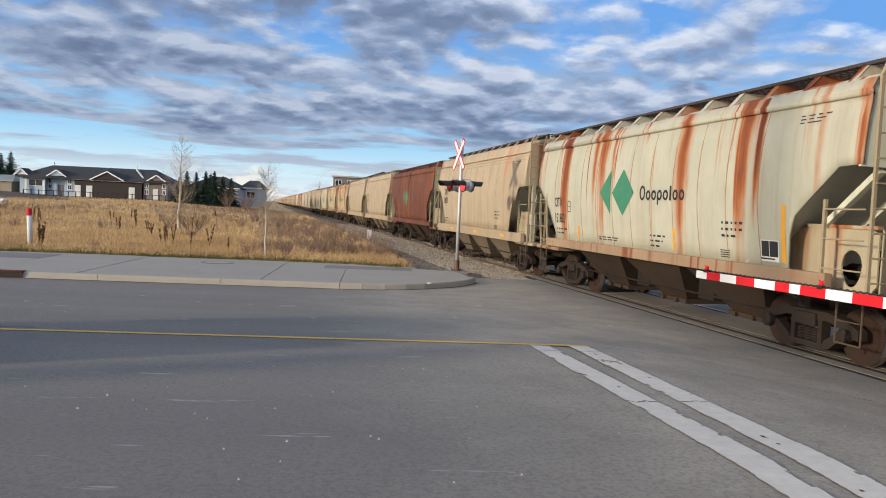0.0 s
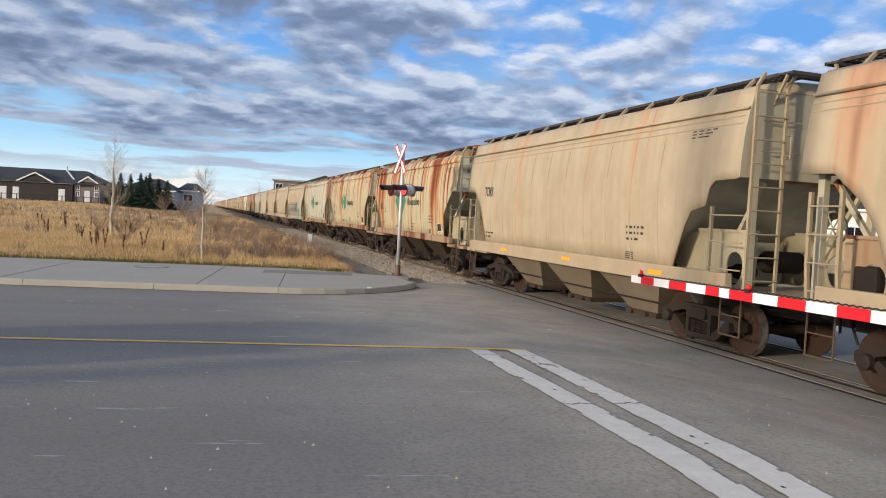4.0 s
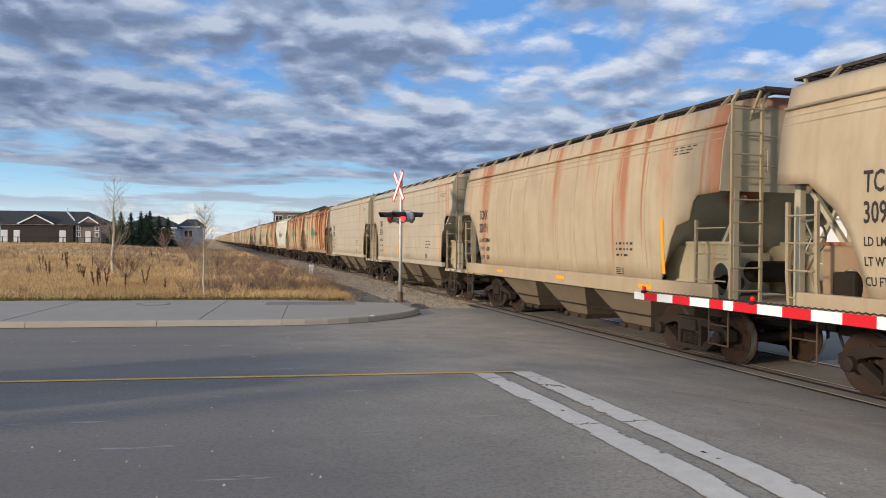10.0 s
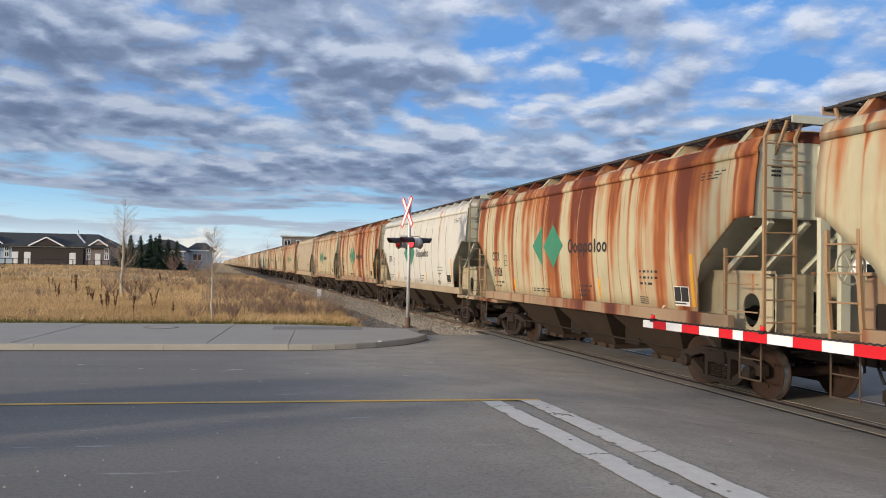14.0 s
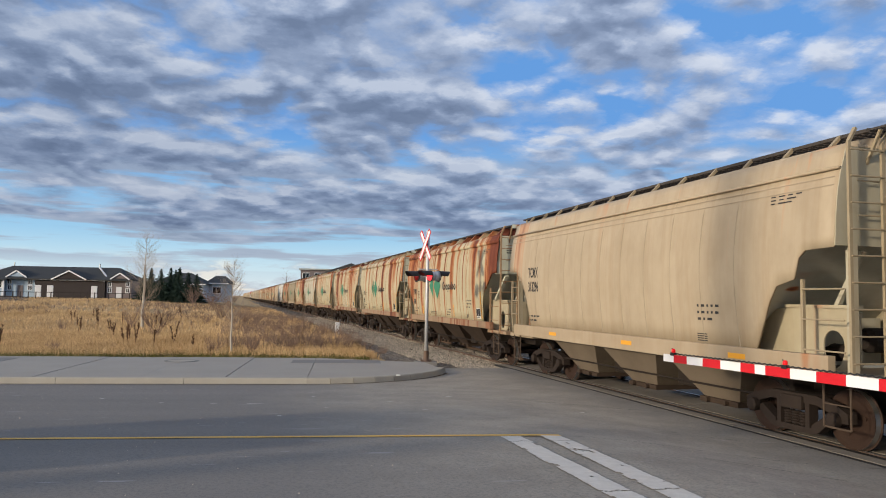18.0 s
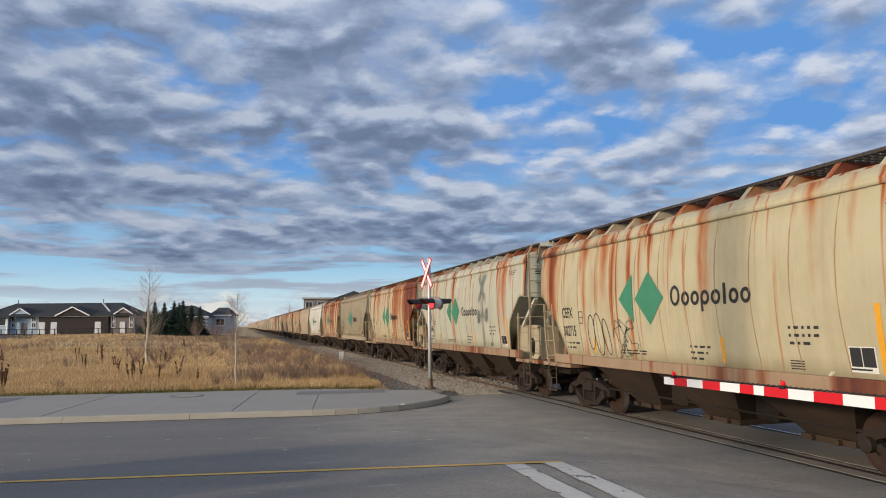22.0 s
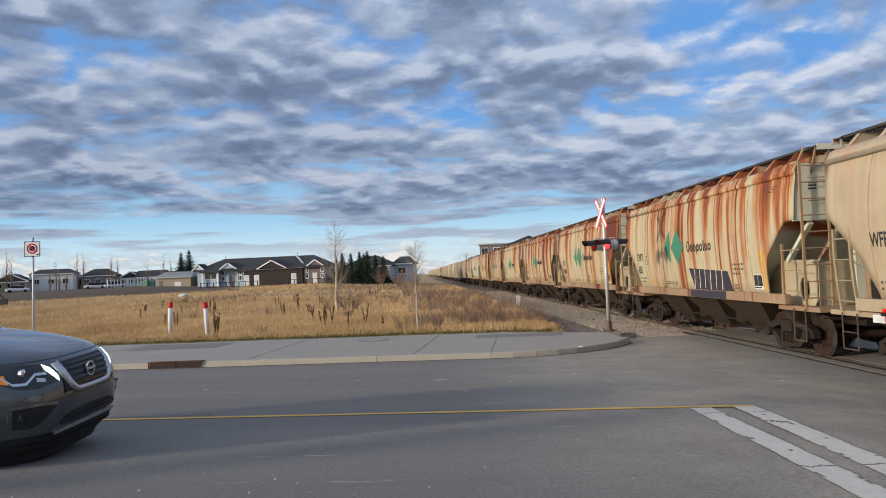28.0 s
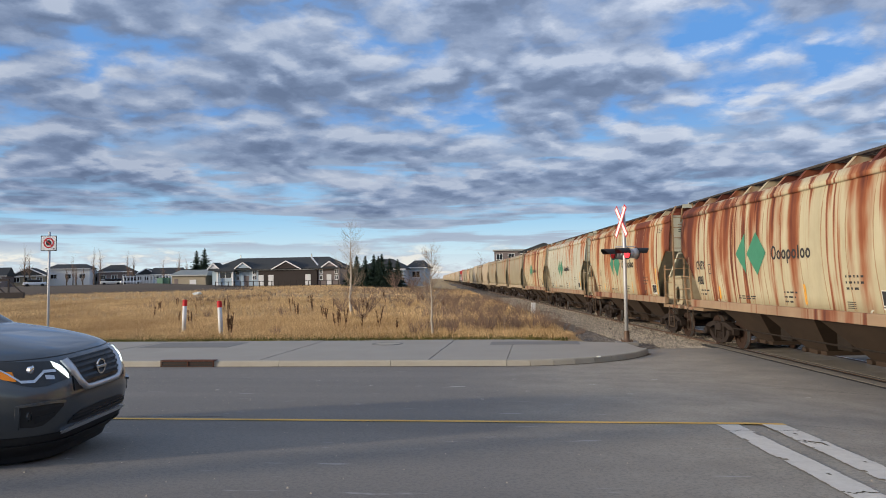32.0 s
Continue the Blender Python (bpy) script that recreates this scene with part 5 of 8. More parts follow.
    for y in (-2.75, 0.0, 2.75):
        bm = bmesh.new()
        wt, wb = 1.37, 0.52
        tz, bz = 1.30, 0.36
        low_x = 0.62 if kind == "a" else 0.86
        ring0 = [bm.verts.new((x, y + dy, tz)) for x, dy in ((-1.44, -wt), (1.44, -wt), (1.44, wt), (-1.44, wt))]
        ring1 = [bm.verts.new((x, y + dy, bz)) for x, dy in ((-low_x, -wb), (low_x, -wb), (low_x, wb), (-low_x, wb))]
        for i in range(4):
            j = (i + 1) % 4
            bm.faces.new((ring0[i], ring0[j], ring1[j], ring1[i]))
        bm.faces.new(ring0)
        bm.faces.new(ring1[::-1])
        bmesh.ops.recalc_face_normals(bm, faces=bm.faces)
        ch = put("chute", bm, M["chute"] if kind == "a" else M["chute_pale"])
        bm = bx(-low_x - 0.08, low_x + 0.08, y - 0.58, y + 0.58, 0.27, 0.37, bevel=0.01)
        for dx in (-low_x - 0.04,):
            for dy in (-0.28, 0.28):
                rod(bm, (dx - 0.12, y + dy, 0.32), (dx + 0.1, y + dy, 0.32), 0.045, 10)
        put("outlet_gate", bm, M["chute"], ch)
    # dark blocks added to close the bright gaps between the chutes
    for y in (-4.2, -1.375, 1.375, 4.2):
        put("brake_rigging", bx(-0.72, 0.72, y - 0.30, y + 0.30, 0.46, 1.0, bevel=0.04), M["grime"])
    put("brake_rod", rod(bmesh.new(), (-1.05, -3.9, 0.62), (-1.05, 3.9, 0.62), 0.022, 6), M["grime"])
    PROTO[key] = (L, kd)
    return PROTO[key]


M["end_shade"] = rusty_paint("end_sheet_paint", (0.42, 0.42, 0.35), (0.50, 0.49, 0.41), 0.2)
M["green_faded"] = plain("worn_green_mark", (0.06, 0.16, 0.10), (0.12, 0.20, 0.13), 3.0, 0.7)
M["step_rust"] = plain("rusted_step_iron", (0.05, 0.036, 0.026), (0.10, 0.07, 0.048), 6.0, 0.8)
M["chute_pale"] = plain("pale_chute", (0.085, 0.066, 0.046), (0.20, 0.16, 0.115), 1.2, 0.8)

# car by car from the front: kind, paint, mark, number, emblem, paint patches
PAINTS = {
    "light": ("a", "pale_light", "sill_rust", "ladder", "end_pale", "pale hopper car with thin rust runs"),
    "mid": ("a", "cream_mid", "sill_rust", "ladder", "end_pale", "cream hopper car streaked with orange rust"),
    "heavy": ("a", "cream_heavy", "sill_rust", "ladder_rust", "end_pale", "cream hopper car covered in heavy rust runs"),
    "maroon": ("a", "maroon_heavy", "sill_rust", "ladder_rust", "end_pale", "cream hopper car under dark maroon rust"),
    "white": ("a", "white_clean", "sill_tan", "ladder", "end_pale", "clean white covered hopper car"),
    "grey": ("a", "grey_clean", "sill_tan", "ladder", "end_pale", "dull grey-green hopper car with little rust"),
    "wtan": ("a", "tan", "sill_tan", "ladder", "end_tan", "plain tan hopper car"),
    "red": ("a", "redbrown", "redbrown", "ladder", "end_tan", "red-brown hopper car with faded green emblem"),
    "btan": ("b", "tan", "sill_tan", "ladder", "end_tan", "tan smooth-sided hopper car on dirty trucks"),
    "bpink": ("b", "tan_pink", "sill_tan", "ladder", "end_tan", "tan smooth-sided hopper car with a red smear"),
    "cgrey": ("c", "greytan", "greytan", "ladder", "end_tan", "grey-tan flat-sided hopper car with horizontal seams"),
}
CARS = [
    (-2, "mid", "", ""), (-1, "light", "", ""), (0, "light", "CITX", "151852"), (1, "btan", "TCMX", "320210"), (2, "red", "CITX", "20318"), (3, "btan", "TCMX", "313575"),
    (4, "btan", "TCMX", ""), (5, "mid", "CEFX", ""), (6, "mid", "CEFX", "302217"), (7, "light", "CEFX", "302255"), (8, "wtan", "WFRX", "414259"),
    (9, "btan", "TCMX", "309663"), (10, "bpink", "TCMX", "320191"), (11, "cgrey", "TCMX", "322143"), (12, "cgrey", "TCMX", "322008"), (13, "heavy", "CNPX", "4831"),
    (14, "heavy", "CITX", "151928"), (15, "white", "CEFX", ""), (16, "heavy", "CITX", "150469"), (17, "mid", "CEFX", "302144"), (18, "btan", "TCMX", "313296"),
    (19, "heavy", "CNPX", "4789"), (20, "mid", "CNPX", "4856"), (21, "mid", "CEFX", "302511"), (22, "mid", "CEFX", "302715"), (23, "light", "CITX", "151445"),
    (24, "heavy", "CNPX", "3873"), (25, "grey", "CNPX", "150390"), (26, "heavy", "CNPX", ""), (27, "white", "CNPX", ""), (28, "wtan", "WFRX", ""),
    (29, "heavy", "CNPX", "4332"), (30, "heavy", "CITX", "150336"), (31, "heavy", "CITX", "151661"), (32, "mid", "CITX", "151901"), (33, "maroon", "CNPX", "4988"),
    (34, "heavy", "", ""), (35, "light", "", ""), (36, "mid", "", ""), (37, "grey", "", ""), (38, "grey", "", ""), (39, "grey", "", ""), (40, "btan", "", ""),
    (41, "grey", "", ""), (42, "btan", "", ""), (43, "grey", "", ""), (44, "mid", "", ""), (45, "grey", "", ""), (46, "grey", "", ""),
]
S0 = 9.0                                     # the first car's ladder along the track at the start
MARKS = {}
EMBLEM = [[(1.52, 2.72), (0.96, 2.17), (0.40, 2.72), (0.96, 3.27)], [(2.22, 2.74), (1.62, 2.20), (1.62, 3.27)]]


def once(key, make):
    if key not in MARKS:
        MARKS[key] = make()
    return MARKS[key]


def add_marks(car, k, style, mark, num):
    kind = PAINTS[style][0]
    lat = KINDS[kind]["lat"]
    ink = M["ink"]
    if mark:
        if kind == "a":
            part("reporting_mark", text_mesh(mark, 0.37, lat, 5.30, 2.36, ink, 0.70), None, car)
            if num:
                part("car_number", text_mesh(num, 0.37, lat, 5.30, 1.90, ink, 0.68), None, car)
        else:
            part("reporting_mark", text_mesh(mark, 0.40, lat, 5.15, 2.82, ink), None, car)
            if num:
                part("car_number", text_mesh(num, 0.40, lat, 5.15, 2.42, ink), None, car)
    if style == "cgrey" or k in (9, 10):
        for i, word in enumerate(("LD LMT 228800", "LT WT   57200", "CU FT    4300")):
            part("capacity_line", once(("cap", kind, i), lambda: text_mesh(word, 0.17, lat, 5.15, 2.12 - i * 0.26, ink, 0.75)), None, car)
    if style == "red":
        return part("emblem", mesh_of(flat_on_side(EMBLEM, lat, 0.007), M["green_faded"]), None, car, "faded green diamond emblem")
    if not (style == "cgrey" or k in (9, 10)):
        part("data_stencil", once(("st1", kind), lambda: mesh_of(flat_on_side(bars(5.15, 1.70, 2, [(0.05, 0.12, 0.14, 0.2), (0.05, 0.1, 0.2)], 0.045, 0.07), lat), ink)), None, car)
    part("data_stencil", once(("st2", kind), lambda: mesh_of(flat_on_side(bars(-3.05, 2.10, 3, [(0.05, 0.1, 0.05, 0.06, 0.1), (0.05, 0.1, 0.05, 0.05, 0.1), (0.1, 0.05, 0.14)], 0.045, 0.075) + bars(-3.0, 1.60, 4, [(0.3,)], 0.018, 0.022) + bars(-5.0, 3.86, 3, [(0.1, 0.14, 0.1, 0.12), (0.12, 0.1, 0.2), (0.1, 0.3)], 0.02, 0.035), lat), ink)), None, car)
    if kind == "a" and style not in ("wtan",):
        large = k in (24, 25)

        def diamond():
            if large:
                return mesh_of(flat_on_side([[(0.55 + (y - 0.96) * 1.14, 2.70 + (z - 2.72) * 1.12) for y, z in sh] for sh in EMBLEM], lat, 0.011), M["green_mark"])
            return mesh_of(flat_on_side(EMBLEM, lat, 0.011), M["green_mark"])
        part("emblem", once(("diamond", large), diamond), None, car, "green diamond emblem")
        def word():
            sh = []
            y = 0.12
            # eight plain ovals and bars of the name's size
            for w, low, high, bar in ((0.26, 0, 0.34, 0), (0.21, 0, 0.23, 0), (0.21, 0, 0.23, 0), (0.21, 0, 0.23, -0.10), (0.22, 0, 0.23, 0), (0.11, 0, 0.31, 1), (0.21, 0, 0.23, 0), (0.21, 0, 0.23, 0)):
                z0, z1 = 2.53 + low, 2.53 + high
                if bar == 1:
                    sh.append([(y - 0.02, z0), (y - 0.085, z0), (y - 0.085, z1), (y - 0.02, z1)])
                else:
                    sh += oval(y - w / 2, (z0 + z1) / 2, w / 2, (z1 - z0) / 2, 0.055)
                    if bar:
                        sh.append([(y, z0 + bar), (y - 0.055, z0 + bar), (y - 0.055, z0 + 0.1), (y, z0 + 0.1)])
                y -= w + 0.035
            if k == 22:
                sh = [[(y_ * 1.28, 2.53 + (z_ - 2.53) * 1.2) for y_, z_ in q] for q in sh]
            if large:
                sh = [[(-0.38 + (y_ - 0.12) * 0.98, 2.62 + (z_ - 2.64) * 1.15) for y_, z_ in q] for q in sh]
            return mesh_of(flat_on_side(sh, lat, 0.007), ink)
        if style != "red":
            part("wordmark", once(("word", large, k == 22), word), None, car)
        part("data_stencil", once("st3", lambda: mesh_of(flat_on_side(bars(2.3, 1.60, 2, [(0.12, 0.22, 0.2, 0.3), (0.15, 0.2, 0.25, 0.2)], 0.028, 0.03) + bars(-0.35, 1.74, 3, [(0.07, 0.1, 0.16, 0.1), (0.14, 0.2, 0.06), (0.17, 0.15)], 0.04, 0.07), lat), ink)), None, car)
        part("plate_box", once("st4", lambda: mesh_of(flat_on_side(sum([stroke([p, q], 0.02) for p, q in (((4.32, 2.22), (4.12, 2.22)), ((4.12, 2.22), (4.12, 2.50)), ((4.12, 2.50), (4.32, 2.50)), ((4.32, 2.50), (4.32, 2.22)), ((4.28, 2.36), (4.16, 2.36)))], []), lat, 0.006), ink)), None, car)
        part("inspection_decal", once("bb", lambda: mesh_of(flat_on_side([[(-4.2, 1.5), (-4.66, 1.5), (-4.66, 1.86), (-4.2, 1.86)]], lat, 0.005), M["white_mark"])), None, car)
        part("inspection_decal", once("bb2", lambda: mesh_of(flat_on_side([[(-4.215, 1.58), (-4.41, 1.58), (-4.41, 1.845), (-4.215, 1.845)], [(-4.425, 1.58), (-4.64, 1.58), (-4.64, 1.845), (-4.425, 1.845)], [(-4.2, 1.53), (-4.56, 1.53), (-4.56, 1.555), (-4.2, 1.555)]], lat, 0.008), ink)), None, car)
    for c in car.children:
        if c.name.startswith("data_stencil") or c.name.startswith("wordmark"):
            c["kind"] = "stuff"
    ors = {"a": [(-4.78, 1.5, 2.45), (-1.35, 1.5, 1.95), (3.6, 1.5, 1.85)], "b": [(-4.72, 1.55, 2.6), (-2.1, 1.5, 2.0), (0.5, 1.5, 1.95), (5.0, 1.5, 2.1)], "c": [(-4.85, 1.5, 2.75), (-1.6, 1.5, 2.1), (1.3, 1.5, 2.1), (4.0, 1.5, 2.05)]}[kind]
    if kind == "b":
        for y in (-4.4, -0.7, 3.2):
            part("sill_reflector", once(("sr", y), lambda: mesh_of(bx(-1.606, -1.599, y, y + 0.45, 1.24, 1.33), M["orange_mark"])), None, car)
        ors = ors[:1] if k in (9, 10) else []
    for i, (y, z0, z1) in enumerate(ors):
        part("reflective_strip", once(("or", kind, i), lambda: mesh_of(flat_on_side([[(y + 0.05, z0), (y - 0.05, z0), (y - 0.05, (z0 + z1) / 2), (y - 0.05, z1), (y + 0.05, z1), (y + 0.05, (z0 + z1) / 2)]], lat, 0.006), M["orange_mark"])), None, car)


def stroke(pts, w):
    """A brushed line of some width as quads of (y, z)."""
    out = []
    for (a, b), (c, d) in zip(pts, pts[1:]):
        n = math.hypot(c - a, d - b)
        u, v = -(d - b) / n * w / 2, (c - a) / n * w / 2
        out.append([(a + u, b + v), (a - u, b - v), (c - u, d - v), (c + u, d + v)])
    return out


def add_spray(car, k):
    """Spray-painted shapes on some cars, as loose abstract strokes."""
    lat = lat_a
    rng = random.Random(k)
    if k == 8:
        def bend(pts, n=5):
            """A smooth line through points."""
            out = []
            for q in range(len(pts) - 1):
                p0, p1, p2, p3 = pts[max(0, q - 1)], pts[q], pts[q + 1], pts[min(len(pts) - 1, q + 2)]
                for u in range(n):
                    f = u / n
                    out.append(tuple(0.5 * (2 * b + (c - a) * f + (2 * a - 5 * b + 4 * c - d) * f * f + (3 * b - a - 3 * c + d) * f ** 3) for a, b, c, d in zip(p0, p1, p2, p3)))
            return out + [pts[-1]]

        left = [(0.03, 1.72), (-0.06, 1.95), (-0.05, 2.25), (0.06, 2.52), (0.20, 2.74), (0.40, 2.84)]
        right = [(0.06, 1.74), (0.06, 1.95), (0.10, 2.25), (0.17, 2.48), (0.26, 2.66), (0.40, 2.84)]
        for i in range(8):
            y, k_, up = 4.10 - i * 0.79, rng.uniform(0.8, 1.15), rng.uniform(-0.10, 0.12)
            shape = lambda pts, dz=0.0: [(y - u * k_, 2.2 + (z - 2.2) * (1 + up * 1.4) + dz) for u, z in pts]
            wedge = [[a, b, d_, c] for (a, b), (c, d_) in zip(zip(bend(shape(left)), bend(shape(right))), list(zip(bend(shape(left)), bend(shape(right))))[1:])]
            wedge = [q if q[1] != q[2] and q[2] != q[3] else q[:3] for q in wedge[:-1]]
            lines = [bend(shape([(0.40, 2.84), (0.31, 2.60), (0.44, 2.44), (0.58, 2.56), (0.70, 2.48), (0.66, 2.10 + up), (0.76, 1.78)])),
                     bend(shape([(0.03, 1.72), (0.22, 1.58 - up), (0.44, 1.66), (0.60, 1.55), (0.76, 1.78)])), bend(shape([(0.28, 2.28), (0.22, 2.0), (0.34, 1.82)]))]
            if i % 2:
                wedge += [shape([(0.30, 2.20), (0.28, 1.98), (0.40, 1.86), (0.54, 1.98), (0.46, 2.14)])]
            else:
                lines.append(bend(shape([(0.62, 1.72), (0.68, 1.50), (0.60, 1.44)])))
            part("spray_shade", mesh_of(flat_on_side(wedge, lat, 0.010), M["spray_dark"]), None, car)["kind"] = "stuff"
            part("spray_outline", mesh_of(flat_on_side(sum([stroke(ln, rng.uniform(0.024, 0.036)) for ln in lines], []), lat, 0.012), M["spray_dark"]), None, car)["kind"] = "stuff"
            if i % 3 != 2:
                r = rng.uniform(0.13, 0.21)
                part("spray_fill", mesh_of(flat_on_side([shape([(0.74 + r * math.cos(a_ * 0.628), 2.45 + 1.1 * r * math.sin(a_ * 0.628)) for a_ in range(10)])], lat, 0.005), M["teal"]), None, car)
        blobs = [[(4.9, 1.42), (4.35, 1.42), (4.2, 1.75), (4.35, 2.05), (4.65, 2.1), (4.85, 1.8)], [(4.55, 1.95), (4.2, 1.85), (3.98, 2.1), (4.05, 2.35), (4.3, 2.3)],
                 [(-0.5, 2.75), (-0.95, 2.45), (-1.5, 2.35), (-1.75, 2.5), (-1.6, 2.72), (-1.0, 2.8)], [(-2.1, 1.42), (-3.35, 1.42), (-3.3, 1.8), (-3.1, 2.15), (-2.75, 2.35), (-2.4, 2.2), (-2.2, 1.8)], [(0.3, 1.75), (0.0, 1.6), (-0.3, 1.7), (-0.2, 2.0), (0.15, 2.0)]]
        for blob in blobs:
            part("spray_fill", mesh_of(flat_on_side([blob], lat, 0.005), M["teal"]), None, car)
        for y0, y1 in ((-3.35, -2.1), (4.35, 4.95)):
            part("spray_sill", mesh_of(bx(-1.592, -1.588, y0, y1, 1.2, 1.41), M["teal"]), None, car)
    if k in (21, 22):
        y0 = {21: 0.6, 22: 3.7}[k]
        mt = M["white_mark"] if k == 21 else M["ink"]
        for i in range(3):
            c, w, h = y0 - i * 0.38, 0.17 + 0.05 * (i % 2), 0.42 + 0.08 * (i % 2)
            pts = [(c + w * math.sin(a_ / 14 * 6.283 + 0.3 * i), 2.0 - 0.05 * i + h * math.cos(a_ / 14 * 6.283)) for a_ in range(16)]
            part("spray_scrawl", mesh_of(flat_on_side(stroke(pts, 0.024), lat, 0.008), mt), None, car)
        pts = [(y0 - 1.25 - i * 0.016 + 0.20 * math.cos(i * 0.93), 1.85 + 0.38 * math.sin(i * 0.37) + 0.12 * math.sin(i * 1.31) + rng.uniform(-0.04, 0.04)) for i in range(46)]
        part("spray_scrawl", mesh_of(flat_on_side(stroke(pts, 0.017), lat, 0.008), mt), None, car)
    if k == 29:
        part("spray_block", mesh_of(flat_on_side([[(-0.2, 1.42), (-2.9, 1.42), (-2.7, 1.95), (0.1, 2.05)]], lat, 0.007), M["spray_dark"]), None, car)
        part("spray_sill", mesh_of(bx(-1.592, -1.588, -2.6, 0.0, 1.2, 1.41), M["spray_dark"]), None, car)
        part("spray_lines", mesh_of(flat_on_side(sum([stroke([(-0.2 - i * 0.4, 1.45), (-0.35 - i * 0.4, 2.0)], 0.03) for i in range(6)], []), lat, 0.01), M["white_mark"]), None, car)


TRAIN = []
FINE = ("handhold", "strut", "corner_post", "uncoupling_lever", "air_hose", "brake_wheel", "brake_cylinder", "brake_valve", "shear_plate", "web_plate", "plate_cap", "bulkhead", "walk_fascia", "end_stencil", "reservoir", "stirrup_step", "end_post")


def build_train():
    for k, style, mark, num in CARS:
        kind, body, sill, lad, endm, label = PAINTS[style]
        L, kd = hopper_proto(kind, M[body], M[sill], M[lad], M[endm])
        car = thing("hopper_car", label + " rolling on the rails", "hopper car", "cars of the train")
        made = []
        plain_car = k > 36 or k < -1
        for name, me, par, lb in L:
            if plain_car and (par is not None or name in FINE):
                made.append(None)
                continue
            made.append(part(name, me, None, car if par is None else made[par], lb))
        trucks = [add_truck(car, y, None) for y in (-4.9, 4.9)]
        if not plain_car:
            add_marks(car, k, style, mark, num)
            add_spray(car, k)
        TRAIN.append((car, S0 + k * PITCH + FRONT, trucks, k))
    build_locomotive()
    for k in range(49, 76):
        style = ("btan", "grey", "mid", "btan", "wtan")[k % 5]
        kind, body, sill, lad, endm, label = PAINTS[style]
        L, kd = hopper_proto(kind, M[body], M[sill], M[lad], M[endm])
        car = thing("hopper_car", label + " far down the track", "hopper car", "cars of the train")
        for name, me, par, lb in L:
            if par is None and name in ("side_wall", "side_sill", "roof", "end_panel", "chute", "centre_sill"):
                part(name, me, None, car)
        TRAIN.append((car, S0 + k * PITCH + FRONT, [], k))


def build_locomotive():
    ob = thing("locomotive", "red diesel locomotive with pale nose in the middle of the train", "locomotive")
    part("frame", bx(-1.5, 1.5, -10.8, 10.8, 1.05, 1.5, bevel=0.03), M["loco_dark"], ob)
    part("hood", bx(-0.95, 0.95, -6.2, 10.2, 1.5, 4.15, bevel=0.12), M["loco_red"], ob)
    part("cab", bx(-1.5, 1.5, -8.6, -6.0, 1.5, 4.6, bevel=0.15), M["loco_red"], ob)
    part("nose", bx(-1.05, 1.05, -10.4, -8.5, 1.5, 3.3, bevel=0.2), M["gate_white"], ob, "pale nose")
    part("windscreen", bx(-1.2, 1.2, -8.63, -8.58, 3.5, 4.2), M["glass_dark"], ob)
    part("fuel_tank", bx(-1.3, 1.3, -2.5, 2.5, 0.35, 1.05, bevel=0.15), M["loco_dark"], ob)
    part("radiator", bx(-1.5, 1.5, 6.5, 9.8, 3.4, 4.4, bevel=0.08), M["loco_red"], ob)
    for sgn in (-1, 1):
        part("handrail", beam(bmesh.new(), (sgn * 1.45, -6.0, 2.6), (sgn * 1.45, 10.4, 2.6), 0.05, 0.05), M["hydrant_white"], ob)
        for i in range(8):
            part("stanchion", bx(sgn * 1.45 - 0.025, sgn * 1.45 + 0.025, -5.9 + i * 2.3, -5.85 + i * 2.3, 1.5, 2.6), M["hydrant_white"], ob)
    trucks = [add_truck(ob, y, None) for y in (-7.2, 7.2)]
    TRAIN.append((ob, S0 + 47 * PITCH + FRONT + 3.8, trucks, 47))


build_train()

# ---- crossing signals, posts, signs ----
def turned(x, y, z=0.0, rz=0.0):
    return pose(x, y, z, 0, 0, rz)


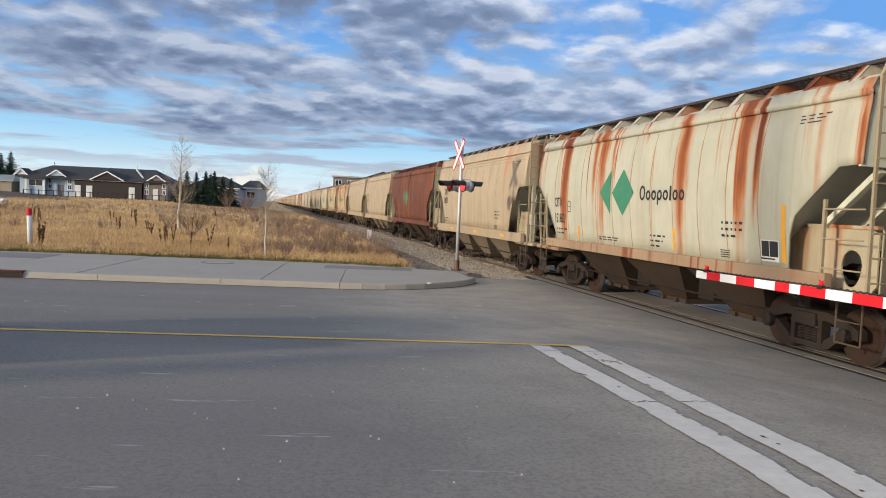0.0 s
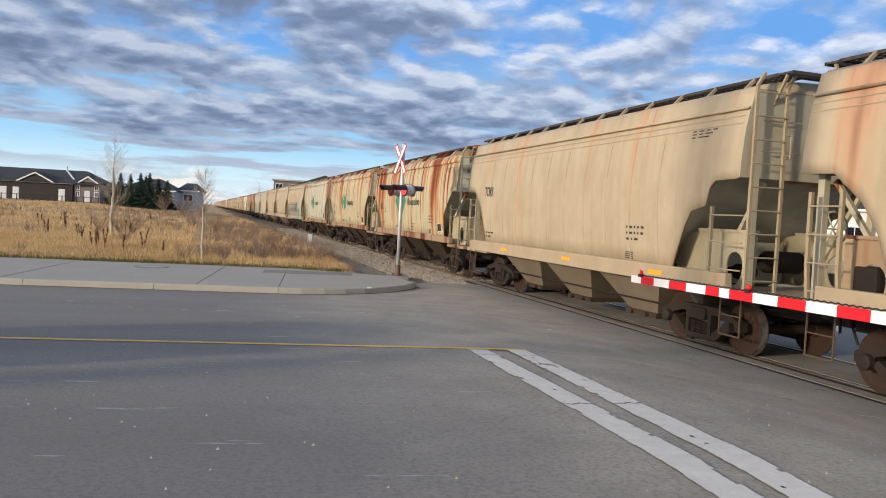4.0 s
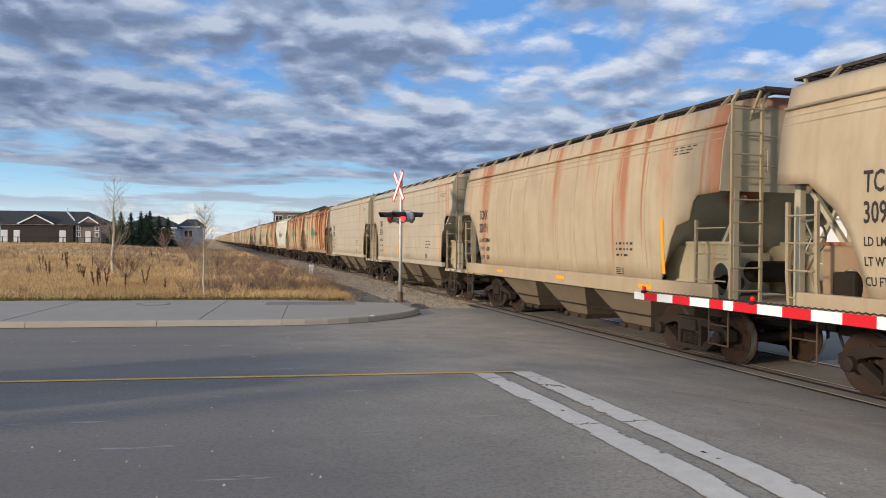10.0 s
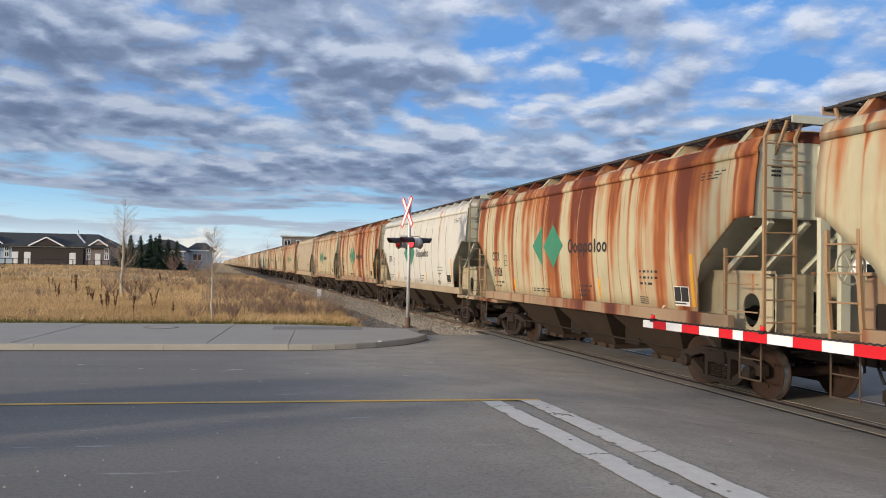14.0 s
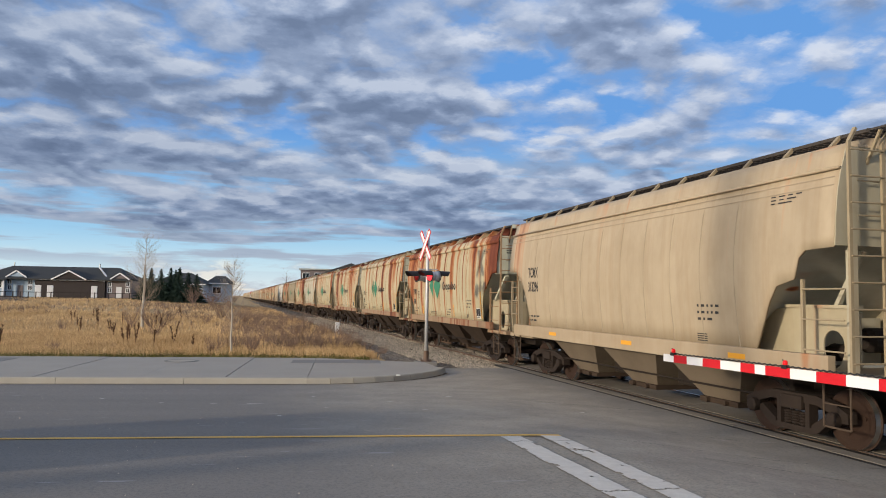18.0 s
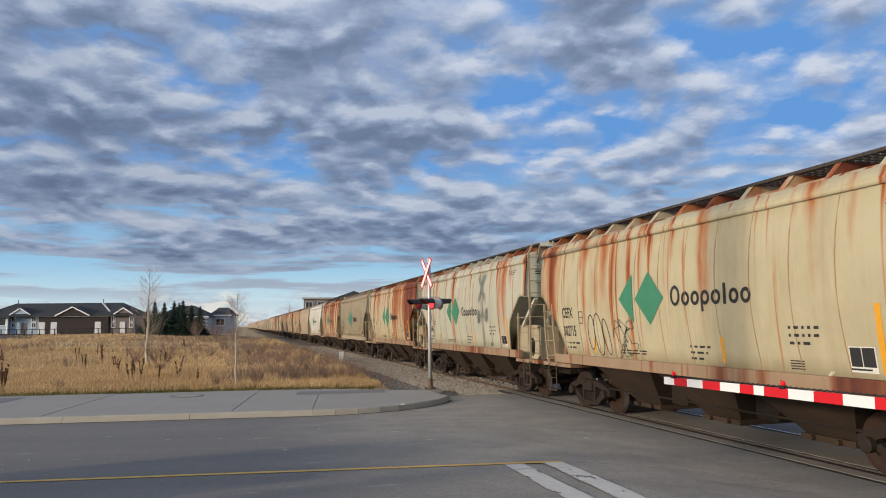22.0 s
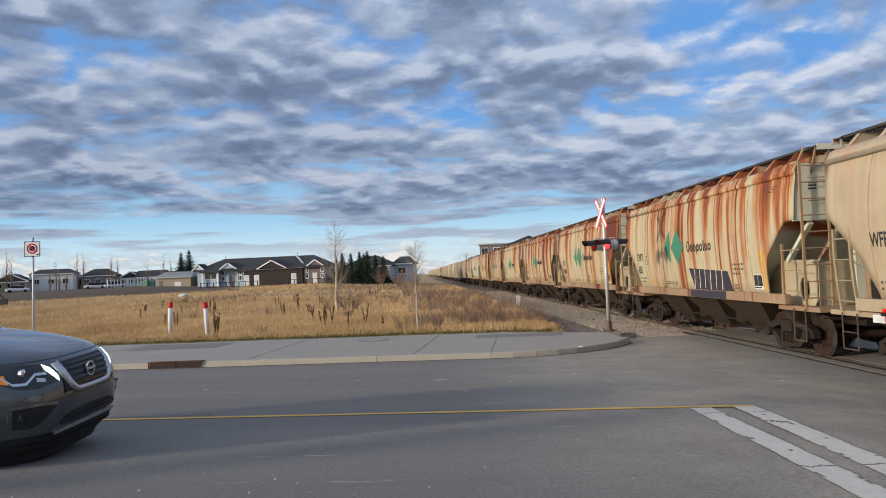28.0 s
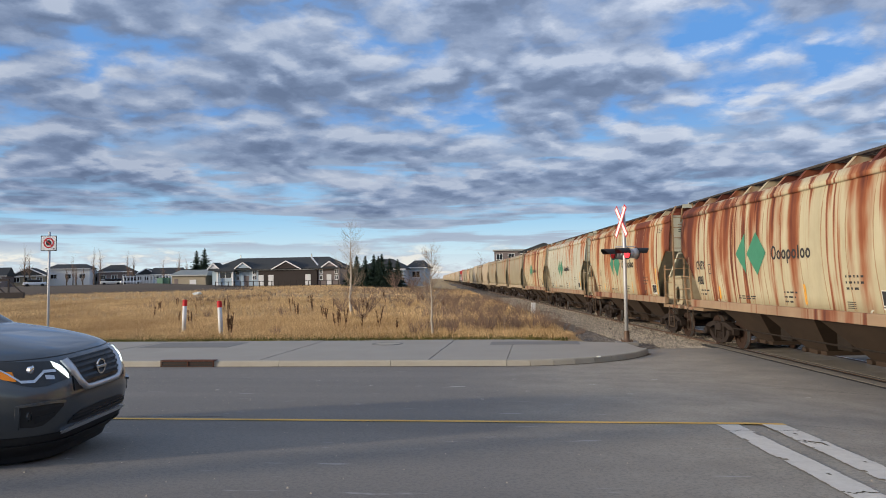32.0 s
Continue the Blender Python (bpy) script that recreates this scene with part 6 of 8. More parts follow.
def build_mast():
    mx, my = 2.67, 24.43
    bz = 0.10
    ob = thing("crossing_signal", "galvanised railway crossing mast with red-bordered crossbuck and flashing lamps", "crossing signal", m=turned(mx, my, bz))
    part("pole", lathe(bmesh.new(), [(0.058, 0.3), (0.057, 2.0), (0.055, 4.30), (0.03, 4.34)], "z", (0, 0, 0), 16), M["gal"], ob, "", True)
    bm = bmesh.new()
    lathe(bm, [(0.15, 0.02), (0.14, 0.05), (0.09, 0.09), (0.085, 0.34), (0.09, 0.36), (0.06, 0.37)], "z", (0, 0, 0), 12)
    part("pole_base", bm, M["rail"], ob, "weathered dark base", True)
    part("base_plate", bx(-0.34, 0.34, -0.30, 0.30, -0.12, 0.02, bevel=0.02), M["dark_slab"], ob)
    for x in (-0.15, 0.15):
        for y in (-0.15, 0.15):
            part("bolt", rod(bmesh.new(), (x, y, 0.0), (x, y, 0.09), 0.018, 6), M["rail"], ob)
    # crossbuck: the face looks along the road
    cb = new("crossbuck")
    cb.parent = ob
    cb.matrix_basis = pose(-0.09, 0, 3.83, 0, 0, -70)
    for sg in (-1, 1):
        bd = new("blade")
        bd.parent = cb
        bd.matrix_basis = pose(0, 0.012 * sg, 0, 0, sg * 52.0, 0)
        bm = bx(-0.60, 0.60, -0.004, 0.004, -0.10, 0.10, bevel=0.002)
        part("blade_border", bm, M["sign_red"], bd)
        bm = bmesh.new()
        box(bm, -0.56, 0.56, -0.0075, 0.0075, -0.06, 0.06)
        part("blade_face", bm, M["gate_white"], bd)
    # lamp cluster
    ax = Vector((0.45, -0.89, 0)).normalized()
    fw = Vector((-0.89, -0.45, 0)).normalized()
    part("crossarm", rod(bmesh.new(), ax * -0.42 + Vector((0, 0, 2.86)), ax * 0.42 + Vector((0, 0, 2.86)), 0.03, 10), M["gal"], ob)
    part("junction_box", bx(-0.11, 0.11, -0.11, 0.11, 2.78, 2.98, bevel=0.03), M["gal"], ob)
    part("cable_loop", rod(bmesh.new(), (-0.3, -0.05, 3.03), (0.34, 0.05, 3.03), 0.018, 8), M["gal"], ob)
    for i, (side, arm) in enumerate(((1, -0.40), (1, 0.40), (-1, -0.40), (-1, 0.40))):
        f = fw * side
        c = ax * arm + f * 0.16 + Vector((0, 0, 2.80))
        m = Matrix.Translation(c) @ f.to_track_quat("Z", "Y").to_matrix().to_4x4()
        lamp = new("flashing_lamp")
        lamp.parent = ob
        lamp.matrix_basis = m
        part("target_disc", lathe(bmesh.new(), [(0.02, -0.012), (0.185, -0.010), (0.19, 0.0), (0.185, 0.008), (0.02, 0.010)], "z", (0, 0, 0), 28), M["black"], lamp)
        part("lamp_housing", lathe(bmesh.new(), [(0.02, -0.20), (0.10, -0.19), (0.155, -0.12), (0.17, -0.012), (0.02, -0.012)], "z", (0, 0, 0), 20), M["gal"], lamp, "", True)
        part("lens", lathe(bmesh.new(), [(0.145, 0.01), (0.138, 0.03), (0.08, 0.05), (0.01, 0.056)], "z", (0, 0, 0), 20), M["lens_on"] if i in (1, 2) else M["lens_off"], lamp, "", True)
        # visor: an open half hood
        bm = bmesh.new()
        n, length = 12, 0.42
        rows = []
        inv = m.inverted().to_3x3()
        up = inv @ Vector((0, 0, 1))
        rt = up.cross(Vector((0, 0, 1)))
        for zz, fall in ((0.0, 0.0), (length, 0.05)):
            for rr in (0.175, 0.165):
                rows.append([bm.verts.new(up * (rr * math.cos(a)) + rt * (rr * math.sin(a)) + Vector((0, 0, zz * (0.55 + 0.45 * math.cos(a * 0.9)) + 0.005))) for a in [radians(-88 + 176 * k / (n - 1)) for k in range(n)]])
        for k in range(n - 1):
            bm.faces.new((rows[0][k], rows[0][k + 1], rows[2][k + 1], rows[2][k]))
            bm.faces.new((rows[1][k], rows[3][k], rows[3][k + 1], rows[1][k + 1]))
            bm.faces.new((rows[2][k], rows[2][k + 1], rows[3][k + 1], rows[3][k]))
        part("visor", bm, M["black"], lamp)


def build_gate():
    tip, far = Vector((5.30, 11.92, 1.25)), Vector((6.34, 7.20, 1.255))
    d = (far - tip).normalized()
    ang = math.degrees(math.atan2(d.y, d.x))
    ob = thing("crossing_gate", "lowered red and white striped crossing gate arm with red lamps", "crossing gate", m=pose(*tip, 0, 0, ang))
    edges = [0.0, 0.27, 0.60, 0.98, 1.38, 1.80, 2.08, 2.28, 2.72, 3.15, 3.6, 4.05, 4.5, 4.95, 5.4, 5.85, 6.3, 6.75, 7.2, 7.7]
    for i, (a, b) in enumerate(zip(edges, edges[1:])):
        h0, h1 = (0.060 + 0.0025 * s for s in (a, b))
        bm = bmesh.new()
        prism(bm, [(a, -h0), (b, -h1), (b, h1), (a, h0)], "y", -0.02, 0.02)
        bmesh.ops.recalc_face_normals(bm, faces=bm.faces)
        part("red_stripe" if i % 2 else "white_stripe", bm, M["gate_red"] if i % 2 else M["gate_white"], ob)
    for s in (0.24, 2.62, 5.2):
        lm = new("gate_lamp")
        lm.parent = ob
        lm.matrix_basis = pose(s, 0, 0.066 + 0.0025 * s)
        part("bracket", bx(-0.045, 0.045, -0.035, 0.035, -0.02, 0.03, bevel=0.006), M["black"], lm)
        part("lens", lathe(bmesh.new(), [(0.02, 0.03), (0.032, 0.032), (0.034, 0.06), (0.028, 0.085), (0.01, 0.095)], "z", (0, 0, 0), 14), M["lens_on_dim"], lm, "", True)
        part("guard", rod(bmesh.new(), (-0.04, 0.04, 0.02), (-0.04, 0.0, 0.10), 0.008, 6), M["black"], lm)
    bm = bmesh.new()
    for i in range(150):
        s = 0.3 + i * 0.05
        z = 0.070 + 0.0025 * s
        rod(bm, (s, 0, z + (0.016 if i % 2 else 0.0)), (s + 0.05, 0, z + (0.0 if i % 2 else 0.016)), 0.011, 5)
    part("coiled_cable", bm, M["black"], ob)
    # mechanism and mast, past the road's near edge
    part("arm_bracket", bx(7.6, 8.3, -0.08, 0.08, -0.13, 0.13, bevel=0.02), M["gal"], ob)
    part("drive_box", bx(8.0, 8.7, -0.30, 0.30, -0.75, 0.15, bevel=0.03), M["gal"], ob)
    part("mast", rod(bmesh.new(), (8.9, 0, -1.2), (8.9, 0, 3.0), 0.07, 14), M["gal"], ob)
    part("counterweight", bx(8.8, 9.5, -0.05, 0.05, -0.22, 0.12, bevel=0.02), M["black"], ob)


def build_posts():
    for x, y, lean in ((-14.95, 30.1, (2.5, 4.0)), (-12.5, 28.3, (1.0, -2.5))):
        ob = thing("marker_post", "white utility marker post with a red cap in grass", "marker post", "utility marker posts", m=pose(x, y, field_z(x, y) - 0.02, lean[0], lean[1], 0))
        part("tube", lathe(bmesh.new(), [(0.085, 0.0), (0.085, 1.14), (0.02, 1.145)], "z", (0, 0, 0), 16), M["hydrant_white"], ob, "", True)
        part("cap", lathe(bmesh.new(), [(0.087, 1.12), (0.097, 1.125), (0.097, 1.36), (0.07, 1.38), (0.02, 1.385)], "z", (0, 0, 0), 16), M["sign_red"], ob, "red cap")
    x, y = -0.40, 45.8
    ob = thing("track_marker", "short weathered white marker board beside the ballast", "marker post", m=pose(x, y, field_z(x, y) - 0.05, 0, 0, 10))
    part("board", bx(-0.13, 0.13, -0.03, 0.03, 0.0, 0.80, bevel=0.015), M["hydrant_white"], ob)
    part("stake", bx(-0.03, 0.03, 0.03, 0.07, -0.1, 0.62), M["trunk"], ob)
    # parking sign
    x, y = -14.70, 20.9
    ob = thing("parking_sign", "square no-stopping sign on a galvanised pole", "road sign", m=pose(x, y, 0.145, 0, 0.9, 12))
    part("pole", lathe(bmesh.new(), [(0.035, 0.0), (0.035, 3.68), (0.01, 3.69)], "z", (0, 0.03, 0), 12), M["gal"], ob, "", True)
    zc, hs = 3.33, 0.21
    sg = new("sign_plate")
    sg.parent = ob
    sg.matrix_basis = pose(0, -0.02, zc)
    part("plate_edge", bx(-hs - 0.02, hs + 0.02, -0.005, 0.005, -hs - 0.02, hs + 0.02, bevel=0.004), M["black"], sg)
    part("plate_face", bx(-hs, hs, -0.0075, 0.0, -hs, hs), M["gate_white"], sg)
    part("red_ring", lathe(bmesh.new(), [(0.115, -0.012), (0.155, -0.012), (0.155, -0.008), (0.115, -0.008)], "y", (0, 0, 0.01), 32, True), M["sign_red"], sg)
    part("octagon", prism(bmesh.new(), [(0.085 * math.cos(radians(22.5 + 45 * i)), 0.01 + 0.085 * math.sin(radians(22.5 + 45 * i))) for i in range(8)], "y", -0.011, -0.008), M["ink"], sg)
    part("slash", prism(bmesh.new(), [(-0.09, 0.115), (-0.11, 0.095), (0.09, -0.095), (0.11, -0.075)], "y", -0.014, -0.0115), M["sign_red"], sg)
    part("arrow", bx(0.13, 0.18, -0.011, -0.008, -0.185, -0.155), M["ink"], sg)
    # kerb inlet
    ob = thing("storm_drain", "rusted iron storm drain inlet set in the kerb", "storm drain", m=turned(-9.3, CURB_Y - 0.035))
    # solid black block in place of the inlet's shaded hollow
    part("opening", bx(-0.70, 0.70, 0.0, 0.18, -0.02, 0.142), M["black"], ob)
    for z in (0.0, 0.07, 0.138):
        part("bar", bx(-0.74, 0.74, -0.02, 0.0, z, z + 0.013, bevel=0.003), M["rust_iron"], ob)
    for px in (-0.74, 0.0, 0.71):
        part("upright", bx(px, px + 0.03, -0.02, 0.0, 0.0, 0.15), M["rust_iron"], ob)
    part("top_plate", bx(-0.75, 0.75, -0.02, 0.22, 0.157, 0.172, bevel=0.004), M["rust_iron"], ob)
    # valve cover on the sidewalk
    ob = thing("manhole_cover", "sandy round utility cover flush in the sidewalk", "manhole cover", m=turned(-4.9, 23.7, 0.155))
    part("rim", lathe(bmesh.new(), [(0.40, 0.0), (0.50, 0.0), (0.50, 0.012), (0.40, 0.012)], "z", (0, 0, 0), 28, True), M["dark_slab"], ob)
    part("lid", lathe(bmesh.new(), [(0.02, 0.0), (0.40, 0.0), (0.40, 0.009), (0.02, 0.010)], "z", (0, 0, 0), 28), M["curb"], ob)
    # litter on the kerb and in the field
    def scrap(name, label, x, y, z, s, seed):
        random.seed(seed)
        bm = bmesh.new()
        bmesh.ops.create_icosphere(bm, subdivisions=2, radius=s)
        for v in bm.verts:
            v.co *= random.uniform(0.6, 1.25)
            v.co.z = abs(v.co.z) * 0.55
        ob = part(name, bm, M["white_mark"], None)
        ob.matrix_basis = turned(x, y, z, seed * 40)
        tagged(ob, label, "litter")
    scrap("paper_scrap", "crumpled white paper scrap on the kerb corner", 1.42, 19.62, 0.15, 0.06, 3)
    scrap("plastic_bag", "crumpled white plastic bag in the dry field", -39.5, 83.0, field_z(-39.5, 83.0) + 0.05, 0.55, 5)
    # unseen steel pole, added to cast the soft shade band on the train
    d = Vector((-SUN_DIR.x, -SUN_DIR.y, 0)).normalized()
    p = on_track(11.05, TRACK - 1.6) + d * 21
    ob = thing("power_pole", "tall unseen pole added to cast a shade band on the train", "utility pole", m=turned(p.x, p.y, 0.3))
    part("shaft", lathe(bmesh.new(), [(0.33, 0.0), (0.32, 5.0), (0.27, 12.0), (0.02, 12.1)], "z", (0, 0, 0), 16), M["gal"], ob, "", True)


M["lens_on_dim"] = glow("red_gate_lens", (0.75, 0.01, 0.015), 0.25)
build_mast()
build_gate()
build_posts()


# ---- parked car ----
def build_suv():
    rows = [  # height, front end, rear end, half width, corner power
        (0.13, -0.26, -4.80, 0.88, 4.2), (0.26, -0.12, -4.90, 0.94, 4.4), (0.36, -0.06, -4.96, 0.96, 4.5), (0.45, -0.03, -4.97, 0.965, 4.6), (0.62, 0.0, -5.0, 0.98, 4.6), (0.80, -0.02, -5.0, 0.985, 4.4),
        (0.95, -0.07, -4.98, 0.975, 4.0), (1.05, -0.14, -4.95, 0.955, 3.7), (1.11, -0.22, -4.93, 0.93, 3.5), (1.16, -0.36, -4.9, 0.895, 3.4), (1.21, -0.56, -4.9, 0.85, 3.4), (1.26, -0.82, -4.9, 0.80, 3.4), (1.30, -1.10, -4.9, 0.75, 3.4), (1.33, -1.42, -4.9, 0.70, 3.4)]
    hs = [r[0] for r in rows]

    def ring(z):
        v = [float(np.interp(z, hs, [r[i] for r in rows])) for i in range(1, 5)]
        return v

    def at(z, th, off=0.0):
        f, r, w, p = ring(z)
        a, c = (f - r) / 2, (f + r) / 2
        cs, sn = math.cos(radians(th)), math.sin(radians(th))
        x = c + a * math.copysign(abs(cs) ** (2 / p), cs)
        y = w * math.copysign(abs(sn) ** (2 / p), sn)
        n = Vector((math.copysign(abs(cs) ** (2 - 2 / p), cs) / a, math.copysign(abs(sn) ** (2 - 2 / p), sn) / w, 0)).normalized()
        return Vector((x, y, z)) + n * off

    ths = [-180, -150, -120, -100, -92, -90, -88, -84, -80, -76, -72, -68, -64, -60, -56, -52, -48, -44, -40, -36, -32, -28, -24, -20, -16, -12, -9, -6, -3, -1, 0]
    ths = ths + [-t for t in ths[-2:0:-1]]
    ob = thing("suv", "grey metallic sport utility vehicle waiting on the road", "car", m=pose(-4.57, 7.45, road_z(-5.2, 7.45) - 0.004, 3.0, 0.0, 2.2))
    bm = bmesh.new()
    rings = [[bm.verts.new(at(z, t)) for t in ths] for z in (0.13, 0.19, 0.26, 0.31, 0.36, 0.41, 0.45, 0.53, 0.62, 0.71, 0.80, 0.88, 0.95, 1.0, 1.05, 1.08, 1.11, 1.135, 1.16, 1.185, 1.21, 1.235, 1.26, 1.28, 1.30, 1.33)]
    for a, b in zip(rings, rings[1:]):
        for i in range(len(ths)):
            j = (i + 1) % len(ths)
            bm.faces.new((a[i], a[j], b[j], b[i]))
    bm.faces.new(rings[0][::-1])
    bm.faces.new(rings[-1])
    for f in bm.faces:
        f.material_index = 1 if f.calc_center_median().z < 0.355 else 0
    body = part("body", bm, [M["carpaint"], M["trim"]], ob, "", True)

    def patch(name, mat, th0, th1, lo, hi, off=0.008, n=14, rows_=4, label="", parent=None):
        """A panel that lies on the body between two bearings; lo and hi give heights along it from 0 to 1."""
        bm = bmesh.new()
        g = []
        for i in range(n + 1):
            f = i / n
            th = th0 + (th1 - th0) * f
            z0, z1 = (v(f) if callable(v) else v for v in (lo, hi))
            g.append([bm.verts.new(at(z0 + (z1 - z0) * k / rows_, th, off)) for k in range(rows_ + 1)] + [bm.verts.new(at(z1, th, -0.02)), bm.verts.new(at(z0, th, -0.02))])
        m = len(g[0])
        for a, b in zip(g, g[1:]):
            for k in range(m):
                bm.faces.new((a[k], b[k], b[(k + 1) % m], a[(k + 1) % m]))
        bm.faces.new(g[0][::-1])
        bm.faces.new(g[-1])
        bmesh.ops.recalc_face_normals(bm, faces=bm.faces)
        return part(name, bm, mat, parent or ob, label, False)

    it = lambda *v: (lambda f: float(np.interp(f, [i / (len(v) - 1) for i in range(len(v))], v)))
    # grille with its bright frame
    gr = patch("grille", M["trim"], -10.5, 10.5, 0.73, 1.03, 0.012)
    for z in (0.79, 0.845, 0.90, 0.955, 1.0):
        w = 10.4 - (1.03 - z) * 22
        patch("grille_bar", M["black_gloss"], -w, w, z - 0.012, z + 0.012, 0.022, 12, 1, parent=gr)
    for sg in (-1, 1):
        bm = bmesh.new()
        pts = [(sg * 12.8, 1.04, 0.085), (sg * 10.0, 0.93, 0.08), (sg * 6.5, 0.80, 0.075), (sg * 4.3, 0.75, 0.065), (sg * 3.2, 0.735, 0.06), (0, 0.73, 0.055)]
        fine = []
        for (t0, z0, w0), (t1, z1, w1) in zip(pts, pts[1:]):
            for k in range(5):
                f = k / 5
                fine.append((t0 + (t1 - t0) * f, z0 + (z1 - z0) * f, w0 + (w1 - w0) * f))
        fine.append(pts[-1])
        sec = []
        for i, (t, z, w) in enumerate(fine):
            p, q = fine[max(0, i - 1)], fine[min(len(fine) - 1, i + 1)]
            tang = (at(q[1], q[0]) - at(p[1], p[0])).normalized()
            nrm = (at(z, t, 0.1) - at(z, t)).normalized()
            cr = tang.cross(nrm).normalized()
            c = at(z, t)
            sec.append([bm.verts.new(c + cr * u * w / 2 + nrm * h) for u, h in ((-1, 0.004), (-0.8, 0.035), (0.0, 0.042), (0.8, 0.035), (1, 0.004))])
        for a, b in zip(sec, sec[1:]):
            for k in range(4):
                bm.faces.new((a[k], b[k], b[k + 1], a[k + 1]))
        bmesh.ops.recalc_face_normals(bm, faces=bm.faces)
        part("grille_frame", bm, M["silver"], gr, "bright grille frame", True)
    # round badge with a bar
    c = at(0.895, 0, 0.03)
    part("badge_ring", lathe(bmesh.new(), [(0.062, 0.0), (0.078, 0.0), (0.078, 0.014), (0.062, 0.014)], "x", c, 28, True), M["chrome"], gr)
    part("badge_bar", bx(c.x, c.x + 0.018, -0.085, 0.085, c.z - 0.014, c.z + 0.014, bevel=0.004), M["chrome"], gr)
    for sg in (-1, 1):
        hl = patch("headlight", M["lamp_dark"], sg * 12.5, sg * 56, it(0.86, 0.845, 0.825, 0.825, 0.85, 0.93, 1.03), it(0.90, 1.035, 1.045, 1.055, 1.06, 1.065, 1.065), 0.012)
        patch("led_strip", M["led"], sg * 13.5, sg * 20.5, it(0.86, 0.92, 0.985), it(0.91, 1.0, 1.035), 0.022, 8, 1, "lit daytime running light", hl)
        patch("chrome_strip", M["chrome"], sg * 20.5, sg * 53, it(0.94, 0.945, 0.865, 0.87, 0.99, 1.02), it(0.965, 0.97, 0.89, 0.895, 1.012, 1.04), 0.022, 20, 1, "", hl)
        patch("reflector", M["silver"], sg * 22, sg * 27, it(0.875, 0.885), it(0.91, 0.925), 0.018, 4, 1, "", hl)
        patch("amber_lens", M["amber"], sg * 42, sg * 52.5, it(0.885, 0.91, 0.975), it(0.975, 0.985, 1.008), 0.019, 8, 1, "amber side lens", hl)
        p = at(0.975, sg * 33, 0.0)
        part("projector", lathe(bmesh.new(), [(0.01, -0.02), (0.04, -0.02), (0.045, 0.016), (0.03, 0.024), (0.01, 0.026)], "x", p, 18), M["chrome"], hl)
        fg = patch("fog_lamp_recess", M["trim"], sg * 18.5, sg * 43.5, it(0.615, 0.52, 0.455, 0.445, 0.455), it(0.645, 0.655, 0.655, 0.65, 0.645), 0.004)
        patch("fog_recess_rim", M["carpaint"], sg * 17.5, sg * 45, it(0.645, 0.657, 0.657, 0.652, 0.647), it(0.67, 0.68, 0.68, 0.675, 0.665), 0.024, 14, 1, "", fg)
        patch("fog_recess_rim", M["carpaint"], sg * 43.8, sg * 46, it(0.44, 0.44), it(0.665, 0.66), 0.022, 4, 3, "", fg)
        p = at(0.56, sg * 39, 0.012)
        part("fog_lamp", lathe(bmesh.new(), [(0.01, 0.0), (0.045, 0.0), (0.04, 0.012), (0.01, 0.016)], "x", p, 16), M["lamp_dark"], fg)
        patch("fog_lamp_bezel", M["black_gloss"], sg * 24, sg * 36, it(0.53, 0.48), it(0.57, 0.55), 0.014, 4, 1, "", fg)
    patch("lower_intake", M["trim"], -14, 14, it(0.42, 0.41, 0.41, 0.41, 0.42), it(0.45, 0.52, 0.535, 0.52, 0.45), 0.008)
    for z in (0.445, 0.48):
        patch("intake_slat", M["black_gloss"], -11, 11, z, z + 0.012, 0.016, 10, 1)
    patch("skid_strip", M["silver"], -18, 18, it(0.335, 0.355, 0.36, 0.355, 0.335), it(0.365, 0.395, 0.40, 0.395, 0.365), 0.026)
    patch("lower_lip", M["trim"], -62, 62, 0.09, 0.355, 0.012, 30)
    patch("lip_ridge", M["trim"], -60, 60, 0.255, 0.275, 0.03, 30, 1)
    patch("hood_seam", M["trim"], -70, 70, 1.066, 1.071, 0.004, 40, 1)
    patch("bumper_seam", M["trim"], -66, -52, it(0.70, 0.88), it(0.705, 0.885), 0.003, 8, 1)
    # cabin
    cab = [(1.22, -1.16, -4.85, 0.90), (1.37, -1.42, -4.78, 0.86), (1.55, -1.75, -4.66, 0.79), (1.70, -2.08, -4.52, 0.70), (1.775, -2.5, -4.3, 0.60)]
    bm = bmesh.new()
    rg = []
    for z, f, r, w in cab:
        a, cx = (f - r) / 2, (f + r) / 2
        rg.append([bm.verts.new((cx + a * math.copysign(abs(math.cos(radians(t))) ** 0.45, math.cos(radians(t))), w * math.copysign(abs(math.sin(radians(t))) ** 0.45, math.sin(radians(t))), z)) for t in range(-180, 180, 10)])
    for k, (a, b) in enumerate(zip(rg, rg[1:])):
        for i in range(36):
            f = bm.faces.new((a[i], a[(i + 1) % 36], b[(i + 1) % 36], b[i]))
            f.material_index = 0 if k < 3 and (i % 36) not in (13, 14, 21, 22, 4, 31, 0, 35) else 1
    f = bm.faces.new(rg[-1])
    f.material_index = 1
    part("cabin", bm, [M["glass_dark"], M["carpaint"]], ob, "dark glazed cabin", True)
    part("wiper", rod(bmesh.new(), (-1.10, -0.72, 1.325), (-1.28, 0.1, 1.385), 0.012, 6), M["trim"], ob)
    part("washer_nozzle", bx(-1.0, -0.94, -0.36, -0.26, 1.285, 1.305, bevel=0.005), M["trim"], ob)
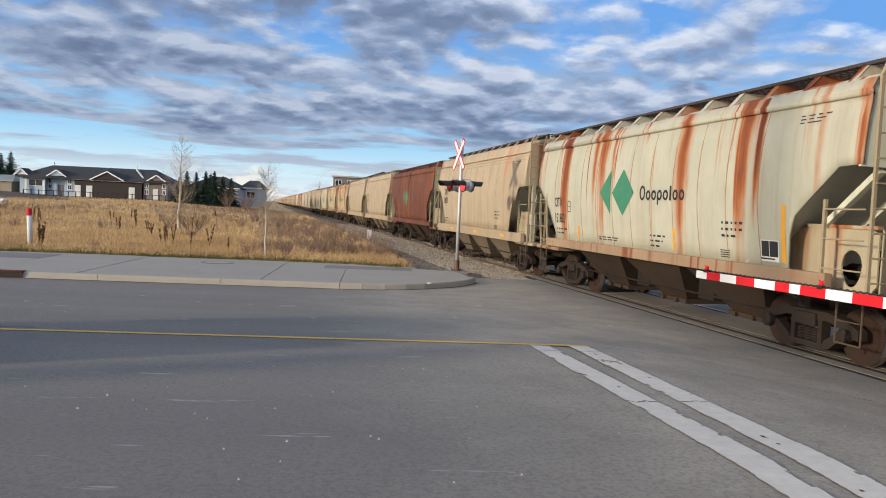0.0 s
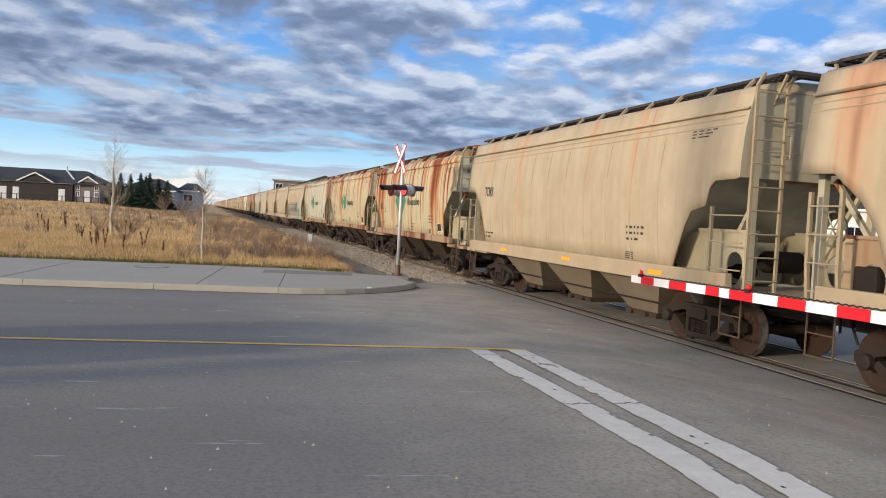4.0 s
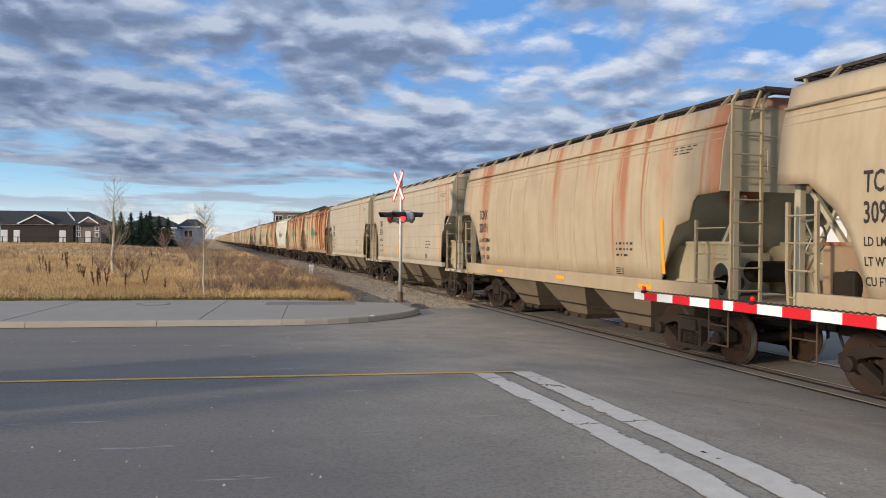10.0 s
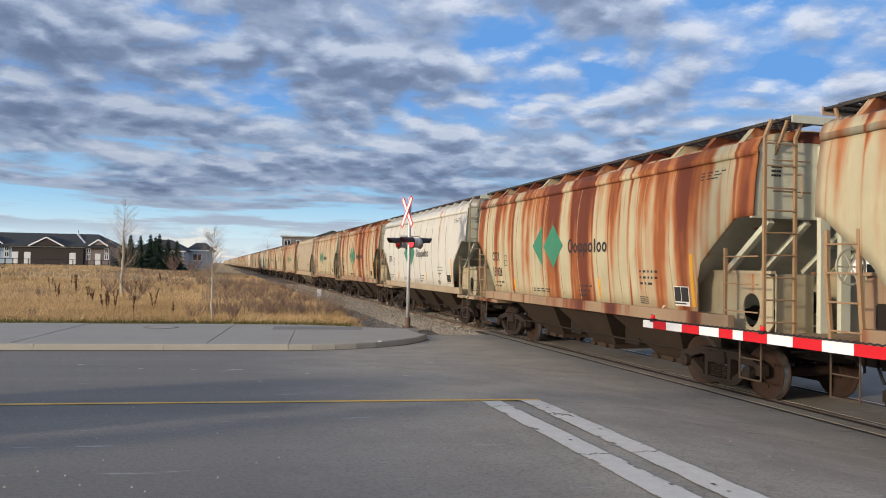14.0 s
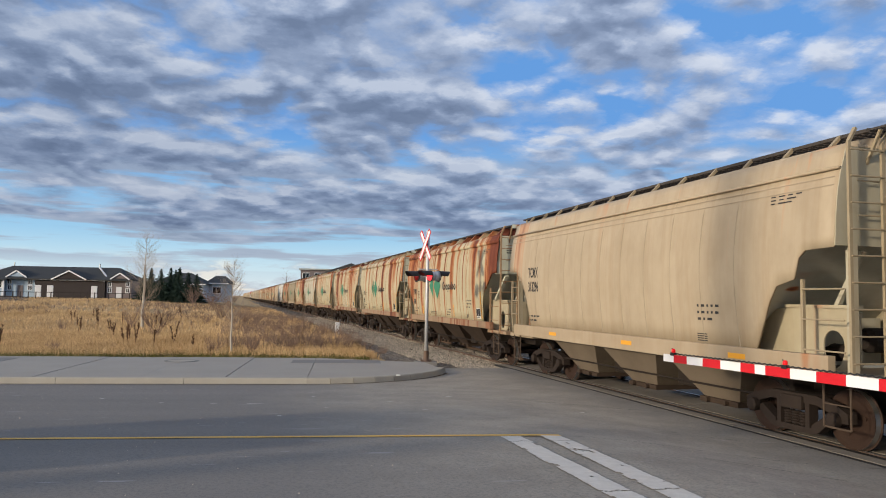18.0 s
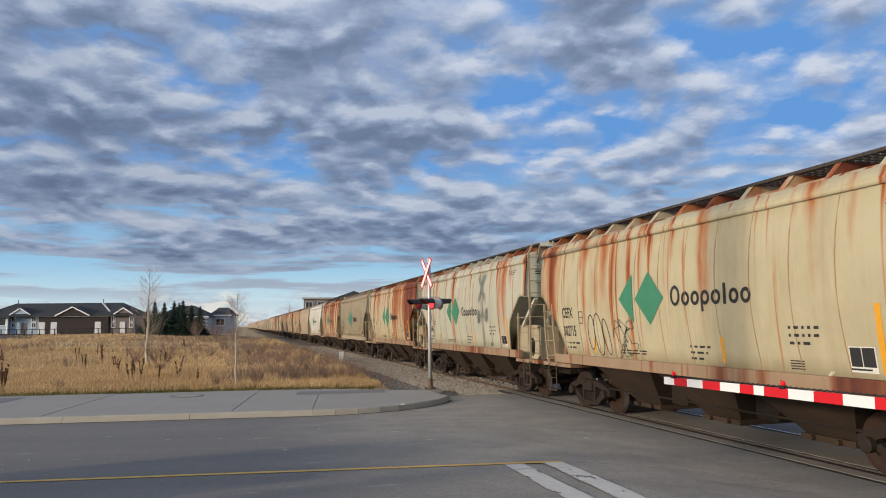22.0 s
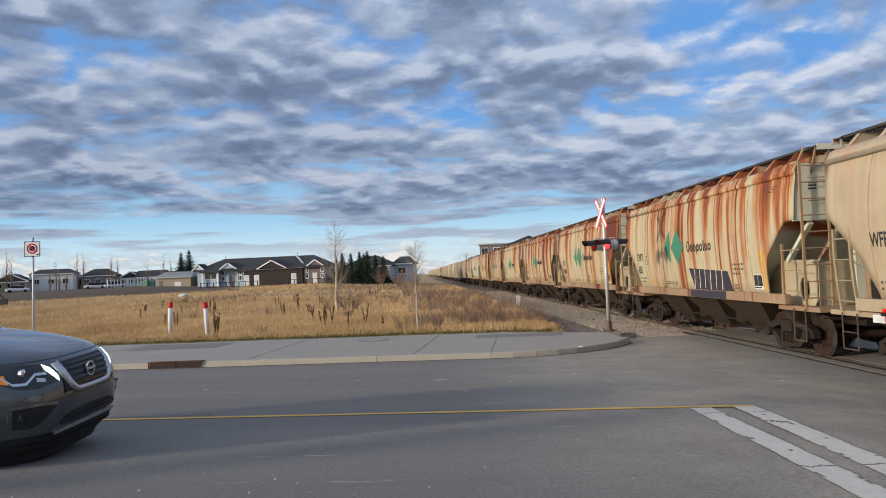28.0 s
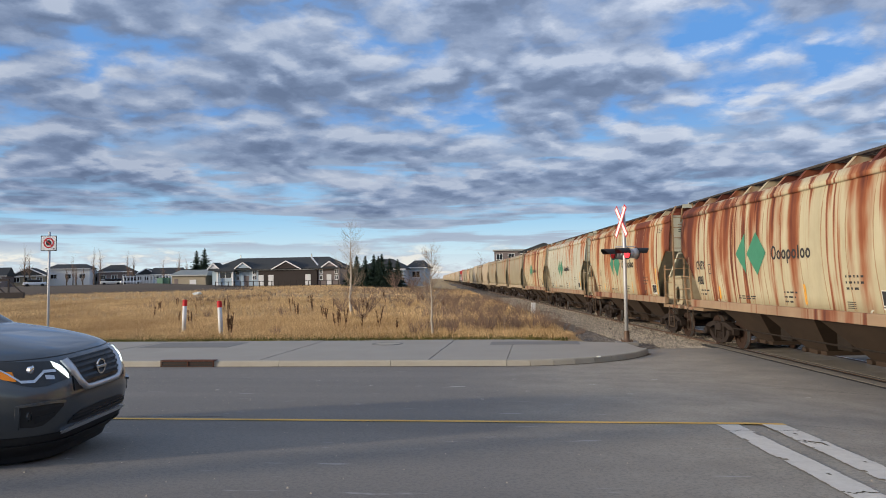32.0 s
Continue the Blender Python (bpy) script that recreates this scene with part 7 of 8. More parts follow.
    for x in (-1.02, -3.85):
        for sg in (-1, 1):
            wh = new("wheel")
            wh.parent = ob
            wh.matrix_basis = pose(x, sg * 0.875, 0.385)
            part("tyre", lathe(bmesh.new(), [(0.22, -0.10), (0.33, -0.115), (0.375, -0.10), (0.385, -0.06), (0.385, 0.06), (0.375, 0.10), (0.33, 0.115), (0.22, 0.10)], "y", (0, 0, 0), 36, True), M["tyre"], wh, "", True)
            bm = lathe(bmesh.new(), [(0.225, sg * 0.105), (0.245, sg * 0.112), (0.245, sg * 0.06), (0.225, sg * 0.06)], "y", (0, 0, 0), 36, True)
            rim = part("rim", bm, M["silver"], wh)
            bm = bmesh.new()
            for k in range(5):
                a = radians(90 + 72 * k)
                beam(bm, (0, sg * 0.085, 0), (0.235 * math.cos(a), sg * 0.10, 0.235 * math.sin(a)), 0.03, 0.07)
            lathe(bm, [(0.01, sg * 0.05), (0.05, sg * 0.06), (0.045, sg * 0.10), (0.01, sg * 0.105)], "y", (0, 0, 0), 16)
            part("spokes", bm, M["silver"], wh)
            part("brake_disc", lathe(bmesh.new(), [(0.01, sg * 0.02), (0.21, sg * 0.02), (0.21, sg * 0.03), (0.01, sg * 0.03)], "y", (0, 0, 0), 24), M["trim"], wh)
            # arch trim with a dark disc in place of the shaded wheel well
            yy = sg * 0.978
            part("wheel_arch", lathe(bmesh.new(), [(0.01, yy - sg * 0.05), (0.43, yy - sg * 0.05), (0.435, yy + sg * 0.005), (0.40, yy + sg * 0.012), (0.395, yy + sg * 0.002), (0.01, yy + sg * 0.002)], "y", (x, 0, 0.40), 40), M["trim"], ob)


M["black_gloss"] = plain("gloss_black", (0.02, 0.021, 0.023), (0.035, 0.036, 0.038), 6.0, 0.15, 0, 0.0)
build_suv()

# ---- plants ----
def blade_field(name, count, region, height, width, mat, label, category, seed, lean=0.35, density=None, zf=None, per=5):
    """Tufts of thin bent blades, joined into one mesh."""
    rng = np.random.RandomState(seed)
    verts, faces = [], []
    made = 0
    while made < count:
        x, y = region(rng)
        if density and rng.rand() > density(x, y):
            made += 1
            continue
        made += 1
        z = turf_z(x, y) - 0.03
        for _ in range(per):
            bx_, by_ = x + rng.normal(0, 0.09), y + rng.normal(0, 0.09)
            h = height * rng.uniform(0.55, 1.25)
            a, le = rng.uniform(0, 6.283), rng.uniform(0, lean) * h
            dx, dy = math.cos(a) * le, math.sin(a) * le
            b = rng.uniform(0, 3.1416)
            wx, wy = math.cos(b) * width / 2, math.sin(b) * width / 2
            i = len(verts)
            verts += [(bx_ - wx, by_ - wy, z), (bx_ + wx, by_ + wy, z), (bx_ + dx * 0.4 + wx * 0.7, by_ + dy * 0.4 + wy * 0.7, z + h * 0.6), (bx_ + dx * 0.4 - wx * 0.7, by_ + dy * 0.4 - wy * 0.7, z + h * 0.6), (bx_ + dx, by_ + dy, z + h)]
            faces += [(i, i + 1, i + 2, i + 3), (i + 3, i + 2, i + 4)]
    me = bpy.data.meshes.new(name)
    me.from_pydata(verts, [], faces)
    me.materials.append(mat)
    ob = new(name, me)
    return tagged(ob, label, category, kind="stuff")


def clear_of_track(x, y):
    return lat_of(x, y) < TRACK - 4.6 + 0.5 * step(27.0, 45.0, y) + 0.5 * noise.noise(Vector((x * 0.5, y * 0.5, 3.0))) and (x < 1.6 or y > 26.5)


def turf_z(x, y):
    z = field_z(x, y)
    return max(z, 0.0) if abs(lat_of(x, y) - TRACK) < 6.2 else z


def box_region(x0, x1, y0, y1, power=1.0):
    def pick(rng):
        while True:
            y = y0 + (y1 - y0) * rng.rand() ** power
            x = x0 + (x1 - x0) * rng.rand()
            if clear_of_track(x, y) and (x < -0.38 * y + 200) and x > -0.95 * y - 4:
                return x, y
    return pick


def patchy(scale, lo, seed):
    return lambda x, y: min(1.0, max(0.0, (noise.noise(Vector((x * scale, y * scale * 1.3, seed))) + 0.35 - lo) * 2.2))


def build_grass():
    blade_field("dry_grass", 26000, box_region(-34, 5, 25.9, 40, 1.1), 0.215, 0.0105, M["grass"], "tall dry golden prairie grass", "grass", 11, 0.95, per=6)
    blade_field("dry_grass", 22000, box_region(-62, 4, 40, 70, 1.0), 0.23, 0.018, M["grass"], "tall dry golden prairie grass", "grass", 12, 0.95)
    blade_field("dry_grass", 12000, box_region(-130, -3, 70, 134, 0.9), 0.24, 0.045, M["grass"], "tall dry golden prairie grass", "grass", 13, 0.9)
    blade_field("verge_grass", 9000, box_region(-34, 0.8, 25.15, 27.9), 0.12, 0.012, M["green"], "short greenish verge grass along the sidewalk", "grass", 14, 0.8)
    near_bed = lambda x, y: 1.0 if (lat_of(x, y) > -0.6 and noise.noise(Vector((x * 0.24, y * 0.15, 2))) > -0.05) else 0.0
    blade_field("brush", 2800, box_region(-16, 6, 29, 75, 1.3), 0.62, 0.013, M["brush"], "grey-brown dead brush in the dry grass", "brush", 15, 0.75, near_bed, per=7)
    blade_field("brush", 2600, box_region(-34, -4, 48, 120, 0.8), 0.42, 0.030, M["brush"], "grey-brown dead brush in the dry grass", "brush", 16, 0.8, patchy(0.08, 0.20, 9), per=6)
    # loose stones of the ballast shoulder
    rng = np.random.RandomState(5)
    verts, faces = [[], []], [[], []]
    for i in range(14000):
        s = 22.9 + 60 * rng.rand() ** 1.7
        la = TRACK - 3.9 * rng.rand() ** 0.8 + 0.3
        p = on_track(s, la)
        if p.y < 23.4 or (p.x < 3.6 and p.y < 25.2):
            continue
        dl = la - TRACK
        z = float(np.interp(dl, (-4.1, -3.2, -2.4, -1.3), (0.02, 0.0, -0.06, -0.09)))
        z = max(z, field_z(p.x, p.y) - 0.03) if dl < -2.0 else z
        r = rng.uniform(0.022, 0.05)
        k = int(rng.rand() > 0.5)
        b = len(verts[k])
        pts = [Vector((1, 0, 0)), Vector((-1, 0, 0)), Vector((0, 1, 0)), Vector((0, -1, 0)), Vector((0, 0, 0.8)), Vector((0, 0, -0.8))]
        rot = Euler(rng.uniform(0, 6, 3)).to_matrix()
        for v in pts:
            w = rot @ (v * r * rng.uniform(0.7, 1.2))
            verts[k].append((p.x + w.x, p.y + w.y, z + 0.02 + w.z))
        faces[k] += [(b + q[0], b + q[1], b + q[2]) for q in ((0, 2, 4), (2, 1, 4), (1, 3, 4), (3, 0, 4), (2, 0, 5), (1, 2, 5), (3, 1, 5), (0, 3, 5))]
    for k in range(2):
        me = bpy.data.meshes.new("ballast_stones")
        me.from_pydata(verts[k], [], faces[k])
        me.materials.append(M["stone%d" % k])
        tagged(new("ballast_stones", me), "loose grey-brown crushed ballast stones", "gravel", kind="stuff")
    # grit on the road
    verts, faces = [], []
    for i in range(500):
        x, y = rng.uniform(-9, 7), rng.uniform(3.8, 18.5)
        if lat_of(x, y) > 7.5:
            continue
        z, r = road_z(x, y), rng.uniform(0.004, 0.011)
        b = len(verts)
        verts += [(x - r, y - r, z), (x + r, y - r, z), (x, y + r, z), (x, y, z + r * 1.3)]
        faces += [(b, b + 1, b + 3), (b + 1, b + 2, b + 3), (b + 2, b, b + 3)]
    me = bpy.data.meshes.new("road_grit")
    me.from_pydata(verts, [], faces)
    me.materials.append(M["stone0"])
    tagged(new("road_grit", me), "scattered pale grit on the asphalt", "gravel", kind="stuff")


def limbs(bm, p, d, length, r, depth, rng, spread_, up):
    """A branching limb made of tapering rods."""
    segs = 3
    for i in range(segs):
        q = p + d * (length / segs)
        r2 = r * 0.82
        rod(bm, p, q, r, 5 if depth < 2 else 4, r2)
        d = (d + Vector((rng.uniform(-1, 1), rng.uniform(-1, 1), rng.uniform(-0.4, 0.8))) * 0.12 + Vector((0, 0, up * 0.1))).normalized()
        p, r = q, r2
        if depth < 3:
            for _ in range(2 if depth else 3):
                side = Vector((rng.uniform(-1, 1), rng.uniform(-1, 1), rng.uniform(0.15, 0.9))).normalized()
                limbs(bm, p, (d * (1 - spread_) + side * spread_).normalized(), length * rng.uniform(0.42, 0.62), r * 0.55, depth + 1, rng, spread_, up)


def bare_tree(name, label, x, y, height, r, seed, spread_=0.55, up=0.6, bark="bark_pale", zf=field_z, first=0.25, group="", levels=1, fine=False):
    rng = random.Random(seed)
    ob = thing(name, label, "tree", group, m=turned(x, y, zf(x, y) - 0.05))
    bm, tw = bmesh.new(), bmesh.new()
    p, n = Vector((0, 0, 0)), 15 if fine else 9
    last = [bm.verts.new((r * 1.25 * math.cos(k * 0.785), r * 1.25 * math.sin(k * 0.785), 0)) for k in range(8)]
    for i in range(n):
        q = p + Vector((rng.uniform(-0.03, 0.03) * height / 4, rng.uniform(-0.03, 0.03) * height / 4, height / n))
        rr = r * (1 - (i + 1) / n) + 0.008
        nxt = [bm.verts.new(q + Vector((rr * math.cos(k * 0.785), rr * math.sin(k * 0.785), 0))) for k in range(8)]
        for k in range(8):
            bm.faces.new((last[k], last[(k + 1) % 8], nxt[(k + 1) % 8], nxt[k]))
        last = nxt
        if i / n >= first:
            for _ in range(4 if fine else 3):
                a = rng.uniform(0, 6.283)
                d = Vector((math.cos(a) * spread_, math.sin(a) * spread_, rng.uniform(0.35, 0.9))).normalized()
                limbs(tw, q, d, height * rng.uniform(0.16, 0.28) * (1.15 - i / n * 0.6), max(0.007, r * 0.20 * (1 - i / n)) if fine else max(0.011, r * 0.34 * (1 - i / n)), levels, rng, 0.55, up)
        p = q
    bm.faces.new(last)
    part("trunk", bm, M[bark], ob, "", True)
    part("crown", tw, M["twig"] if bark != "bark_pale" else M["bark_twig"], ob, "bare twiggy crown")
    return ob


def bush(x, y, size, seed, mat="twig"):
    rng = random.Random(seed)
    bm = bmesh.new()
    for i in range(14):
        a = rng.uniform(0, 6.283)
        d = Vector((math.cos(a) * 0.6, math.sin(a) * 0.6, rng.uniform(0.6, 1.2))).normalized()
        limbs(bm, Vector((rng.uniform(-0.1, 0.1), rng.uniform(-0.1, 0.1), 0)), d, size * rng.uniform(0.5, 0.85), 0.007 + 0.007 * size, 2, rng, 0.6, 0.5)
    ob = thing("bare_bush", "leafless brown twiggy bush in the dry grass", "bush", "bare bushes", m=turned(x, y, field_z(x, y) - 0.03))
    part("crown", bm, M[mat], ob)


def weed_stalk(x, y, h, seed):
    """A dark dried dock or mullein stalk with a seed head."""
    rng = random.Random(seed)
    bm = bmesh.new()
    n = rng.choice((1, 2, 3))
    for k in range(n):
        ox, tilt = rng.uniform(-0.15, 0.15), Vector((rng.uniform(-0.2, 0.2), rng.uniform(-0.2, 0.2), 1)).normalized()
        hh = h * rng.uniform(0.75, 1.05)
        rod(bm, Vector((ox, 0, 0)), Vector((ox, 0, 0)) + tilt * hh, 0.012, 5, 0.006)
        for i in range(38):
            f = rng.uniform(0.35, 1.0)
            p = Vector((ox, 0, 0)) + tilt * hh * f
            a = rng.uniform(0, 6.283)
            rod(bm, p, p + Vector((math.cos(a) * 0.055, math.sin(a) * 0.055, 0.06)) * rng.uniform(0.6, 1.3), 0.014, 4, 0.004)
    ob = thing("dried_weed", "dark brown dried weed stalk with seed head", "weed", "dried weeds", m=turned(x, y, field_z(x, y) - 0.03))
    part("stalk", bm, M["weed"], ob)


def spruce(x, y, h, seed, zf=field_z, wide=0.74):
    rng = random.Random(seed)
    ob = thing("spruce_tree", "dark green conical spruce tree beside the houses", "tree", "spruces", m=turned(x, y, zf(x, y) - 0.05))
    part("trunk", rod(bmesh.new(), (0, 0, 0), (0, 0, h * 0.97), h * 0.022, 8, 0.02), M["trunk"], ob)
    verts, faces = [], []
    lev = 26
    for i in range(lev):
        f = i / lev
        z = h * (0.05 + 0.94 * f)
        rad = h * wide * 0.5 * (1 - f) ** 0.85 * (0.78 if i % 3 else 1.12) + 0.05
        n = max(7, int(26 * (1 - f)))
        for k in range(n):
            a = 6.283 * (k + rng.random() * 0.8) / n
            ln = rad * rng.uniform(0.65, 1.18)
            for j in range(5):
                g = (j + 0.4) / 5
                c = Vector((math.cos(a) * ln * g, math.sin(a) * ln * g, z - ln * 0.28 * g + rng.uniform(-0.04, 0.04)))
                w = 0.055 * h * 0.45 * (1.15 - g) + 0.07
                t = Vector((-math.sin(a), math.cos(a), rng.uniform(-0.3, 0.3))) * w
                o = Vector((math.cos(a), math.sin(a), -0.35)) * ln * 0.30
                b = len(verts)
                verts += [tuple(c - t), tuple(c + t), tuple(c + o)]
                faces += [(b, b + 1, b + 2)]
                t2 = Vector((0, 0, w * 0.8))
                b = len(verts)
                verts += [tuple(c - t2), tuple(c + t2 * 0.4), tuple(c + o)]
                faces += [(b, b + 1, b + 2)]
    me = bpy.data.meshes.new("crown")
    me.from_pydata(verts, [], faces)
    me.materials.append(M["needles"])
    part("crown", me, None, ob)


def build_plants():
    bare_tree("bare_sapling", "pale leafless sapling with a spreading crown in the field", -11.6, 45.4, 4.95, 0.095, 4, 0.85, 0.75, first=0.16, fine=True)
    bare_tree("bare_sapling", "thin pale leafless sapling near the sidewalk", -3.95, 27.3, 2.95, 0.036, 9, 0.6, 0.7, fine=True)
    for i, (x, y, s) in enumerate(((-11.0, 45.0, 1.6), (-12.3, 45.5, 1.4), (-10.6, 45.8, 1.5), (-4.6, 27.4, 0.7), (-3.3, 27.8, 0.75), (-2.6, 30.5, 0.8), (-1.7, 34, 0.9), (-3.2, 33.0, 1.1), (-0.4, 31.0, 0.7), (0.5, 33.5, 0.8), (-2.4, 38.5, 1.0), (-5.0, 40.0, 0.9),
                                    (-8.0, 62.0, 1.6), (-10.5, 66.0, 1.6), (-11.5, 75, 1.8), (-7.0, 55, 1.2), (-19.0, 112, 3.6), (-22.5, 116, 3.4), (-24.0, 121, 3.0), (-17.5, 118, 2.6), (-16.2, 109, 2.4), (-20.6, 120, 3.0), (-10.2, 28.0, 0.45),
                                    (-2.0, 29.0, 0.75), (-0.9, 29.6, 0.7), (0.2, 30.2, 0.65), (-3.4, 29.4, 0.8), (-1.2, 32.2, 0.85), (0.9, 31.6, 0.7), (-2.6, 35.2, 0.9), (0.1, 36.0, 0.85), (-1.0, 40.5, 0.95), (-3.8, 43.0, 1.0), (-2.2, 46.5, 1.1), (-5.6, 48.0, 1.2), (-4.0, 52.0, 1.2), (-6.5, 58.0, 1.4), (-9.2, 52.0, 1.0), (-14.5, 41.0, 0.7), (-18.0, 39.0, 0.6), (-9.0, 37.5, 0.7), (1.4, 29.4, 0.55))):
        bush(x, y, s, 50 + i)
    rng = random.Random(8)
    spots = [(-7.2, 29.3, 0.75), (-5.6, 28.7, 0.7), (-16.4, 33.5, 0.8), (-17.2, 34.4, 0.85), (-10.0, 42.0, 0.9), (-9.2, 34.0, 0.8), (-21.5, 40.0, 0.8), (-12.1, 28.2, 0.95), (-8.1, 30.8, 0.9), (-8.6, 31.4, 0.8), (-6.6, 31.0, 0.95), (-12.8, 38.6, 0.9), (-11.5, 39.2, 0.8), (-15.3, 45, 1.0), (-14.2, 45.6, 1.05), (-13.2, 47, 1.0), (-17, 50, 0.9), (-10.5, 36.5, 0.8), (-20.5, 47.0, 0.9), (-19.0, 44.0, 0.9), (-12.3, 28.6, 0.7)]
    for i, (x, y, h) in enumerate(spots):
        weed_stalk(x, y, h, 200 + i)
    for i in range(7):
        y = rng.uniform(40, 70)
        weed_stalk(-y * rng.uniform(0.12, 0.55), y, rng.uniform(0.6, 0.95), 300 + i)
    for i, (az, r, top) in enumerate(((25.5, 163, 2.45), (24.95, 161, 2.62), (13.85, 128, 2.0), (13.2, 124, 1.95), (12.55, 126, 2.05), (11.95, 122, 2.1), (11.35, 128, 1.75), (10.75, 132, 1.65), (14.3, 130, 1.6), (12.2, 134, 1.9))):
        x, y = -r * math.sin(radians(az)), r * math.cos(radians(az))
        h = 2.15 + r * math.tan(radians(top)) - field_z(x, y)
        spruce(x, y, h, 70 + i)
    # bare poplars among the far houses
    for i, (az, r, top) in enumerate(((36.5, 205, 2.3), (36.2, 215, 2.0), (32.3, 210, 2.2), (31.9, 212, 2.15), (30.1, 205, 2.0), (29.8, 210, 1.75), (27.8, 190, 1.5), (26.7, 200, 1.9), (26.2, 204, 1.6), (39.5, 200, 1.9), (33.6, 222, 1.7), (34.0, 160, 1.0), (33.4, 158, 1.0), (33.0, 162, 1.05))):
        x, y = -r * math.sin(radians(az)), r * math.cos(radians(az))
        h = 2.15 + r * math.tan(radians(top)) - field_z(x, y)
        bare_tree("bare_poplar", "tall narrow leafless poplar beside far houses", x, y, h, 0.16, 90 + i, 0.22 if i not in (6,) else 0.7, 0.9, "trunk", group="far poplars", levels=2, first=0.12)


M["bark_twig"] = plain("pale_twigs", (0.25, 0.195, 0.14), (0.38, 0.31, 0.235), 6.0, 0.9)
build_grass()
build_plants()

# ---- houses and the far distance ----
def gable_roof(bm, x0, x1, y0, y1, z, rise, over=0.45, hip=0.0, along="x", thick=0.16):
    """A pitched roof slab over a rectangle; hip shortens the ridge at both ends."""
    x0, x1, y0, y1 = x0 - over, x1 + over, y0 - over, y1 + over
    if along == "x":
        cy = (y0 + y1) / 2
        low = [(x0, y0), (x1, y0), (x1, y1), (x0, y1)]
        rid = [(x0 + hip, cy), (x1 - hip, cy)]
        idx = ((0, 1, 5, 4), (2, 3, 4, 5), (1, 2, 5), (3, 0, 4))
    else:
        cx = (x0 + x1) / 2
        low = [(x0, y0), (x1, y0), (x1, y1), (x0, y1)]
        rid = [(cx, y0 + hip), (cx, y1 - hip)]
        idx = ((1, 2, 5, 4), (3, 0, 4, 5), (0, 1, 4), (2, 3, 5))
    vs = [bm.verts.new((x, y, z)) for x, y in low] + [bm.verts.new((x, y, z + rise)) for x, y in rid]
    for f in idx:
        bm.faces.new([vs[i] for i in f])
    lo = [bm.verts.new((x, y, z - thick)) for x, y in low]
    for i in range(4):
        j = (i + 1) % 4
        bm.faces.new((lo[i], lo[j], vs[j], vs[i]))
    bm.faces.new(lo[::-1])
    bmesh.ops.recalc_face_normals(bm, faces=bm.faces)
    return bm


def window(house, x, y, z0, z1, w):
    wn = new("window")
    wn.parent = house
    wn.matrix_basis = turned(x, y)
    bm = bmesh.new()
    box(bm, -w / 2 - 0.1, w / 2 + 0.1, -0.05, 0.02, z0 - 0.1, z0)
    box(bm, -w / 2 - 0.1, w / 2 + 0.1, -0.05, 0.02, z1, z1 + 0.1)
    box(bm, -w / 2 - 0.1, -w / 2, -0.05, 0.02, z0, z1)
    box(bm, w / 2, w / 2 + 0.1, -0.05, 0.02, z0, z1)
    box(bm, -0.03, 0.03, -0.04, 0.02, z0, z1)
    part("frame", bm, M["house_trim"], wn)
    part("pane", bx(-w / 2, w / 2, -0.012, 0.01, z0, z1), M["pane"], wn)


def walls(house, mat, x0, x1, y0, y1, z0, z1, name="wall"):
    th = 0.2
    for a in ((x0, x1, y0, y0 + th), (x0, x1, y1 - th, y1), (x0, x0 + th, y0 + th, y1 - th), (x1 - th, x1, y0 + th, y1 - th)):
        part(name, bx(*a, z0, z1), mat, house)


def cladding(house, mat, x0, x1, y, z0, z1, pitch=0.35):
    """Lapped boards on the front."""
    n = int((z1 - z0) / pitch)
    bm = bmesh.new()
    for i in range(n):
        z = z0 + i * (z1 - z0) / n
        prism(bm, [(y - 0.035, z), (y - 0.002, z), (y - 0.002, z + (z1 - z0) / n), (y - 0.012, z + (z1 - z0) / n)], "x", x0, x1)
    bmesh.ops.recalc_face_normals(bm, faces=bm.faces)
    part("siding", bm, mat, house)


def gable_front(house, wallm, xc, half, y, z, rise, depth):
    """A small gabled front with a white edge."""
    bm = bmesh.new()
    prism(bm, [(xc - half, z), (xc + half, z), (xc, z + rise)], "y", y, y + depth)
    part("gable_wall", bm, wallm, house)
    for sg in (-1, 1):
        bm = bmesh.new()
        beam(bm, (xc + sg * (half + 0.35), y - 0.12, z - 0.15), (xc, y - 0.12, z + rise + 0.14), 0.18, 0.20)
        part("gable_trim", bm, M["house_trim"], house)
        bm = bmesh.new()
        prism(bm, [(xc + sg * (half + 0.4), z - 0.1), (xc, z + rise + 0.18), (xc, z + rise + 0.32), (xc + sg * (half + 0.4), z + 0.04)], "y", y - 0.2, y + depth)
        bmesh.ops.recalc_face_normals(bm, faces=bm.faces)
        part("gable_roof", bm, M["roof_dark"], house)


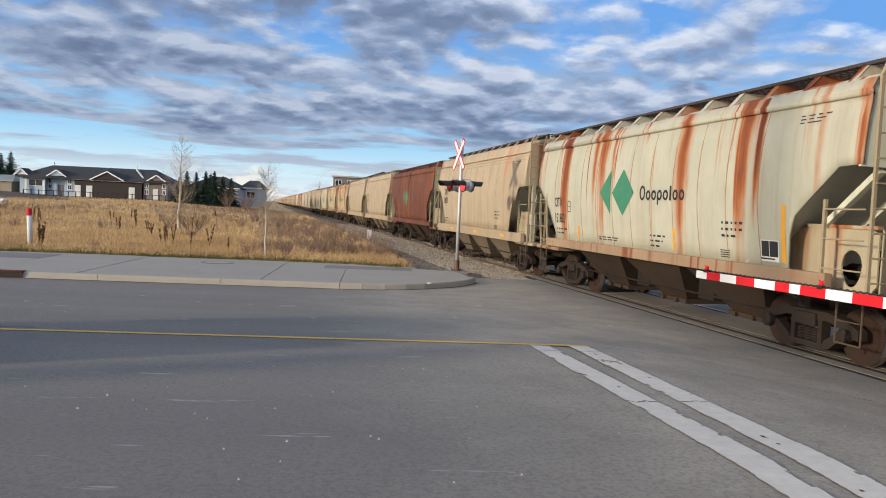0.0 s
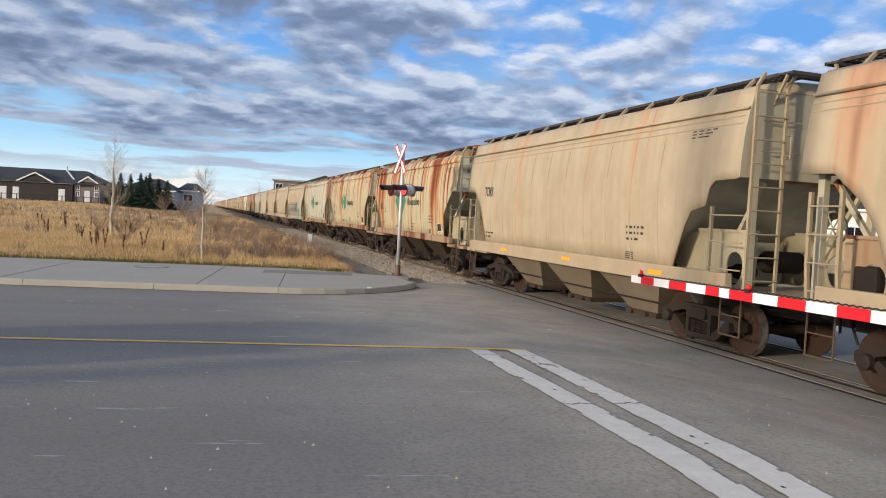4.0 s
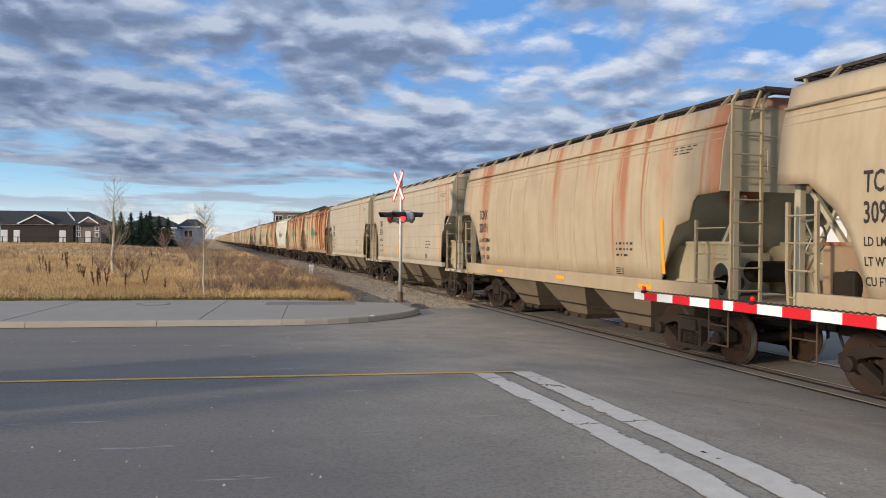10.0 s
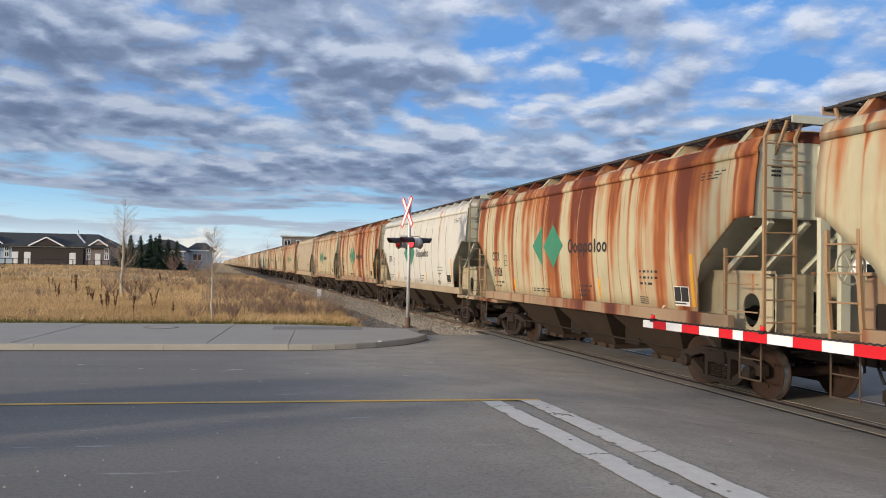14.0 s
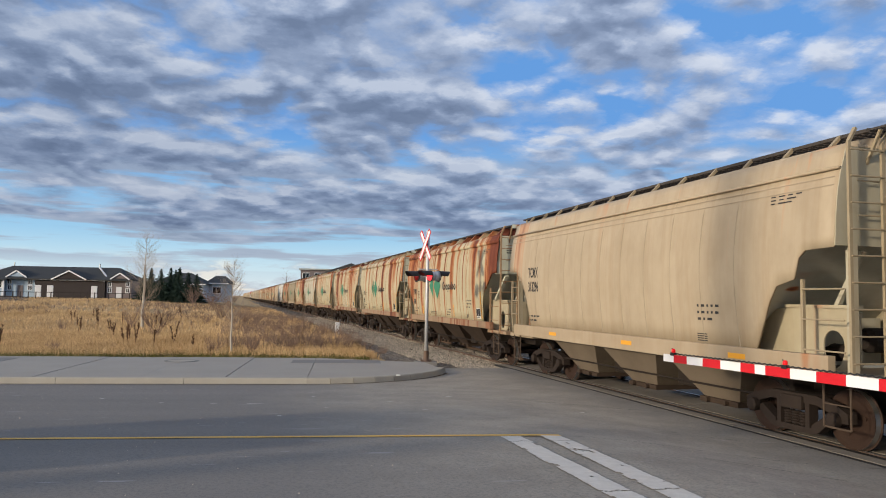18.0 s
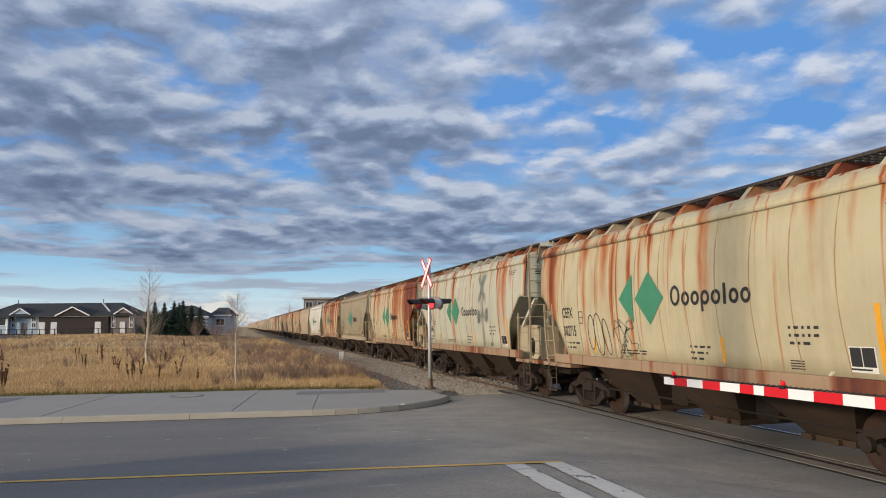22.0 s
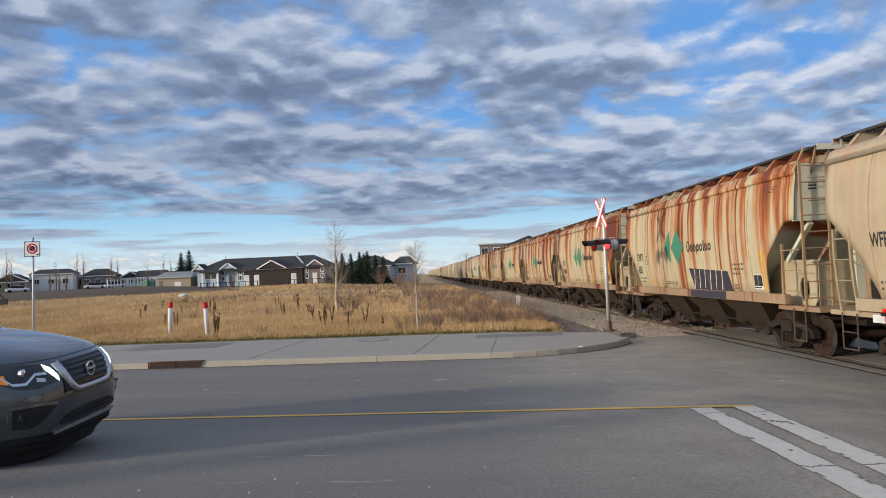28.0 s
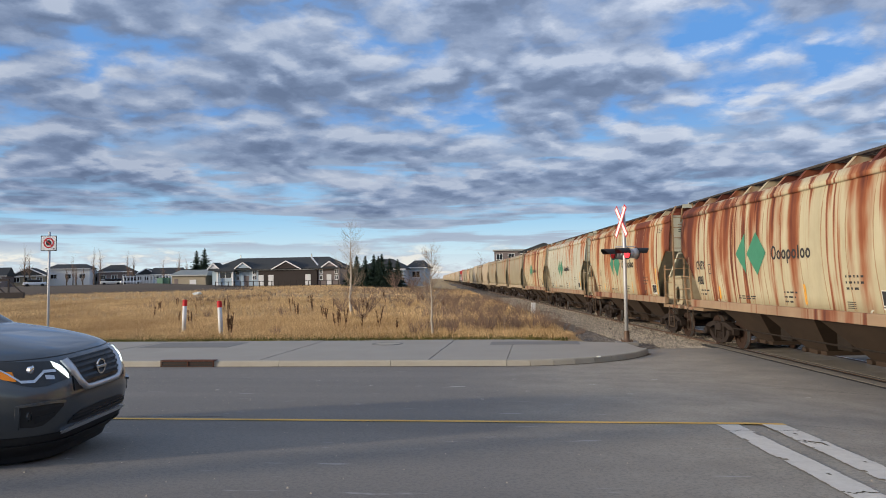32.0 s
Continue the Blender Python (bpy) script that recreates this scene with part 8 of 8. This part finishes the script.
def big_house():
    bz = 1.25
    h = thing("bungalow", "long grey bungalow with a dark brown garage front and hipped roof", "house", m=turned(0, 0, 0))
    # garage front
    walls(h, M["siding_brown"], -52.6, -41.2, 136, 146, bz, 4.35)
    cladding(h, M["siding_brown"], -52.6, -41.2, 136, bz, 4.35)
    part("fascia", bx(-52.9, -40.9, 135.6, 135.75, 4.3, 4.62), M["house_trim"], h)
    part("roof", gable_roof(bmesh.new(), -61.8, -37.4, 135.9, 148, 4.55, 2.30, 0.5, 3.6), M["roof_dark"], h)
    gable_front(h, M["siding_brown"], -46.9, 2.5, 135.3, 4.60, 1.22, 4.0)
    for x in (-52.05, -50.1, -42.9):
        d = part("door", bx(x - 0.42, x + 0.42, 135.9, 135.96, bz + 0.05, bz + 2.05, bevel=0.01), M["siding_white"], h)
        part("door_frame", bx(x - 0.50, x + 0.50, 135.93, 135.99, bz, bz + 2.15), M["house_trim"], d)
    # blue wing
    walls(h, M["siding_blue"], -62.0, -52.7, 136.6, 146, bz, 4.5)
    cladding(h, M["siding_blue"], -62.0, -52.7, 136.6, bz, 4.5)
    gable_front(h, M["siding_blue"], -55.6, 1.35, 135.9, 4.85, 0.85, 3.5)
    gable_front(h, M["siding_white"], -61.6, 0.9, 136.2, 4.8, 0.85, 3.0)
    part("porch_wall", bx(-60.4, -57.6, 135.9, 136.4, bz, 4.25), M["siding_blue"], h)
    part("porch_roof", gable_roof(bmesh.new(), -60.6, -57.2, 135.2, 137.5, 4.3, 0.6, 0.3, 1.5), M["roof_dark"], h)
    for x in (-60.6, -57.6):
        part("porch_post", bx(x, x + 0.3, 135.3, 135.6, bz, 4.3), M["house_trim"], h)
    for x, z0, z1, w in ((-59.0, 3.0, 4.0, 2.2), (-56.9, 3.6, 4.2, 0.5), (-56.9, 2.6, 3.3, 0.5), (-53.6, 3.6, 4.3, 0.6), (-53.6, 2.6, 3.3, 0.6)):
        window(h, x, 135.85 if x < -57.5 else 136.55, z0, z1, w)
    part("door", bx(-55.6, -54.7, 136.5, 136.57, bz, bz + 2.1), M["siding_taupe"], h)
    # taupe wing
    walls(h, M["siding_taupe"], -41.1, -36.9, 136.4, 146, bz, 4.5)
    cladding(h, M["siding_taupe"], -41.1, -36.9, 136.4, bz, 4.5)
    gable_front(h, M["siding_taupe"], -38.7, 1.25, 135.8, 4.8, 0.8, 3.5)
    for x, z0, z1, w in ((-40.5, 3.5, 4.2, 0.5), (-40.5, 2.4, 3.1, 0.5), (-37.5, 3.5, 4.2, 0.5), (-37.5, 2.4, 3.1, 0.5)):
        window(h, x, 136.35, z0, z1, w)
    part("door", bx(-39.4, -38.5, 136.28, 136.36, bz, bz + 2.1), M["siding_white"], h)
    for x in (-58.5, -44.0):
        part("roof_vent", rod(bmesh.new(), (x, 142, 6.4), (x, 142, 7.5), 0.1, 8), M["roof_metal"], h)
    part("roof_ladder", beam(bmesh.new(), (-43.6, 140.6, 6.75), (-41.2, 137.0, 5.05), 0.3, 0.08), M["siding_white"], h)


def small_house(x, y, w, d, z0, eave, rise, wall, roof, label, wins=3, along="x", hip=0.0, face=0.0):
    h = thing("house", label, "house", "far houses", m=turned(x, y, z0, face))
    walls(h, M[wall], -w / 2, w / 2, 0, d, -0.3, eave)
    part("roof", gable_roof(bmesh.new(), -w / 2, w / 2, 0, d, eave + 0.02, rise, 0.4, hip, along), M[roof], h)
    if along == "x" and hip == 0.0:
        for x_ in (-w / 2, w / 2 - 0.2):
            part("gable_end", prism(bmesh.new(), [(0, eave), (d, eave), (d / 2, eave + rise * 0.93)], "x", x_, x_ + 0.2), M[wall], h)
    if along == "y" and hip == 0.0:
        part("gable_end", prism(bmesh.new(), [(-w / 2, eave), (w / 2, eave), (0, eave + rise * 0.93)], "y", 0.0, 0.2), M[wall], h)
        for sg in (-1, 1):
            part("gable_trim", beam(bmesh.new(), (sg * (w / 2 + 0.4), -0.42, eave - 0.05), (0, -0.42, eave + rise), 0.14, 0.25), M["house_trim"], h)
    part("fascia", bx(-w / 2 - 0.42, w / 2 + 0.42, -0.46, -0.41, eave - 0.17, eave + 0.02), M["house_trim"], h)
    for i in range(wins):
        window(h, -w / 2 + (i + 0.5) * w / wins, -0.02, eave * 0.42, eave * 0.42 + 1.1, min(1.4, w / wins * 0.5))
    return h


def polar(az, r):
    return -r * math.sin(radians(az)), r * math.cos(radians(az))


def build_far():
    big_house()
    x, y = polar(11.7, 142)
    h = small_house(x, y - 4, 8.6, 10, 1.2, 2.9, 2.0, "siding_blue", "roof_dark", "blue-grey bungalow with hipped dark roof behind spruces", 3, "x", 3.5)
    small_house(x + 5.6, y + 2, 3.4, 8, 1.2, 3.2, 1.4, "siding_blue", "roof_dark", "blue-grey garage beside the bungalow", 1, "x", 1.2)
    # metal-roofed shed
    x, y = polar(26.05, 152)
    s = thing("utility_shed", "tan utility shed with a pale ribbed metal roof", "shed", m=turned(x, y, 1.25))
    walls(s, M["siding_tan"], -3.4, 3.4, 0, 5, 0, 2.4)
    cladding(s, M["siding_tan"], -3.4, 3.4, 0, 0, 2.4, 0.3)
    part("roof", gable_roof(bmesh.new(), -3.4, 3.4, 0, 5, 2.42, 1.0, 0.5, 1.0), M["roof_metal"], s)
    for i in range(12):
        xx = -3.3 + i * 0.6
        part("roof_rib", beam(bmesh.new(), (xx, -0.5, 2.46), (xx * 0.82, 2.5, 3.46), 0.08, 0.06), M["roof_metal"], s)
    part("door", bx(-2.9, -2.2, -0.08, -0.02, 0.05, 1.75), M["siding_taupe"], s)
    part("louvre", bx(0.2, 1.5, -0.08, -0.02, 0.6, 1.5), M["siding_white"], s)
    # houses of the far estate
    specs = [(38.9, 215, 16, 3.0, 2.6, "siding_taupe", "x", 0), (36.3, 222, 13, 3.0, 2.6, "siding_tan", "y", 0), (33.9, 224, 17, 5.0, 1.6, "siding_white", "x", 2.0), (31.0, 226, 14, 4.0, 2.4, "siding_taupe", "x", 3.0),
             (28.9, 230, 9, 3.0, 2.2, "siding_white", "y", 0), (27.6, 226, 12, 3.0, 2.4, "siding_blue", "x", 0), (32.6, 232, 8, 3.0, 2.0, "siding_white", "y", 0), (26.0, 224, 9, 3.0, 1.8, "siding_tan", "x", 0), (41.5, 212, 16, 3.2, 2.4, "siding_brown", "x", 3.0), (24.9, 232, 10, 3, 2.0, "siding_white", "y", 0)]
    for az, r, w, ev, rise, wl, al, hip in specs:
        x, y = polar(az, r)
        small_house(x, y, w * 0.62, 8, 2.0, ev * 0.9, rise * 0.8, wl, "roof_dark", "%s house of the far estate with a dark roof" % {"siding_taupe": "taupe", "siding_tan": "tan", "siding_white": "white", "siding_blue": "blue-grey", "siding_brown": "brown"}[wl], 3, al, hip, az * 0.6)
    # dark soil mound in front of the estate
    bm = bmesh.new()
    rows = []
    for i in range(41):
        az = 21.5 + i * 0.85
        row = []
        for j, (r, hh) in enumerate(((112, -0.3), (118, 0.35), (126, 0.75), (140, 0.95), (160, 0.9), (185, 0.6))):
            x, y = polar(az, r)
            row.append(bm.verts.new((x, y, field_z(x, y) + hh * min(1.0, (i + 1) / 9) * (0.85 + 0.3 * noise.noise(Vector((i * 0.25, j, 3)))))))
        rows.append(row)
    for a, b in zip(rows, rows[1:]):
        for j in range(5):
            bm.faces.new((a[j], b[j], b[j + 1], a[j + 1]))
    bmesh.ops.recalc_face_normals(bm, faces=bm.faces)
    tagged(part("soil_mound", bm, M["dark_soil"], None, "", True), "low mound of dark bare soil beyond the field", "earth", kind="structure")
    # white picket fences and equipment
    for a0, a1, r, hgt, lab in ((27.0, 30.4, 158, 2.0, "white"), (24.2, 14.8, 134, 1.1, "iron")):
        f = thing("fence", "%s fence along the gardens" % ("white post-and-rail" if lab == "white" else "thin dark iron"), "fence", m=turned(0, 0, 0))
        n = 17 if lab == "white" else 22
        mat = M["house_trim"] if lab == "white" else M["siding_brown"]
        base = 1.75 if lab == "white" else 1.2
        me = mesh_of(bx(-0.06, 0.06, -0.06, 0.06, 0, hgt), mat)
        prev = None
        for i in range(n):
            x, y = polar(a0 + (a1 - a0) * i / (n - 1), r)
            part("post", me, None, f).matrix_basis = turned(x, y, base)
            if prev:
                bm = bmesh.new()
                beam(bm, (*prev, base + hgt * 0.92), (x, y, base + hgt * 0.92), 0.06, 0.08)
                part("rail", bm, mat, f)
                part("rail", beam(bmesh.new(), (*prev, base + 0.25), (x, y, base + 0.25), 0.05, 0.07), mat, f)
            prev = (x, y)
    for az, r in ((27.95, 156), (27.55, 156)):
        x, y = polar(az, r)
        b = thing("utility_box", "green metal utility cabinet by the fence", "utility box", m=turned(x, y, 1.75))
        part("cabinet", bx(-0.6, 0.6, -0.4, 0.4, 0, 1.5, bevel=0.05), M["needles_box"], b)
    # parked cars at the estate
    for az, r, mt in ((31.2, 178, "white_mark"), (29.9, 176, "silver"), (35.9, 178, "gate_white"), (30.9, 182, "house_trim")):
        x, y = polar(az, r)
        c = thing("parked_car", "pale car parked at the far estate", "car", "far parked cars", m=turned(x, y, 1.9, az))
        part("body", bx(-2.2, 2.2, -0.9, 0.9, 0.3, 0.95, bevel=0.2), M[mt], c, "", True)
        part("cabin", bx(-1.3, 1.2, -0.75, 0.75, 0.9, 1.5, bevel=0.25), M["glass_dark"], c)
        for wx in (-1.4, 1.4):
            part("wheel", lathe(bmesh.new(), [(0.05, -0.92), (0.33, -0.92), (0.33, 0.92), (0.05, 0.92)], "y", (wx, 0, 0.33), 14), M["tyre"], c)
    # wooden power pole and dark steel truss at the field's edge
    x, y = polar(39.15, 92)
    p = thing("wooden_power_pole", "brown wooden power pole with crossarms and insulators", "utility pole", m=turned(x, y, field_z(x, y) - 0.1))
    part("shaft", rod(bmesh.new(), (0, 0, 0), (0, 0, 11.0), 0.17, 10, 0.11), M["trunk"], p)
    for z, w in ((7.6, 1.4), (6.4, 1.6)):
        part("crossarm", bx(-w, w, -0.07, 0.07, z, z + 0.16), M["trunk"], p)
        for xx in (-w + 0.1, -w * 0.45, w * 0.45, w - 0.1):
            part("insulator", lathe(bmesh.new(), [(0.02, 0), (0.07, 0.02), (0.05, 0.10), (0.02, 0.2)], "z", (xx, 0, z + 0.16), 8), M["white_mark"], p)
    t = thing("steel_truss", "dark steel pony truss lying at the field's edge", "truss", m=turned(*polar(39.6, 98), 1.0, 8))
    part("top_chord", bx(-9, 4.4, -0.12, 0.12, 1.75, 1.95), M["siding_brown"], t)
    part("bottom_chord", bx(-9, 6.0, -0.12, 0.12, -0.2, 0.45), M["siding_brown"], t)
    for i in range(8):
        xx = -9 + i * 1.9
        part("diagonal", beam(bmesh.new(), (xx, 0, 1.8), (xx + 1.7, 0, 0.2), 0.12, 0.12), M["siding_brown"], t)
        part("upright", bx(xx - 0.06, xx + 0.06, -0.08, 0.08, 0.2, 1.8), M["siding_brown"], t)
    # buildings beyond the track
    b = thing("apartment_building", "grey three-storey building rising beyond the train", "building", m=turned(-5.5, 190, -0.5))
    walls(b, M["siding_taupe"], -5.5, 13.0, 0, 14, 0, 9.4)
    part("roof", bx(-5.9, 4.0, -0.4, 14.4, 9.4, 9.75), M["roof_metal"], b)
    part("roof", gable_roof(bmesh.new(), 1.0, 13.0, 0, 14, 9.0, 2.3, 0.5, 0.0, "y"), M["roof_dark"], b)
    part("gable_end", prism(bmesh.new(), [(1.0, 9.0), (13.0, 9.0), (7.0, 11.2)], "y", -0.1, 0.1), M["siding_white"], b)
    for fl in range(3):
        for i in range(6):
            window(b, -4.2 + i * 3.0, -0.02, 1.2 + fl * 3.0, 2.6 + fl * 3.0, 1.5)
    small_house(46, 58, 12, 9, 0.0, 4.6, 2.4, "siding_white", "roof_dark", "white house with a dark roof beyond the track", 3, "y", 0, -30)
    small_house(62, 66, 13, 9, 0.0, 3.0, 2.4, "siding_white", "roof_dark", "white bungalow with a dark roof beyond the track", 3, "x", 0, -30)
    small_house(58, 46, 12, 9, 0.0, 4.6, 2.2, "siding_tan", "roof_dark", "tan house with a dark roof beyond the track", 3, "y", 0, -40)
    small_house(34, 72, 11, 9, 0.0, 3.0, 2.2, "siding_white", "roof_dark", "white bungalow with a dark roof beyond the track", 3, "x", 0, -20)
    for i, (x, y, hh) in enumerate(((52, 70, 9), (40, 80, 8), (66, 58, 9))):
        bare_tree("bare_poplar", "leafless tree beyond the track", x, y, hh, 0.18, 140 + i, 0.6, 0.7, "trunk", zf=lambda a, c: 0.0, group="trees beyond the track", levels=2)
    bare_tree("bare_poplar", "leafless tree beyond the track", -18.5, 245, 9.5, 0.2, 150, 0.8, 0.5, "trunk", zf=lambda a, c: 0.0, group="trees beyond the track", levels=2)


M["needles_box"] = plain("green_cabinet_paint", (0.10, 0.20, 0.15), (0.14, 0.26, 0.19), 4.0, 0.6)
build_far()


# ---- what moves ----
def motions():
    times = [0, 4, 8, 12, 16, 18, 19, 20, 21, 22, 23, 24, 25, 26, 27, 28, 29, 30, 31, 32]
    for car, s, trucks, k in TRAIN:
        rows = []
        for t in times:
            p = on_track(s - travelled(t))
            rows.append((t, pose(p.x, p.y, 0.0, 0, 0, TURN)))
        walk(car, rows)
        # the wheels roll while the car passes near
        if not trucks or k > 36:
            continue
        steps = [i / 30 for i in range(0, 961) if -6 < s - travelled(i / 30) < 34]
        if not steps:
            continue
        for tk in trucks:
            for ws in tk.children:
                if not ws.name.startswith("wheelset"):
                    continue
                dy = ws.matrix_basis.translation.y
                turn = [(t, pose(0, dy, 0.455, math.degrees(travelled(t) / 0.452), 0, 0)) for t in steps]
                first, last = turn[0][1], turn[-1][1]
                if steps[0] > 0:
                    turn.insert(0, (0, first))
                if steps[-1] < 32:
                    turn.append((32, last))
                walk(ws, turn)


motions()
